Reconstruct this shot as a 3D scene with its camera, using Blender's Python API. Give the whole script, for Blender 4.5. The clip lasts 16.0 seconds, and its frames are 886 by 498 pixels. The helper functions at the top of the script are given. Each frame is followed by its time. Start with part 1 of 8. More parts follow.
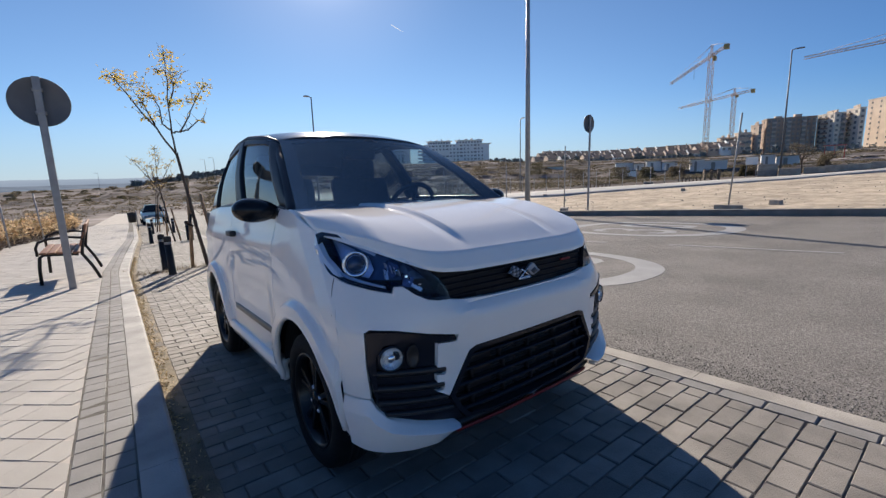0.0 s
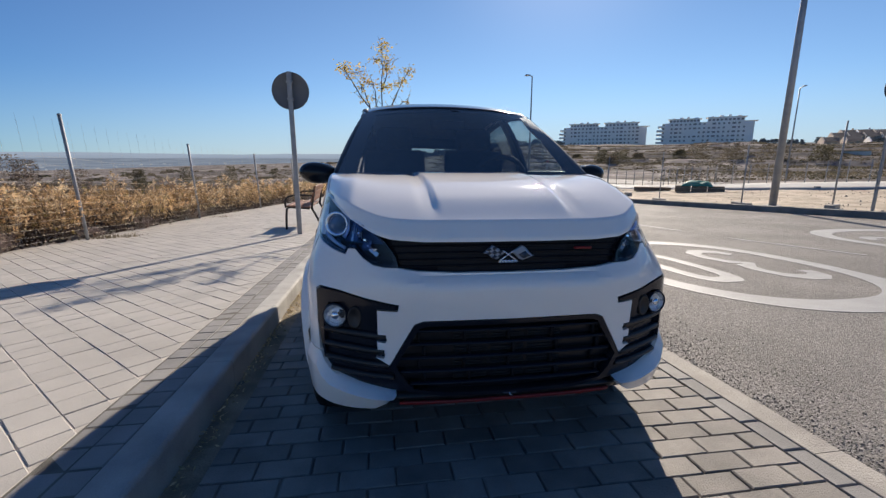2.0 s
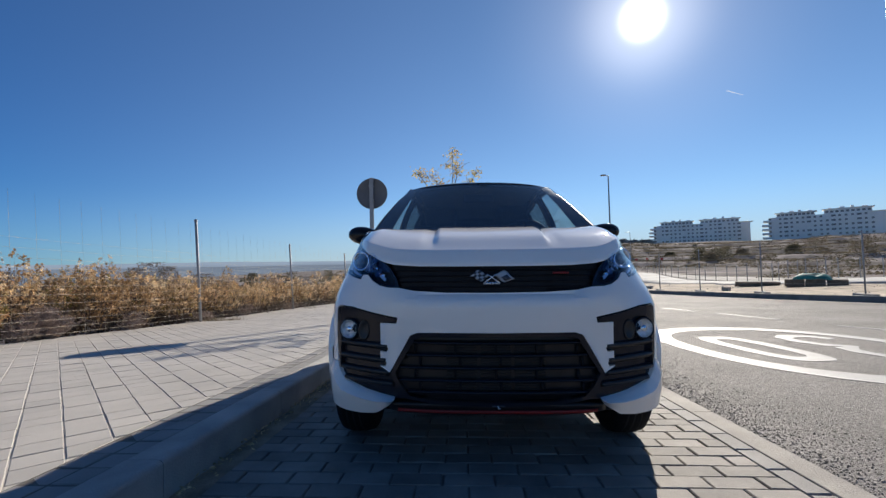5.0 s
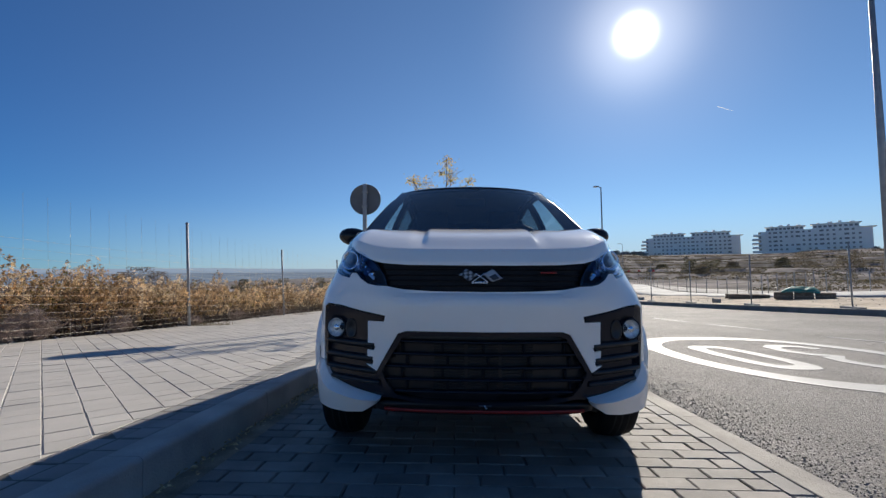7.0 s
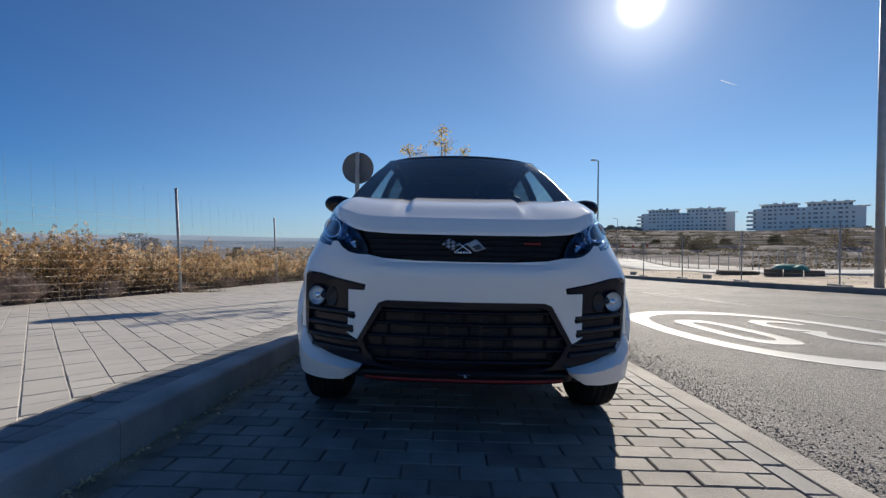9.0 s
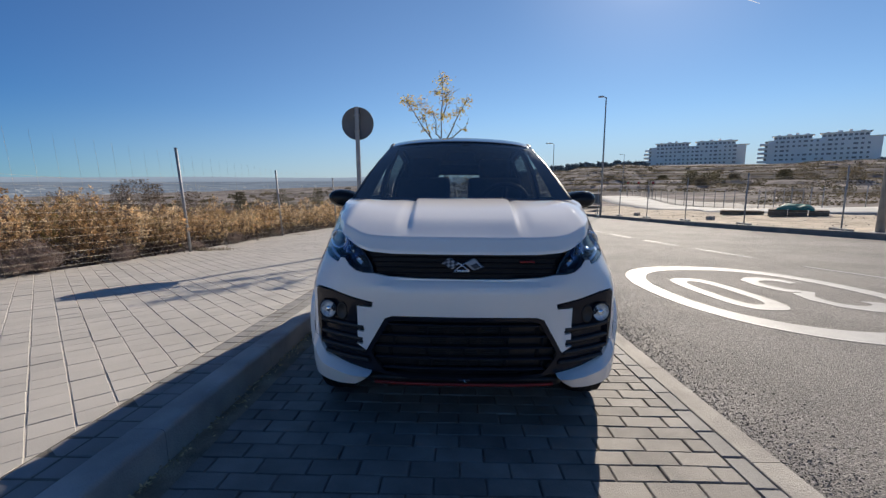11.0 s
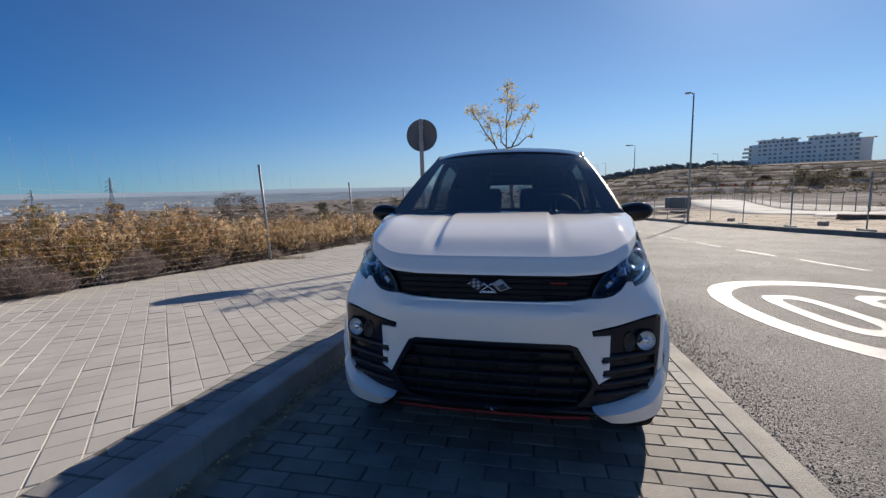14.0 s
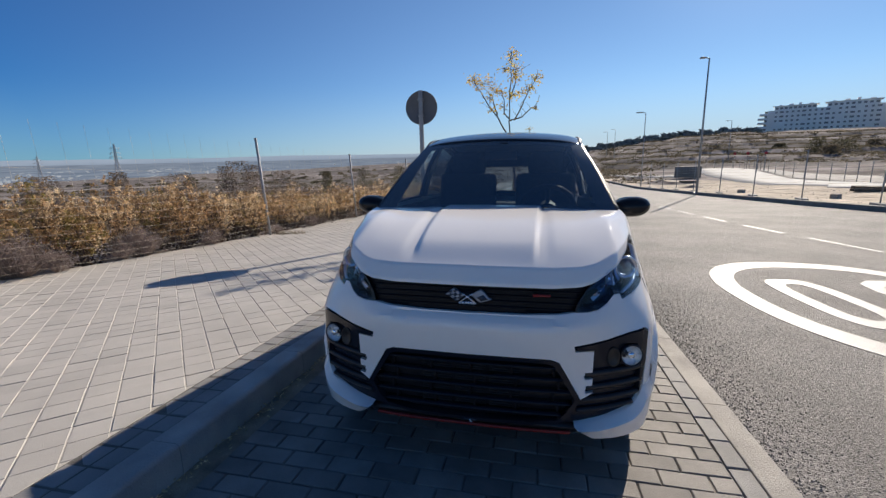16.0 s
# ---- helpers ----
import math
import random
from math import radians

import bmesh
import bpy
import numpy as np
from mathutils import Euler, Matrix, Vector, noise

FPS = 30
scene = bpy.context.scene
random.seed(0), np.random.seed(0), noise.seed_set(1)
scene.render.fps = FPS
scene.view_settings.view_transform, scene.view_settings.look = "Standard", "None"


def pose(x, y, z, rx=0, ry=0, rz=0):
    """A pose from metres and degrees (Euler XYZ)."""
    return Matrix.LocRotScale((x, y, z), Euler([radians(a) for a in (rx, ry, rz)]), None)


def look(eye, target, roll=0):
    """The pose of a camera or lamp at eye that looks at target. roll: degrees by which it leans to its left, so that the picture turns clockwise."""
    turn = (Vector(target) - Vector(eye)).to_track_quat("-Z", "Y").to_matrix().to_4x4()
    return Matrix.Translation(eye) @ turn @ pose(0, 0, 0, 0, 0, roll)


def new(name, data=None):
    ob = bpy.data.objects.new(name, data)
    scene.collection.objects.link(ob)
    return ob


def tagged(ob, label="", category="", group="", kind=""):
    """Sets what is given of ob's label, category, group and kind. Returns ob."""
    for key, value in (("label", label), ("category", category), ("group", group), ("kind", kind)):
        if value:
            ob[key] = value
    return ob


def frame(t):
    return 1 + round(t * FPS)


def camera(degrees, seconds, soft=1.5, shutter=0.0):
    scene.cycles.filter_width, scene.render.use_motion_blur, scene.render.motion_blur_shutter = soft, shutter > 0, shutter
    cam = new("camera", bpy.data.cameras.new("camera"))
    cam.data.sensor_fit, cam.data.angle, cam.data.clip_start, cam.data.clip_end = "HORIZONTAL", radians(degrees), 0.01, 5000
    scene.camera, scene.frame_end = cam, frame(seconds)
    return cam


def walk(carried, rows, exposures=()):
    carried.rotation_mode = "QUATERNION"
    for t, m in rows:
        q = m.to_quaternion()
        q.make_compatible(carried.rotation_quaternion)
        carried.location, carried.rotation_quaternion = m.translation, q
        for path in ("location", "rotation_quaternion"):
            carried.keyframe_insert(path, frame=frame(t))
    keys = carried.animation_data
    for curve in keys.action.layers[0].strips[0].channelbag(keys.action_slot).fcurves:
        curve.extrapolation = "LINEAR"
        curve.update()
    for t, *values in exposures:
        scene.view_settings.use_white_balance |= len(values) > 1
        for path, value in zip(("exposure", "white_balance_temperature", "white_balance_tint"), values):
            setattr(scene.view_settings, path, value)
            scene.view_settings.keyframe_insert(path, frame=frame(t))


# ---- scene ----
cam = camera(92.6, 16.0, 1.4)
PATH = [
    (0, (-0.004, 0.007, 1.162), (1.203, 1.566, 0.828), -1.8),
    (0.5, (0.187, -0.023, 1.147), (1.195, 1.667, 0.791), -1.3),
    (1, (0.391, -0.191, 1.118), (1.058, 1.65, 0.709), -0.4),
    (1.5, (0.643, -0.227, 1.116), (1.158, 1.658, 0.693), 0.6),
    (1.9, (0.802, -0.259, 1.09), (1.185, 1.66, 0.679), 0.3),
    (2, (0.835, -0.272, 1.095), (1.133, 1.664, 0.69), -0.1),
    (2.5, (1.006, -0.381, 1.064), (1.096, 1.573, 0.651), -0.3),
    (3, (1.058, -0.486, 1.066), (1.059, 1.47, 0.647), -0.2),
    (3.5, (1.104, -0.528, 0.991), (1.04, 1.446, 0.678), -0.7),
    (4, (1.117, -0.576, 0.891), (1.031, 1.418, 0.752), -1.3),
    (4.2, (1.13, -0.595, 0.873), (1.04, 1.401, 0.8), -1.5),
    (6.5, (1.173, -0.636, 0.79), (1.106, 1.358, 0.924), -0.6),
    (7, (1.179, -0.626, 0.784), (1.125, 1.369, 0.904), -0.5),
    (7.5, (1.193, -0.62, 0.777), (1.148, 1.377, 0.877), -0.1),
    (8, (1.202, -0.614, 0.773), (1.162, 1.384, 0.846), 0.2),
    (8.5, (1.213, -0.609, 0.772), (1.18, 1.39, 0.827), 0.6),
    (9, (1.231, -0.592, 0.775), (1.198, 1.407, 0.761), 0.5),
    (9.2, (1.235, -0.565, 0.796), (1.201, 1.433, 0.731), 0.7),
    (11.3, (1.252, -0.688, 1.139), (1.189, 1.288, 0.831), -0.8),
    (11.5, (1.297, -0.673, 1.13), (1.163, 1.301, 0.836), -1.0),
    (12, (1.387, -0.65, 1.131), (1.16, 1.318, 0.858), -1.2),
    (12.5, (1.436, -0.628, 1.137), (1.118, 1.33, 0.878), -1.5),
    (13, (1.455, -0.61, 1.162), (1.091, 1.34, 0.904), -1.6),
    (13.5, (1.448, -0.591, 1.162), (1.065, 1.354, 0.9), -1.6),
    (14, (1.447, -0.583, 1.163), (1.053, 1.36, 0.898), -1.6),
    (14.5, (1.451, -0.586, 1.174), (1.046, 1.356, 0.916), -1.3),
    (15, (1.438, -0.522, 1.192), (1.052, 1.421, 0.92), -1.3),
    (15.5, (1.406, -0.455, 1.225), (1.034, 1.48, 0.886), -1.4),
    (16, (1.536, -0.444, 1.306), (1.117, 1.468, 0.893), -1.5),
]
walk(cam, [(t, look(eye, target, roll)) for t, eye, target, roll in PATH], [
    (0, 0.16, 6900, 13), (0.5, 0.18, 6950, 13), (1, 0.14, 6950, 13), (2, 0.14, 6950, 13), (3, 0.08, 6850, 12), (4, 0.05, 6730, 11), (7, -0.04, 6560, 10),
    (8, -0.05, 6600, 10), (9, -0.04, 6650, 10), (11.5, -0.02, 6850, 12), (13, -0.05, 6800, 12), (15, 0.0, 6720, 12), (16, 0.05, 6800, 12)])

# ---- light ----
SUN_AZ, SUN_EL = 23.8, 27.7
SUN_DIR = Vector((math.sin(radians(SUN_AZ)) * math.cos(radians(SUN_EL)), math.cos(radians(SUN_AZ)) * math.cos(radians(SUN_EL)), math.sin(radians(SUN_EL))))


def make_world():
    w = bpy.data.worlds.new("sky")
    scene.world = w
    w.use_nodes = True
    nt = w.node_tree
    nt.nodes.clear()
    out = nt.nodes.new("ShaderNodeOutputWorld")
    sky = nt.nodes.new("ShaderNodeTexSky")
    sky.sky_type = "NISHITA"
    sky.sun_disc = False
    sky.sun_elevation, sky.sun_rotation = radians(SUN_EL), radians(SUN_AZ)
    sky.altitude, sky.air_density, sky.dust_density, sky.ozone_density = 700, 1.0, 0.0, 5.0
    bg = nt.nodes.new("ShaderNodeBackground")
    bg.inputs["Strength"].default_value = 0.088
    tint = nt.nodes.new("ShaderNodeVectorMath")
    tint.operation = "MULTIPLY"
    tint.inputs[1].default_value = (0.88, 1.0, 1.10)
    nt.links.new(sky.outputs[0], tint.inputs[0])
    # the sky is deepest a quarter turn from the sun
    tc = nt.nodes.new("ShaderNodeTexCoord")
    away = nt.nodes.new("ShaderNodeVectorMath")
    away.operation = "DOT_PRODUCT"
    away.inputs[1].default_value = SUN_DIR
    nt.links.new(tc.outputs["Generated"], away.inputs[0])
    size = nt.nodes.new("ShaderNodeMath")
    size.operation = "ABSOLUTE"
    nt.links.new(away.outputs["Value"], size.inputs[0])
    deep = nt.nodes.new("ShaderNodeMapRange")
    deep.inputs["From Min"].default_value, deep.inputs["From Max"].default_value = 0.22, 0.97
    nt.links.new(size.outputs[0], deep.inputs["Value"])
    blue = nt.nodes.new("ShaderNodeMix")
    blue.data_type = "RGBA"
    blue.inputs[6].default_value, blue.inputs[7].default_value = (0.30, 0.66, 0.96, 1), (1.22, 1.12, 1.04, 1)
    nt.links.new(deep.outputs[0], blue.inputs[0])
    dim = nt.nodes.new("ShaderNodeVectorMath")
    dim.operation = "MULTIPLY"
    nt.links.new(tint.outputs[0], dim.inputs[0])
    nt.links.new(blue.outputs[2], dim.inputs[1])
    # pale haze low over the horizon
    xyz = nt.nodes.new("ShaderNodeSeparateXYZ")
    nt.links.new(tc.outputs["Generated"], xyz.inputs[0])
    low = nt.nodes.new("ShaderNodeMapRange")
    low.interpolation_type = "SMOOTHSTEP"
    low.inputs["From Min"].default_value, low.inputs["From Max"].default_value = -0.02, 0.17
    low.inputs["To Min"].default_value, low.inputs["To Max"].default_value = 0.8, 0.0
    nt.links.new(xyz.outputs["Z"], low.inputs["Value"])
    haze = nt.nodes.new("ShaderNodeMix")
    haze.data_type = "RGBA"
    haze.inputs[7].default_value = (4.1, 5.5, 7.6, 1)
    toward = nt.nodes.new("ShaderNodeMapRange")
    toward.inputs["From Min"].default_value, toward.inputs["From Max"].default_value = 0.35, 0.9
    toward.inputs["To Min"].default_value, toward.inputs["To Max"].default_value = 0.28, 1.0
    nt.links.new(away.outputs["Value"], toward.inputs["Value"])
    both_ways = nt.nodes.new("ShaderNodeMath")
    both_ways.operation = "MULTIPLY"
    nt.links.new(low.outputs[0], both_ways.inputs[0])
    nt.links.new(toward.outputs[0], both_ways.inputs[1])
    nt.links.new(both_ways.outputs[0], haze.inputs[0])
    nt.links.new(dim.outputs[0], haze.inputs[6])
    nt.links.new(haze.outputs[2], bg.inputs["Color"])
    # the sun's own glare, round its true direction
    dot = nt.nodes.new("ShaderNodeVectorMath")
    dot.operation = "DOT_PRODUCT"
    dot.inputs[1].default_value = SUN_DIR
    nt.links.new(tc.outputs["Generated"], dot.inputs[0])
    glow = None
    for c0, c1, power, gain in ((0.9972, 0.9997, 8.0, 2.1), (0.982, 1.0, 4.0, 0.44), (0.90, 1.0, 5.0, 0.20)):
        mr = nt.nodes.new("ShaderNodeMapRange")
        mr.inputs["From Min"].default_value, mr.inputs["From Max"].default_value = c0, c1
        nt.links.new(dot.outputs["Value"], mr.inputs["Value"])
        pw = nt.nodes.new("ShaderNodeMath")
        pw.operation = "POWER"
        pw.inputs[1].default_value = power
        nt.links.new(mr.outputs[0], pw.inputs[0])
        ml = nt.nodes.new("ShaderNodeMath")
        ml.operation = "MULTIPLY"
        ml.inputs[1].default_value = gain
        nt.links.new(pw.outputs[0], ml.inputs[0])
        if glow is None:
            glow = ml
        else:
            ad = nt.nodes.new("ShaderNodeMath")
            ad.operation = "ADD"
            nt.links.new(glow.outputs[0], ad.inputs[0])
            nt.links.new(ml.outputs[0], ad.inputs[1])
            glow = ad
    bg2 = nt.nodes.new("ShaderNodeBackground")
    bg2.inputs["Color"].default_value = (1.0, 0.96, 0.9, 1)
    nt.links.new(glow.outputs[0], bg2.inputs["Strength"])
    add = nt.nodes.new("ShaderNodeAddShader")
    nt.links.new(bg.outputs[0], add.inputs[0])
    nt.links.new(bg2.outputs[0], add.inputs[1])
    nt.links.new(add.outputs[0], out.inputs["Surface"])


make_world()
sun = new("sun", bpy.data.lights.new("sun", "SUN"))
sun.data.energy, sun.data.angle, sun.data.color = 6.2, radians(0.53), (1.0, 0.93, 0.82)
sun.matrix_world = look(SUN_DIR * 50, (0, 0, 0))
scene.view_settings.exposure = 0.0

# ---- materials ----
def mat(name, col, rough=0.6, metal=0.0, var=0.15, scale=6.0, bump=0.0, bscale=80.0, coat=0.0, spec=0.5, col2=None, rand=0.0, island=0.0, fine=0.0, fscale=120.0, rvar=0.0, local=False, trans=0.0, coat_rough=0.03):
    """A surface of one base colour with slow and fine variation, relief and, for repeated pieces, a tone of its own."""
    m = bpy.data.materials.new(name)
    m.use_nodes = True
    nt = m.node_tree
    b = nt.nodes["Principled BSDF"]
    b.inputs["Roughness"].default_value, b.inputs["Metallic"].default_value = rough, metal
    b.inputs["Coat Weight"].default_value, b.inputs["Coat Roughness"].default_value = coat, coat_rough
    b.inputs["Specular IOR Level"].default_value = spec
    if local:
        pos = nt.nodes.new("ShaderNodeTexCoord").outputs["Object"]
    else:
        pos = nt.nodes.new("ShaderNodeNewGeometry").outputs["Position"]

    def tex(sc, detail=4.0):
        n = nt.nodes.new("ShaderNodeTexNoise")
        n.inputs["Scale"].default_value, n.inputs["Detail"].default_value = sc, detail
        nt.links.new(pos, n.inputs["Vector"])
        return n.outputs["Fac"]

    def math_node(op, a, c):
        n = nt.nodes.new("ShaderNodeMath")
        n.operation = op
        for i, v in enumerate((a, c)):
            if isinstance(v, (int, float)):
                n.inputs[i].default_value = v
            else:
                nt.links.new(v, n.inputs[i])
        return n.outputs[0]

    ramp = nt.nodes.new("ShaderNodeValToRGB")
    lo = [c * (1 - var) for c in col]
    hi = [min(1, c * (1 + var)) for c in (col2 or col)]
    ramp.color_ramp.elements[0].position, ramp.color_ramp.elements[1].position = 0.32, 0.68
    ramp.color_ramp.elements[0].color, ramp.color_ramp.elements[1].color = (*lo, 1), (*hi, 1)
    nt.links.new(tex(scale), ramp.inputs["Fac"])
    colour = ramp.outputs["Color"]
    scales = []
    if fine:
        f = math_node("MULTIPLY", math_node("SUBTRACT", tex(fscale, 2.0), 0.5), fine * 4)
        scales.append(math_node("ADD", f, 1.0))
    if rand:
        oi = nt.nodes.new("ShaderNodeObjectInfo").outputs["Random"]
        scales.append(math_node("ADD", math_node("MULTIPLY", math_node("SUBTRACT", oi, 0.5), rand * 2), 1.0))
    if island:
        gi = nt.nodes.new("ShaderNodeNewGeometry").outputs["Random Per Island"]
        scales.append(math_node("ADD", math_node("MULTIPLY", math_node("SUBTRACT", gi, 0.5), island * 2), 1.0))
    for s in scales:
        vm = nt.nodes.new("ShaderNodeVectorMath")
        vm.operation = "SCALE"
        nt.links.new(colour, vm.inputs[0])
        nt.links.new(s, vm.inputs["Scale"])
        colour = vm.outputs[0]
    nt.links.new(colour, b.inputs["Base Color"])
    if rvar:
        nt.links.new(math_node("ADD", math_node("MULTIPLY", math_node("SUBTRACT", tex(scale * 2.3), 0.5), rvar * 2), rough), b.inputs["Roughness"])
    if bump:
        bn = nt.nodes.new("ShaderNodeBump")
        bn.inputs["Strength"].default_value, bn.inputs["Distance"].default_value = min(1, bump), 0.01
        nt.links.new(tex(bscale, 3.0), bn.inputs["Height"])
        nt.links.new(bn.outputs[0], b.inputs["Normal"])
    if trans:
        tl = nt.nodes.new("ShaderNodeBsdfTranslucent")
        nt.links.new(colour, tl.inputs["Color"])
        mx = nt.nodes.new("ShaderNodeMixShader")
        mx.inputs["Fac"].default_value = trans
        nt.links.new(b.outputs[0], mx.inputs[1])
        nt.links.new(tl.outputs[0], mx.inputs[2])
        nt.links.new(mx.outputs[0], nt.nodes["Material Output"].inputs["Surface"])
    return m


def glass(name, tint, least=0.05, rough=0.0, power=4.5, veil=0.0):
    """Thin tinted glass: clear through, with gloss that grows towards a grazing view; an optional pale diffuse paints
    in reflected light.
    """
    m = bpy.data.materials.new(name)
    m.use_nodes = True
    nt = m.node_tree
    nt.nodes.clear()
    out = nt.nodes.new("ShaderNodeOutputMaterial")
    tr = nt.nodes.new("ShaderNodeBsdfTransparent")
    tr.inputs["Color"].default_value = (*tint, 1)
    gl = nt.nodes.new("ShaderNodeBsdfGlossy")
    gl.inputs["Roughness"].default_value = rough
    lw = nt.nodes.new("ShaderNodeLayerWeight")
    lw.inputs["Blend"].default_value = 0.5
    pw = nt.nodes.new("ShaderNodeMath")
    pw.operation = "POWER"
    pw.inputs[1].default_value = power
    nt.links.new(lw.outputs["Facing"], pw.inputs[0])
    mr = nt.nodes.new("ShaderNodeMapRange")
    mr.inputs["To Min"].default_value, mr.inputs["To Max"].default_value = least, 0.9
    nt.links.new(pw.outputs[0], mr.inputs["Value"])
    mx = nt.nodes.new("ShaderNodeMixShader")
    nt.links.new(mr.outputs[0], mx.inputs["Fac"])
    nt.links.new(tr.outputs[0], mx.inputs[1])
    nt.links.new(gl.outputs[0], mx.inputs[2])
    last = mx
    # pale diffuse mixed in to imitate the dashboard's reflection in the glass
    if veil:
        df = nt.nodes.new("ShaderNodeBsdfDiffuse")
        df.inputs["Color"].default_value = (0.62, 0.62, 0.62, 1)
        last = nt.nodes.new("ShaderNodeMixShader")
        last.inputs["Fac"].default_value = veil
        nt.links.new(mx.outputs[0], last.inputs[1])
        nt.links.new(df.outputs[0], last.inputs[2])
    nt.links.new(last.outputs[0], out.inputs["Surface"])
    return m


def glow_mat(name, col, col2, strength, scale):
    """The plain far backdrop; its haze and daylight are painted in as emission."""
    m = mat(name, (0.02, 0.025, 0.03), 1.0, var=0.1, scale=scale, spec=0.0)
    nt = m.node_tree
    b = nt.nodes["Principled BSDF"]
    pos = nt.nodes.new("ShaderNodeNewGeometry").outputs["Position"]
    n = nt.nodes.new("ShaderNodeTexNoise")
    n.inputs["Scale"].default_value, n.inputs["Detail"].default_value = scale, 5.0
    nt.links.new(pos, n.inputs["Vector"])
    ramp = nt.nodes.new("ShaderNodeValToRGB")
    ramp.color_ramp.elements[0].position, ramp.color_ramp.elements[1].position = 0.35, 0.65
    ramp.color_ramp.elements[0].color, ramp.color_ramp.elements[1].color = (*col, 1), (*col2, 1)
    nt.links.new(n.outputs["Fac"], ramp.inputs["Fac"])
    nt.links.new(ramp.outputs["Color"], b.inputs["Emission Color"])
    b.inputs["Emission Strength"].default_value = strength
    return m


M_PAINT = mat("white_car_paint", (0.90, 0.870, 0.832), 0.5, var=0.012, scale=3, coat=1.0, coat_rough=0.01, spec=0.0, fine=0.02, fscale=900)
M_BLACKP = mat("gloss_black_paint", (0.012, 0.013, 0.016), 0.05, var=0.1, coat=0.1, spec=0.2)
M_ROOF = mat("black_roof_paint", (0.016, 0.017, 0.021), 0.14, var=0.1, coat=0.2, spec=0.3, coat_rough=0.02)
M_PILLAR = mat("satin_black_pillar", (0.030, 0.034, 0.043), 0.45, var=0.1, spec=0.2)
M_TRIM = mat("gloss_black_trim", (0.014, 0.016, 0.024), 0.2, var=0.1, coat=0.25, spec=0.15)
M_BLACK = mat("black_plastic", (0.014, 0.014, 0.016), 0.42, var=0.2, scale=15, bump=0.05, bscale=400)
M_GRILLE = mat("grille_black_plastic", (0.011, 0.011, 0.014), 0.45, var=0.2, scale=15, spec=0.15)
M_DARK = mat("dark_underbody", (0.008, 0.008, 0.009), 0.8, var=0.2)
M_TYRE = mat("tyre_rubber", (0.006, 0.006, 0.007), 0.8, var=0.25, scale=30, bump=0.2, bscale=150, spec=0.25)
M_RIM = mat("black_alloy", (0.006, 0.006, 0.007), 0.34, var=0.1, coat=0.15, spec=0.35)
M_CHROME = mat("chrome", (0.85, 0.86, 0.88), 0.08, 1.0, var=0.02)
M_SILVER = mat("silver_plastic", (0.62, 0.66, 0.72), 0.25, 0.45, var=0.05)
M_BADGE = mat("badge_grey", (0.27, 0.30, 0.35), 0.35, 0.3, var=0.05)
M_BADGE_D = mat("badge_dark", (0.05, 0.06, 0.08), 0.35, 0.3, var=0.05)
M_RED = mat("red_trim", (0.22, 0.012, 0.011), 0.4, var=0.08)
M_AMBER = mat("reflector_smoke", (0.07, 0.09, 0.16), 0.15, 0.6, var=0.3, scale=40)
M_LAMP_IN = mat("lamp_dark_blue", (0.034, 0.060, 0.135), 0.2, var=0.2, coat=0.3)
# Lamp bowl: the blue of the reflected sky is painted into the silver.
M_LAMP_SKY = mat("lamp_sky_reflection", (0.44, 0.58, 0.84), 0.2, 0.15, var=0.12, coat=0.5)
M_ROSE_GLINT = mat("rose_glint_chrome", (0.62, 0.22, 0.24), 0.15, 0.8, var=0.1)
M_RING = mat("lamp_ring_chrome", (0.62, 0.68, 0.78), 0.22, 0.85, var=0.1)
M_PROJ = mat("projector_glass", (0.05, 0.07, 0.12), 0.08, var=0.3, scale=30, coat=0.6)
M_FOGREF = mat("fog_reflector", (0.86, 0.84, 0.80), 0.22, 0.65, var=0.35, scale=30, bump=1.0, bscale=60)
M_SEAT = mat("seat_cloth", (0.013, 0.014, 0.017), 0.9, var=0.2, scale=40, bump=0.2, bscale=300)
M_INT = mat("interior_plastic", (0.009, 0.009, 0.011), 0.7, var=0.2, scale=20, bump=0.1, bscale=200)
M_SUNLIT_RIM = mat("sunlit_rim", (0.80, 0.82, 0.82), 0.3, var=0.1, coat=0.3)
M_GLASS_W = glass("windscreen_glass", (0.64, 0.71, 0.75), 0.21, veil=0.045)
M_GLASS_S = glass("side_glass", (0.82, 0.93, 0.93), 0.14)
M_GLASS_Q = glass("privacy_glass", (0.22, 0.27, 0.28), 0.20)
M_GLASS_R = glass("rear_glass", (0.62, 0.74, 0.75), 0.16)
M_LENS = glass("lamp_lens", (0.80, 0.89, 1.0), 0.02, 0.0, 4.2)
M_CLEAR = glass("clear_lens", (0.92, 0.96, 1.0), 0.03)
M_BACKING = mat("grille_panel", (0.014, 0.014, 0.018), 0.3, var=0.2, scale=20, spec=0.3)

M_ASPHALT = mat("asphalt", (0.215, 0.199, 0.182), 0.76, var=0.16, scale=0.9, bump=0.8, bscale=110, fine=0.42, fscale=75, spec=0.19, rvar=0.06)


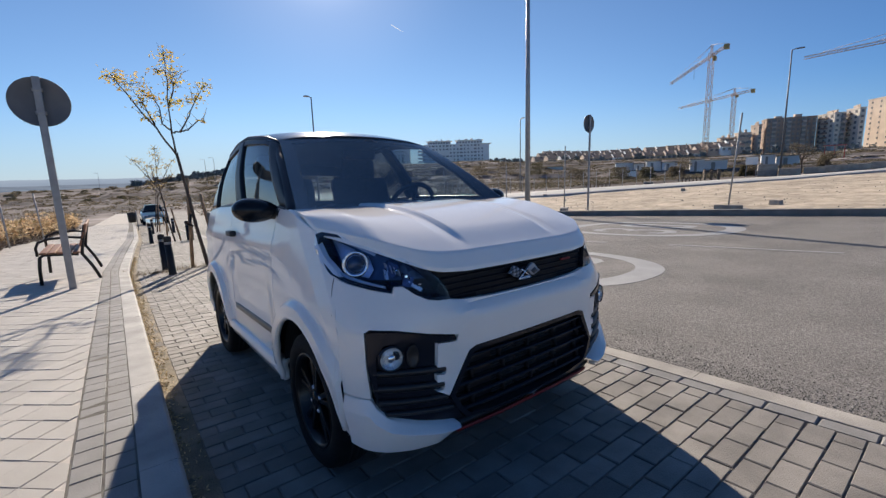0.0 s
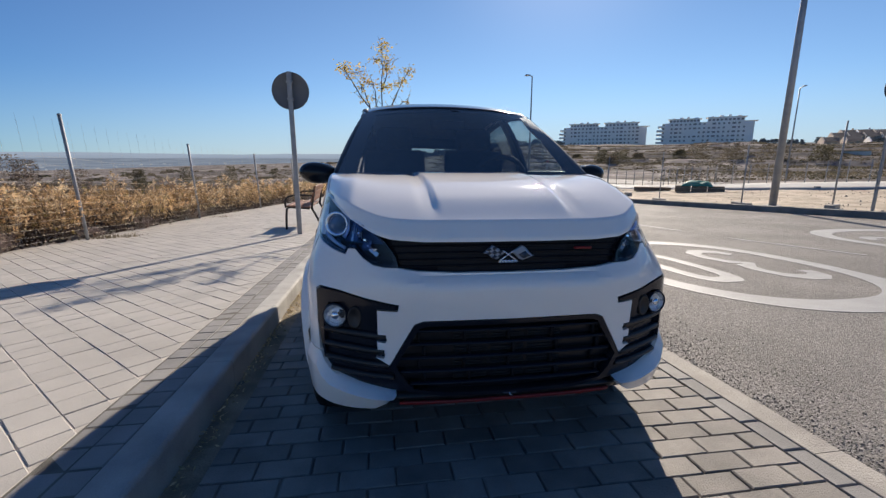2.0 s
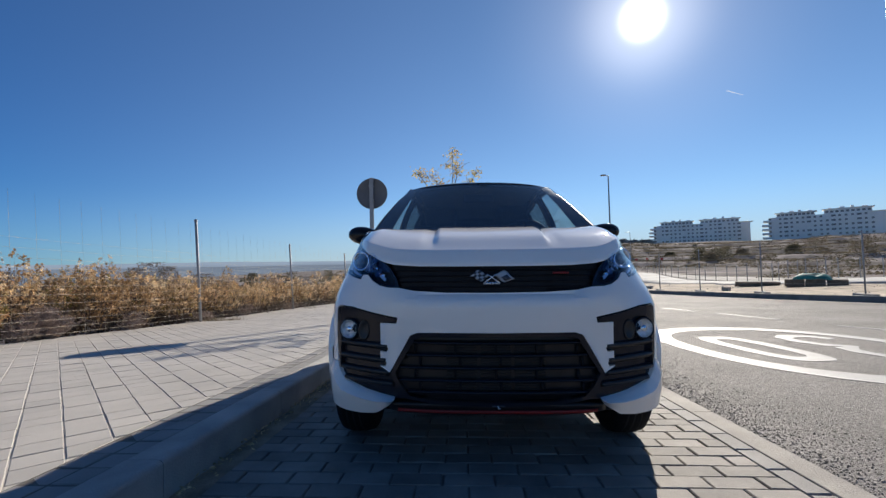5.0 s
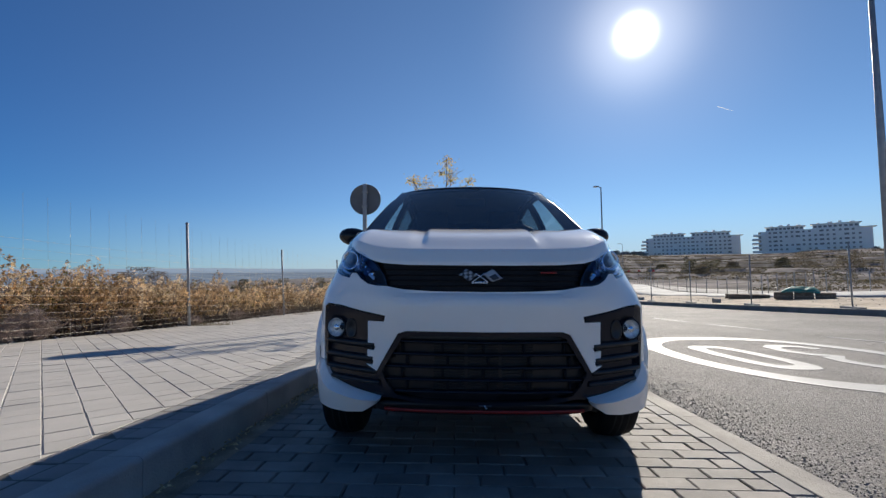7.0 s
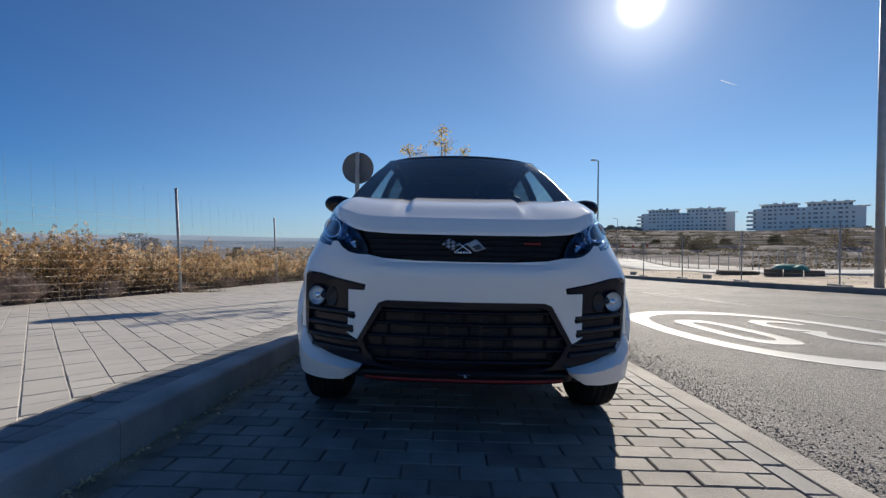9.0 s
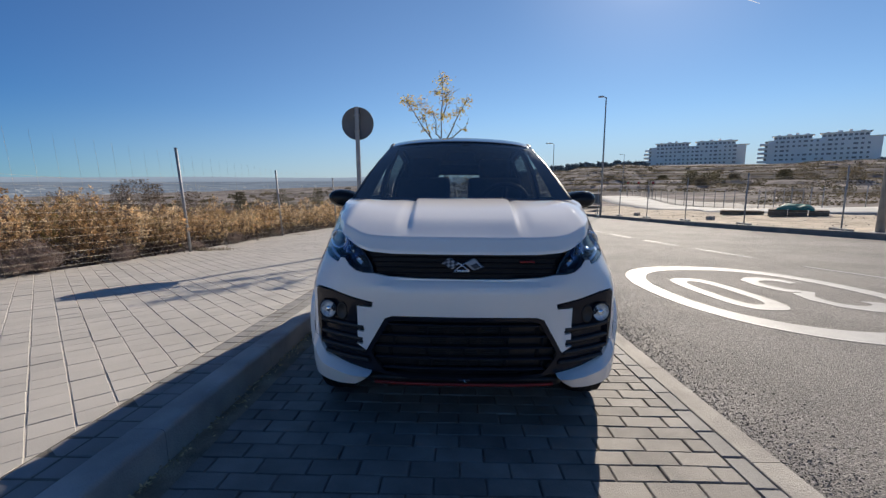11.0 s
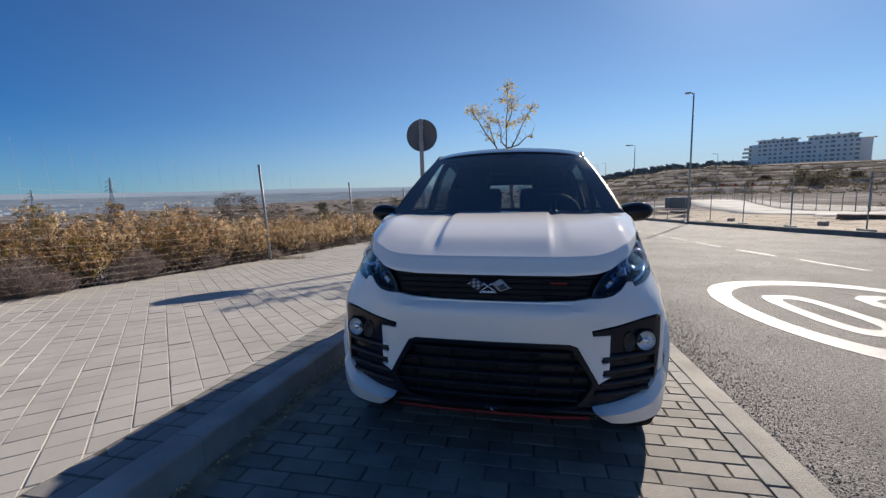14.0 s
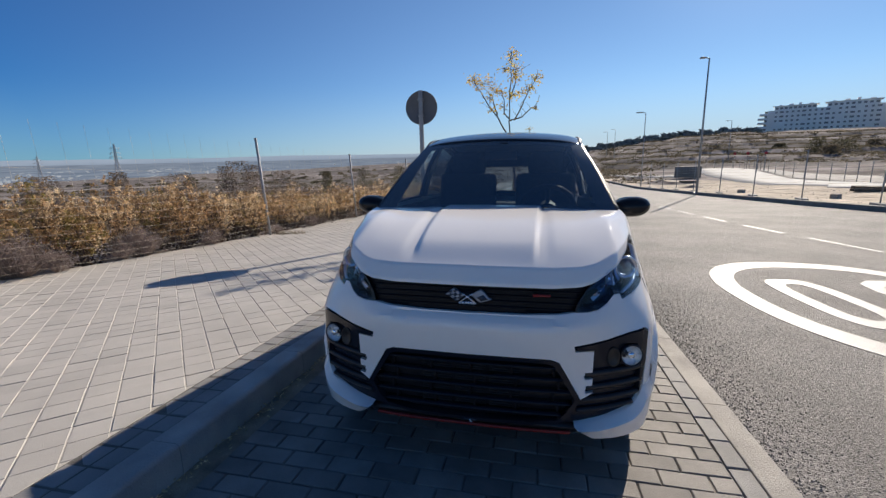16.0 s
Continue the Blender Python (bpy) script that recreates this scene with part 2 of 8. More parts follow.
def add_stones(m, scale, low, high, depth):
    """Lets the single stones of the surface show: each with a tone of its own and a little relief."""
    nt = m.node_tree
    b = nt.nodes["Principled BSDF"]
    src = b.inputs["Base Color"].links[0].from_socket
    vo = nt.nodes.new("ShaderNodeTexVoronoi")
    vo.inputs["Scale"].default_value = scale
    nt.links.new(nt.nodes.new("ShaderNodeNewGeometry").outputs["Position"], vo.inputs["Vector"])
    sep = nt.nodes.new("ShaderNodeSeparateColor")
    nt.links.new(vo.outputs["Color"], sep.inputs[0])
    mr = nt.nodes.new("ShaderNodeMapRange")
    mr.inputs["To Min"].default_value, mr.inputs["To Max"].default_value = low, high
    nt.links.new(sep.outputs[0], mr.inputs["Value"])
    sc = nt.nodes.new("ShaderNodeVectorMath")
    sc.operation = "SCALE"
    nt.links.new(src, sc.inputs[0])
    nt.links.new(mr.outputs[0], sc.inputs["Scale"])
    nt.links.new(sc.outputs[0], b.inputs["Base Color"])
    bn = nt.nodes.new("ShaderNodeBump")
    bn.invert = True
    bn.inputs["Strength"].default_value, bn.inputs["Distance"].default_value = 1.0, depth
    nt.links.new(vo.outputs["Distance"], bn.inputs["Height"])
    old = b.inputs["Normal"].links[0].from_socket
    nt.links.new(old, bn.inputs["Normal"])
    nt.links.new(bn.outputs[0], b.inputs["Normal"])


add_stones(M_ASPHALT, 125, 0.72, 1.28, 0.004)
M_GRIT = mat("dark_grit", (0.135, 0.126, 0.117), 0.7, var=0.3, scale=30, island=0.7, bump=0.3, bscale=300)
M_LINE = mat("road_paint", (0.315, 0.308, 0.296), 0.6, var=0.12, scale=3, bump=0.3, bscale=95, fine=0.06, fscale=140)
M_PAVER = mat("bay_paver", (0.218, 0.198, 0.174), 0.75, var=0.2, scale=5, bump=0.35, bscale=160, fine=0.1, fscale=260, rand=0.2)
M_PAVERJ = mat("bay_paver_run", (0.218, 0.198, 0.174), 0.75, var=0.2, scale=5, bump=0.35, bscale=160, fine=0.1, fscale=260, island=0.2)
M_JOINT = mat("sand_joint", (0.19, 0.168, 0.142), 0.95, var=0.35, scale=9, bump=0.5, bscale=200)
M_TJOINT = mat("pale_joint", (0.50, 0.455, 0.40), 0.95, var=0.25, scale=9, bump=0.4, bscale=200)
M_BORDER = mat("border_paver", (0.212, 0.203, 0.190), 0.75, var=0.14, scale=5, bump=0.3, bscale=160, fine=0.1, fscale=260, rand=0.1)
M_BORDERJ = mat("border_paver_run", (0.212, 0.203, 0.190), 0.75, var=0.14, scale=5, bump=0.3, bscale=160, fine=0.1, fscale=260, island=0.1)
M_TILE = mat("pavement_tile", (0.412, 0.384, 0.345), 0.7, var=0.09, scale=2.2, bump=0.22, bscale=180, fine=0.07, fscale=300, rand=0.05)
M_TILEJ = mat("pavement_tile_run", (0.412, 0.384, 0.345), 0.7, var=0.09, scale=2.2, bump=0.22, bscale=180, fine=0.07, fscale=300, island=0.05)
M_BAND = mat("band_block", (0.235, 0.225, 0.212), 0.75, var=0.14, scale=4, bump=0.3, bscale=180, fine=0.08, fscale=260, rand=0.08)
M_BANDJ = mat("band_block_run", (0.235, 0.225, 0.212), 0.75, var=0.14, scale=4, bump=0.3, bscale=180, fine=0.08, fscale=260, island=0.08)
M_KERB = mat("kerb_concrete", (0.355, 0.34, 0.318), 0.8, var=0.24, scale=3.5, bump=0.35, bscale=130, fine=0.08, fscale=260)
M_KERBF = mat("edging_concrete", (0.345, 0.318, 0.28), 0.85, var=0.2, scale=4, bump=0.4, bscale=120, fine=0.12, fscale=240)
M_KERB2 = mat("kerb_weathered", (0.20, 0.19, 0.175), 0.85, var=0.2, scale=2.5, bump=0.4, bscale=100, fine=0.08)
M_DIRT = mat("gutter_dirt", (0.26, 0.215, 0.155), 0.95, var=0.4, scale=7, bump=0.8, bscale=120, fine=0.2, fscale=220)
M_LITTER = mat("dry_leaf_litter", (0.60, 0.47, 0.27), 0.9, var=0.3, scale=20, island=0.35)
M_SAND = mat("sandy_lot", (0.46, 0.385, 0.295), 0.92, var=0.14, scale=0.25, bump=0.6, bscale=8, fine=0.28, fscale=1.3, spec=0.15)
add_stones(M_SAND, 5.0, 0.82, 1.16, 0.03)
M_CONC = mat("light_concrete", (0.37, 0.36, 0.34), 0.85, var=0.1, scale=0.8, bump=0.2, bscale=60, fine=0.05)
M_BLOCK = mat("concrete_block", (0.30, 0.28, 0.25), 0.9, var=0.2, scale=3, bump=0.5, bscale=60, rand=0.12)
M_GALV = mat("galvanised_steel", (0.30, 0.305, 0.31), 0.6, 0.25, var=0.12, scale=9, rvar=0.1)
M_SIGNBACK = mat("sign_back_grey", (0.115, 0.12, 0.13), 0.55, 0.2, var=0.08, scale=6)
M_LAMPPOST = mat("lamp_post_grey", (0.34, 0.345, 0.35), 0.5, 0.4, var=0.1)
M_WIRE = mat("fence_wire", (0.50, 0.44, 0.35), 0.5, 0.3, var=0.15)
M_WOOD = mat("bench_wood", (0.24, 0.105, 0.055), 0.6, var=0.25, scale=14, bump=0.2, bscale=90)
M_STAKE = mat("stake_wood", (0.36, 0.22, 0.12), 0.8, var=0.2, scale=12, bump=0.3, bscale=60)
M_IRON = mat("black_cast_iron", (0.02, 0.019, 0.018), 0.5, 0.3, var=0.2)
M_BAND_BED = mat("dark_joint", (0.13, 0.118, 0.102), 0.95, var=0.3, scale=9, bump=0.5, bscale=200)
M_BARK = mat("young_bark", (0.085, 0.062, 0.048), 0.85, var=0.3, scale=25, bump=0.5, bscale=90)
M_LEAFY = mat("autumn_leaf", (0.62, 0.36, 0.05), 0.6, var=0.2, scale=3, col2=(0.50, 0.40, 0.10), island=0.3, trans=0.55)
M_BUSH = mat("dry_bush", (0.45, 0.295, 0.15), 0.85, var=0.3, scale=2.2, col2=(0.68, 0.48, 0.26), island=0.5, trans=0.3)
M_OCHRE = mat("ochre_bush", (0.23, 0.135, 0.058), 0.85, var=0.3, scale=2.2, col2=(0.42, 0.26, 0.12), island=0.55, trans=0.3)
# Dark brown that paints shade into the hearts of the shrubs.
M_CORE_SHADE = mat("inner_shade_leaf", (0.085, 0.058, 0.036), 0.9, var=0.3, scale=3, island=0.4)
M_BUSHG = mat("olive_bush", (0.22, 0.18, 0.05), 0.85, var=0.3, scale=1.5, col2=(0.33, 0.24, 0.08), island=0.4, trans=0.4)
M_PLUME = mat("dry_seed_plume", (0.86, 0.66, 0.42), 0.9, var=0.2, scale=4, island=0.3, trans=0.4)
M_TWIG = mat("dry_twig", (0.15, 0.105, 0.085), 0.9, var=0.3, scale=3, island=0.3)
M_FOL = mat("dark_foliage", (0.085, 0.08, 0.045), 0.9, var=0.35, scale=0.6, col2=(0.13, 0.112, 0.065), island=0.4, trans=0.35)
M_BARE = mat("bare_shrub_twigs", (0.27, 0.205, 0.17), 0.9, var=0.2, scale=3, island=0.3)
M_BROWNS = mat("brown_shrub", (0.15, 0.105, 0.075), 0.9, var=0.3, scale=0.8, col2=(0.24, 0.175, 0.12), island=0.4)
# Skyline foliage: the haze of distance is put into this pale bluish colour.
M_FOL_HAZE = mat("far_woods_haze", (0.20, 0.23, 0.235), 0.95, var=0.25, scale=0.1, island=0.25, spec=0.0)
M_FOLY = mat("yellow_foliage", (0.225, 0.178, 0.115), 0.9, var=0.35, scale=0.6, col2=(0.165, 0.138, 0.095), island=0.4, trans=0.35)


# ---- building tools ----
def smooth(a, b, v):
    t = min(1.0, max(0.0, (v - a) / (b - a)))
    return t * t * (3 - 2 * t)


def lerp(a, b, t):
    return a + (b - a) * t


def link_mesh(name, bm, material, parent=None, soft=True):
    me = bpy.data.meshes.new(name)
    bm.normal_update()
    bm.to_mesh(me)
    bm.free()
    me.materials.append(material)
    if soft:
        me.shade_smooth()
    ob = new(name, me)
    if parent is not None:
        ob.parent = parent
    return ob


def part(name, bm, material, parent, label="", soft=True):
    ob = link_mesh(name, bm, material, parent, soft)
    return tagged(ob, label) if label else ob


def thing(name, m, label, category, group="", kind=""):
    e = new(name)
    e.empty_display_size = 0.2
    e.matrix_world = m
    return tagged(e, label, category, group, kind)


def bm_box(bm, x0, x1, y0, y1, z0, z1, bevel=0.0, m=None):
    vs = [bm.verts.new(p) for p in ((x0, y0, z0), (x1, y0, z0), (x1, y1, z0), (x0, y1, z0), (x0, y0, z1), (x1, y0, z1), (x1, y1, z1), (x0, y1, z1))]
    fs = [bm.faces.new([vs[i] for i in f]) for f in ((3, 2, 1, 0), (4, 5, 6, 7), (0, 1, 5, 4), (1, 2, 6, 5), (2, 3, 7, 6), (3, 0, 4, 7))]
    if bevel:
        r = bmesh.ops.bevel(bm, geom=list({e for f in fs for e in f.edges}), offset=bevel, segments=2, affect="EDGES", profile=0.6)
        vs = list({v for f in r["faces"] for v in f.verts} | {v for v in vs if v.is_valid})
    if m is not None:
        bmesh.ops.transform(bm, matrix=m, verts=vs)
    return vs


def box(x0, x1, y0, y1, z0, z1, bevel=0.0, m=None):
    bm = bmesh.new()
    bm_box(bm, x0, x1, y0, y1, z0, z1, bevel, m)
    return bm


def bm_tube(bm, pts, rad, seg=8, cap=True):
    """A round bar through pts; rad is one radius or one for each point."""
    pts = [Vector(p) for p in pts]
    rads = rad if isinstance(rad, (list, tuple)) else [rad] * len(pts)
    rings, side = [], None
    for i, p in enumerate(pts):
        d = (pts[min(i + 1, len(pts) - 1)] - pts[max(i - 1, 0)]).normalized()
        if side is None:
            side = d.cross(Vector((0, 0, 1)) if abs(d.z) < 0.9 else Vector((1, 0, 0))).normalized()
        side = (side - d * side.dot(d)).normalized()
        up = d.cross(side)
        rings.append([bm.verts.new(p + (side * math.cos(a) + up * math.sin(a)) * rads[i]) for a in [2 * math.pi * k / seg for k in range(seg)]])
    for a, b in zip(rings, rings[1:]):
        for k in range(seg):
            bm.faces.new((a[k], a[(k + 1) % seg], b[(k + 1) % seg], b[k]))
    if cap:
        bm.faces.new(rings[0][::-1])
        bm.faces.new(rings[-1])


def tube(pts, rad, seg=8):
    bm = bmesh.new()
    bm_tube(bm, pts, rad, seg)
    return bm


def bm_grid(bm, fn, nu, nv, thick=None):
    """A sheet of fn(u, v), u and v from 0 to 1; thick: a vector by which its back lies behind it."""
    g = [[bm.verts.new(fn(i / nu, j / nv)) for j in range(nv + 1)] for i in range(nu + 1)]
    for i in range(nu):
        for j in range(nv):
            bm.faces.new((g[i][j], g[i + 1][j], g[i + 1][j + 1], g[i][j + 1]))
    if thick is not None:
        t = Vector(thick)
        h = [[bm.verts.new(v.co + t) for v in row] for row in g]
        for i in range(nu):
            for j in range(nv):
                bm.faces.new((h[i][j + 1], h[i + 1][j + 1], h[i + 1][j], h[i][j]))
        for i in range(nu):
            bm.faces.new((g[i + 1][0], g[i][0], h[i][0], h[i + 1][0]))
            bm.faces.new((g[i][nv], g[i + 1][nv], h[i + 1][nv], h[i][nv]))
        for j in range(nv):
            bm.faces.new((g[0][j], g[0][j + 1], h[0][j + 1], h[0][j]))
            bm.faces.new((g[nu][j + 1], g[nu][j], h[nu][j], h[nu][j + 1]))


def grid(fn, nu, nv, thick=None):
    bm = bmesh.new()
    bm_grid(bm, fn, nu, nv, thick)
    return bm


def bm_lathe(bm, prof, seg, m):
    """prof: (radius, height along z) turned round z, then moved by m."""
    rings = []
    for r, h in prof:
        rings.append([bm.verts.new(m @ Vector((r * math.cos(2 * math.pi * k / seg), r * math.sin(2 * math.pi * k / seg), h))) for k in range(seg)])
    for a, b in zip(rings, rings[1:]):
        for k in range(seg):
            bm.faces.new((a[k], a[(k + 1) % seg], b[(k + 1) % seg], b[k]))
    return rings


def lathe(prof, seg=24, m=Matrix.Identity(4), cap=True):
    bm = bmesh.new()
    r = bm_lathe(bm, prof, seg, m)
    if cap:
        bm.faces.new(r[0][::-1])
        bm.faces.new(r[-1])
    return bm


def inside(p, poly):
    c, n = False, len(poly)
    for i in range(n):
        (x0, y0), (x1, y1) = poly[i], poly[i - 1]
        if (y0 > p[1]) != (y1 > p[1]) and p[0] < (x1 - x0) * (p[1] - y0) / (y1 - y0) + x0:
            c = not c
    return c


def dense(poly, step):
    out = []
    for a, b in zip(poly, poly[1:] + poly[:1]):
        n = max(1, int(math.hypot(b[0] - a[0], b[1] - a[1]) / step))
        out += [(lerp(a[0], b[0], k / n), lerp(a[1], b[1], k / n)) for k in range(n)]
    return out


def rounded(poly, rounds=1):
    """The outline with its corners cut, to soften them."""
    for _ in range(rounds):
        out = []
        for a, b in zip(poly, poly[1:] + poly[:1]):
            out += [(lerp(a[0], b[0], 0.2), lerp(a[1], b[1], 0.2)), (lerp(a[0], b[0], 0.8), lerp(a[1], b[1], 0.8))]
        poly = out
    return poly


def sheet(poly, surf, step=0.02, hole=None, back=None, front=0.0):
    """A panel with the outline poly (and a hole) in two coordinates, laid on surf(a, b, offset); back: its thickness."""
    from mathutils.geometry import delaunay_2d_cdt
    loops = [dense(poly, step)] + ([dense(hole, step)] if hole else [])
    vs, es = [], []
    for lp in loops:
        k = len(vs)
        vs += [Vector(p) for p in lp]
        es += [(k + i, k + (i + 1) % len(lp)) for i in range(len(lp))]
    a0, a1, b0, b1 = min(p[0] for p in poly), max(p[0] for p in poly), min(p[1] for p in poly), max(p[1] for p in poly)
    rim = vs[:]
    na, nb = int((a1 - a0) / step), int((b1 - b0) / step)
    for i in range(na + 1):
        for j in range(nb + 1):
            p = (a0 + (i + 0.5 * (j % 2)) * step, b0 + (j + 0.5) * step)
            if inside(p, poly) and not (hole and inside(p, hole)) and min((q.x - p[0]) ** 2 + (q.y - p[1]) ** 2 for q in rim) > (0.45 * step) ** 2:
                vs.append(Vector(p))
    out = delaunay_2d_cdt(vs, es, [], 0, 1e-7)
    ov, of = out[0], out[2]
    bm = bmesh.new()
    fv = [bm.verts.new(surf(v.x, v.y, front)) for v in ov]
    tris = []
    for f in of:
        c = sum((ov[i] for i in f), Vector((0, 0))) / len(f)
        if inside(c, poly) and not (hole and inside(c, hole)):
            tris.append(f)
    faces = [bm.faces.new([fv[i] for i in f]) for f in tris]
    if back is not None:
        bv = {i: bm.verts.new(surf(ov[i].x, ov[i].y, front + back)) for f in tris for i in f}
        edge = {}
        for f in tris:
            bm.faces.new([bv[i] for i in reversed(f)])
            for a, b in zip(f, list(f[1:]) + [f[0]]):
                edge[a, b] = 1
        for a, b in edge:
            if (b, a) not in edge:
                bm.faces.new((fv[b], fv[a], bv[a], bv[b]))
    bmesh.ops.delete(bm, geom=[v for v in bm.verts if not v.link_faces], context="VERTS")
    bmesh.ops.recalc_face_normals(bm, faces=bm.faces[:])
    return bm


def sharp(ob, angle=35):
    """Keeps edges steeper than angle crisp under smooth shading."""
    ob.data.set_sharp_from_angle(angle=radians(angle))
    return ob


# ---- the lie of the land ----
def road_z(y):
    """The street falls gently away, and levels out further on."""
    return -0.042 * (min(max(y, -30), 40) - 0.95) - 0.012 * max(0.0, y - 40)


def pave_z(y):
    return road_z(y) + lerp(0.155, 0.105, smooth(0.5, 8.0, y))


KERB_R = [(14.6, -30), (14.3, -4), (14.0, 1.4), (13.5, 6.4), (13.0, 9.5), (12.4, 12.2), (11.9, 14.8), (11.4, 18.5), (10.9, 27.0), (10.2, 45.0), (9.6, 60.0)]


def kerb_x(y):
    return float(np.interp(y, [p[1] for p in KERB_R], [p[0] for p in KERB_R]))


def edge_x(y):
    """How far the pavement's edge swings out further down the street."""
    return float(np.interp(y, [-30, 9.0, 13.4, 18.5, 30, 60], [0, 0, 0.22, 0.52, 0.88, 1.6]))


def fence_x(y):
    return float(np.interp(y, [-30, 3, 7.4, 11.5, 15.5, 24, 60], [-5.0, -4.4, -3.92, -3.70, -3.2, -2.2, 0.5]))


def lot_x(y):
    """Where the sandy plot ends, at the pale site road."""
    return float(np.interp(y, [-30, 0, 10, 20, 30, 40, 48, 55, 62], [30, 36, 35.6, 32.5, 28, 24, 19, 14, 10.6]))


HILL_AZ = [-180, -120, -95, -60, -30, -20, -12, -6, 2, 6, 10, 13, 17, 21, 24, 45, 50, 57, 70, 80, 90, 130, 180]
HILL_Z = [2, -2, -9, -12, -9, -5.5, -3.2, -1.2, 0.4, 2.6, 5.0, 7.0, 9.0, 9.6, 8.8, 8.4, 7.8, 7.0, 6.6, 6.4, 6.0, 4, 2]


def land_z(x, y):
    r = math.hypot(x, y)
    az = math.degrees(math.atan2(x, y))
    near = road_z(y)
    near += 0.10 * smooth(0, 1, x - kerb_x(y)) + 0.028 * max(0.0, min(x, 45) - 14)
    near -= 0.035 * max(0.0, fence_x(y) - 0.6 - max(x, -80))
    h = float(np.interp(az, HILL_AZ, HILL_Z))
    if h < 0:
        w = smooth(25, 420, r)
        far = h * (1 + 2.2 * smooth(350, 1600, r))
    else:
        w = smooth(62, 235, r)
        far = h * (1 + 0.6 * smooth(235, 400, r))
    z = lerp(near, far, w)
    bump_up = noise.noise(Vector((x * 0.03, y * 0.03, 0.3))) * 1.2 * smooth(88, 165, r) + noise.noise(Vector((x * 0.15, y * 0.15, 2.3))) * 0.3 * smooth(78, 112, r)
    # terraces on the slope: flat treads and steep banks
    step = smooth(74, 100, r) * (1 - smooth(230, 290, r)) * max(0.0, min(1.0, h / 6))
    z += bump_up
    if step > 0:
        q = z / 1.5 + 0.8 * noise.noise(Vector((x * 0.016, y * 0.016, 7)))
        z += step * 1.5 * (smooth(0.72, 1.0, q - math.floor(q)) - (q - math.floor(q))) * (0.75 + 0.25 * noise.noise(Vector((x * 0.03, y * 0.03, 1))))
    return z


def ground_mat():
    m = mat("dry_ground", (0.152, 0.132, 0.119), 0.95, var=0.25, scale=0.07, bump=0.8, bscale=1.5, col2=(0.218, 0.193, 0.177), fine=0.5, fscale=0.35, spec=0.03)
    # contour bands of terraces and tracks on the slopes
    nt = m.node_tree
    b = nt.nodes["Principled BSDF"]
    src = b.inputs["Base Color"].links[0].from_socket
    mp = nt.nodes.new("ShaderNodeVectorMath")
    mp.operation = "MULTIPLY"
    mp.inputs[1].default_value = (0.008, 0.008, 0.55)
    nt.links.new(nt.nodes.new("ShaderNodeNewGeometry").outputs["Position"], mp.inputs[0])
    n = nt.nodes.new("ShaderNodeTexNoise")
    n.inputs["Scale"].default_value, n.inputs["Detail"].default_value = 1.6, 4.0
    nt.links.new(mp.outputs[0], n.inputs["Vector"])
    mr = nt.nodes.new("ShaderNodeMapRange")
    mr.inputs["From Min"].default_value, mr.inputs["From Max"].default_value = 0.38, 0.64
    mr.inputs["To Min"].default_value, mr.inputs["To Max"].default_value = 0.66, 1.42
    nt.links.new(n.outputs["Fac"], mr.inputs["Value"])
    sc = nt.nodes.new("ShaderNodeVectorMath")
    sc.operation = "SCALE"
    nt.links.new(src, sc.inputs[0])
    nt.links.new(mr.outputs[0], sc.inputs["Scale"])
    nt.links.new(sc.outputs[0], b.inputs["Base Color"])
    return m


M_LAND = ground_mat()


def build_land():
    bm = bmesh.new()
    rad = [0.0, 6.0]
    while rad[-1] < 5000:
        rad.append(rad[-1] * (1.013 if 60 < rad[-1] < 260 else 1.052))
    seg = 300
    rings = []
    for r in rad[1:]:
        ring = []
        for k in range(seg):
            a = 2 * math.pi * k / seg
            x, y = r * math.sin(a) + 4, r * math.cos(a) + 3
            z = land_z(x, y)
            if fence_x(y) - 0.3 < x < lot_x(y) - 0.6 and -32 < y < 61:
                z = min(z, road_z(y)) - 0.12
            ring.append(bm.verts.new((x, y, z)))
        rings.append(ring)
    c = bm.verts.new((4, 3, road_z(3) - 0.12))
    for k in range(seg):
        bm.faces.new((rings[0][k], c, rings[0][(k + 1) % seg]))
    for a, b in zip(rings, rings[1:]):
        for k in range(seg):
            bm.faces.new((a[k], a[(k + 1) % seg], b[(k + 1) % seg], b[k]))
    bmesh.ops.recalc_face_normals(bm, faces=bm.faces[:])
    ob = link_mesh("ground", bm, M_LAND)
    return tagged(ob, "dry brown earth and fields falling away to the valley", "ground", kind="structure")


build_land()


def strip(name, x0, x1, ys, zf, material, label, category, xn=1, drop=0.25):
    """A slab along the street between two edges x0(y) and x1(y)."""
    bm = bmesh.new()
    top = [[bm.verts.new((lerp(x0(y), x1(y), i / xn), y, zf(lerp(x0(y), x1(y), i / xn), y))) for i in range(xn + 1)] for y in ys]
    for a, b in zip(top, top[1:]):
        for i in range(xn):
            bm.faces.new((a[i], a[i + 1], b[i + 1], b[i]))
    e = [ed for ed in bm.edges if len(ed.link_faces) == 1]
    r = bmesh.ops.extrude_edge_only(bm, edges=e)
    for v in r["geom"]:
        if isinstance(v, bmesh.types.BMVert):
            v.co.z -= drop
    bmesh.ops.recalc_face_normals(bm, faces=bm.faces[:])
    if sum(f.normal.z for f in bm.faces) < 0:
        bmesh.ops.reverse_faces(bm, faces=bm.faces[:])
    ob = link_mesh(name, bm, material)
    sharp(ob, 40)
    return tagged(ob, label, category, kind="structure")


def steps(a, b, n):
    return [lerp(a, b, k / n) for k in range(n + 1)]


YS = steps(-30, 60, 180)
BAY_X0, BAY_X1, STRIP_X0, STRIP_X1 = 0.19, 2.37, 2.465, 2.59


def bay_z(x, y):
    return road_z(y) - 0.012 * (x - 1.29)


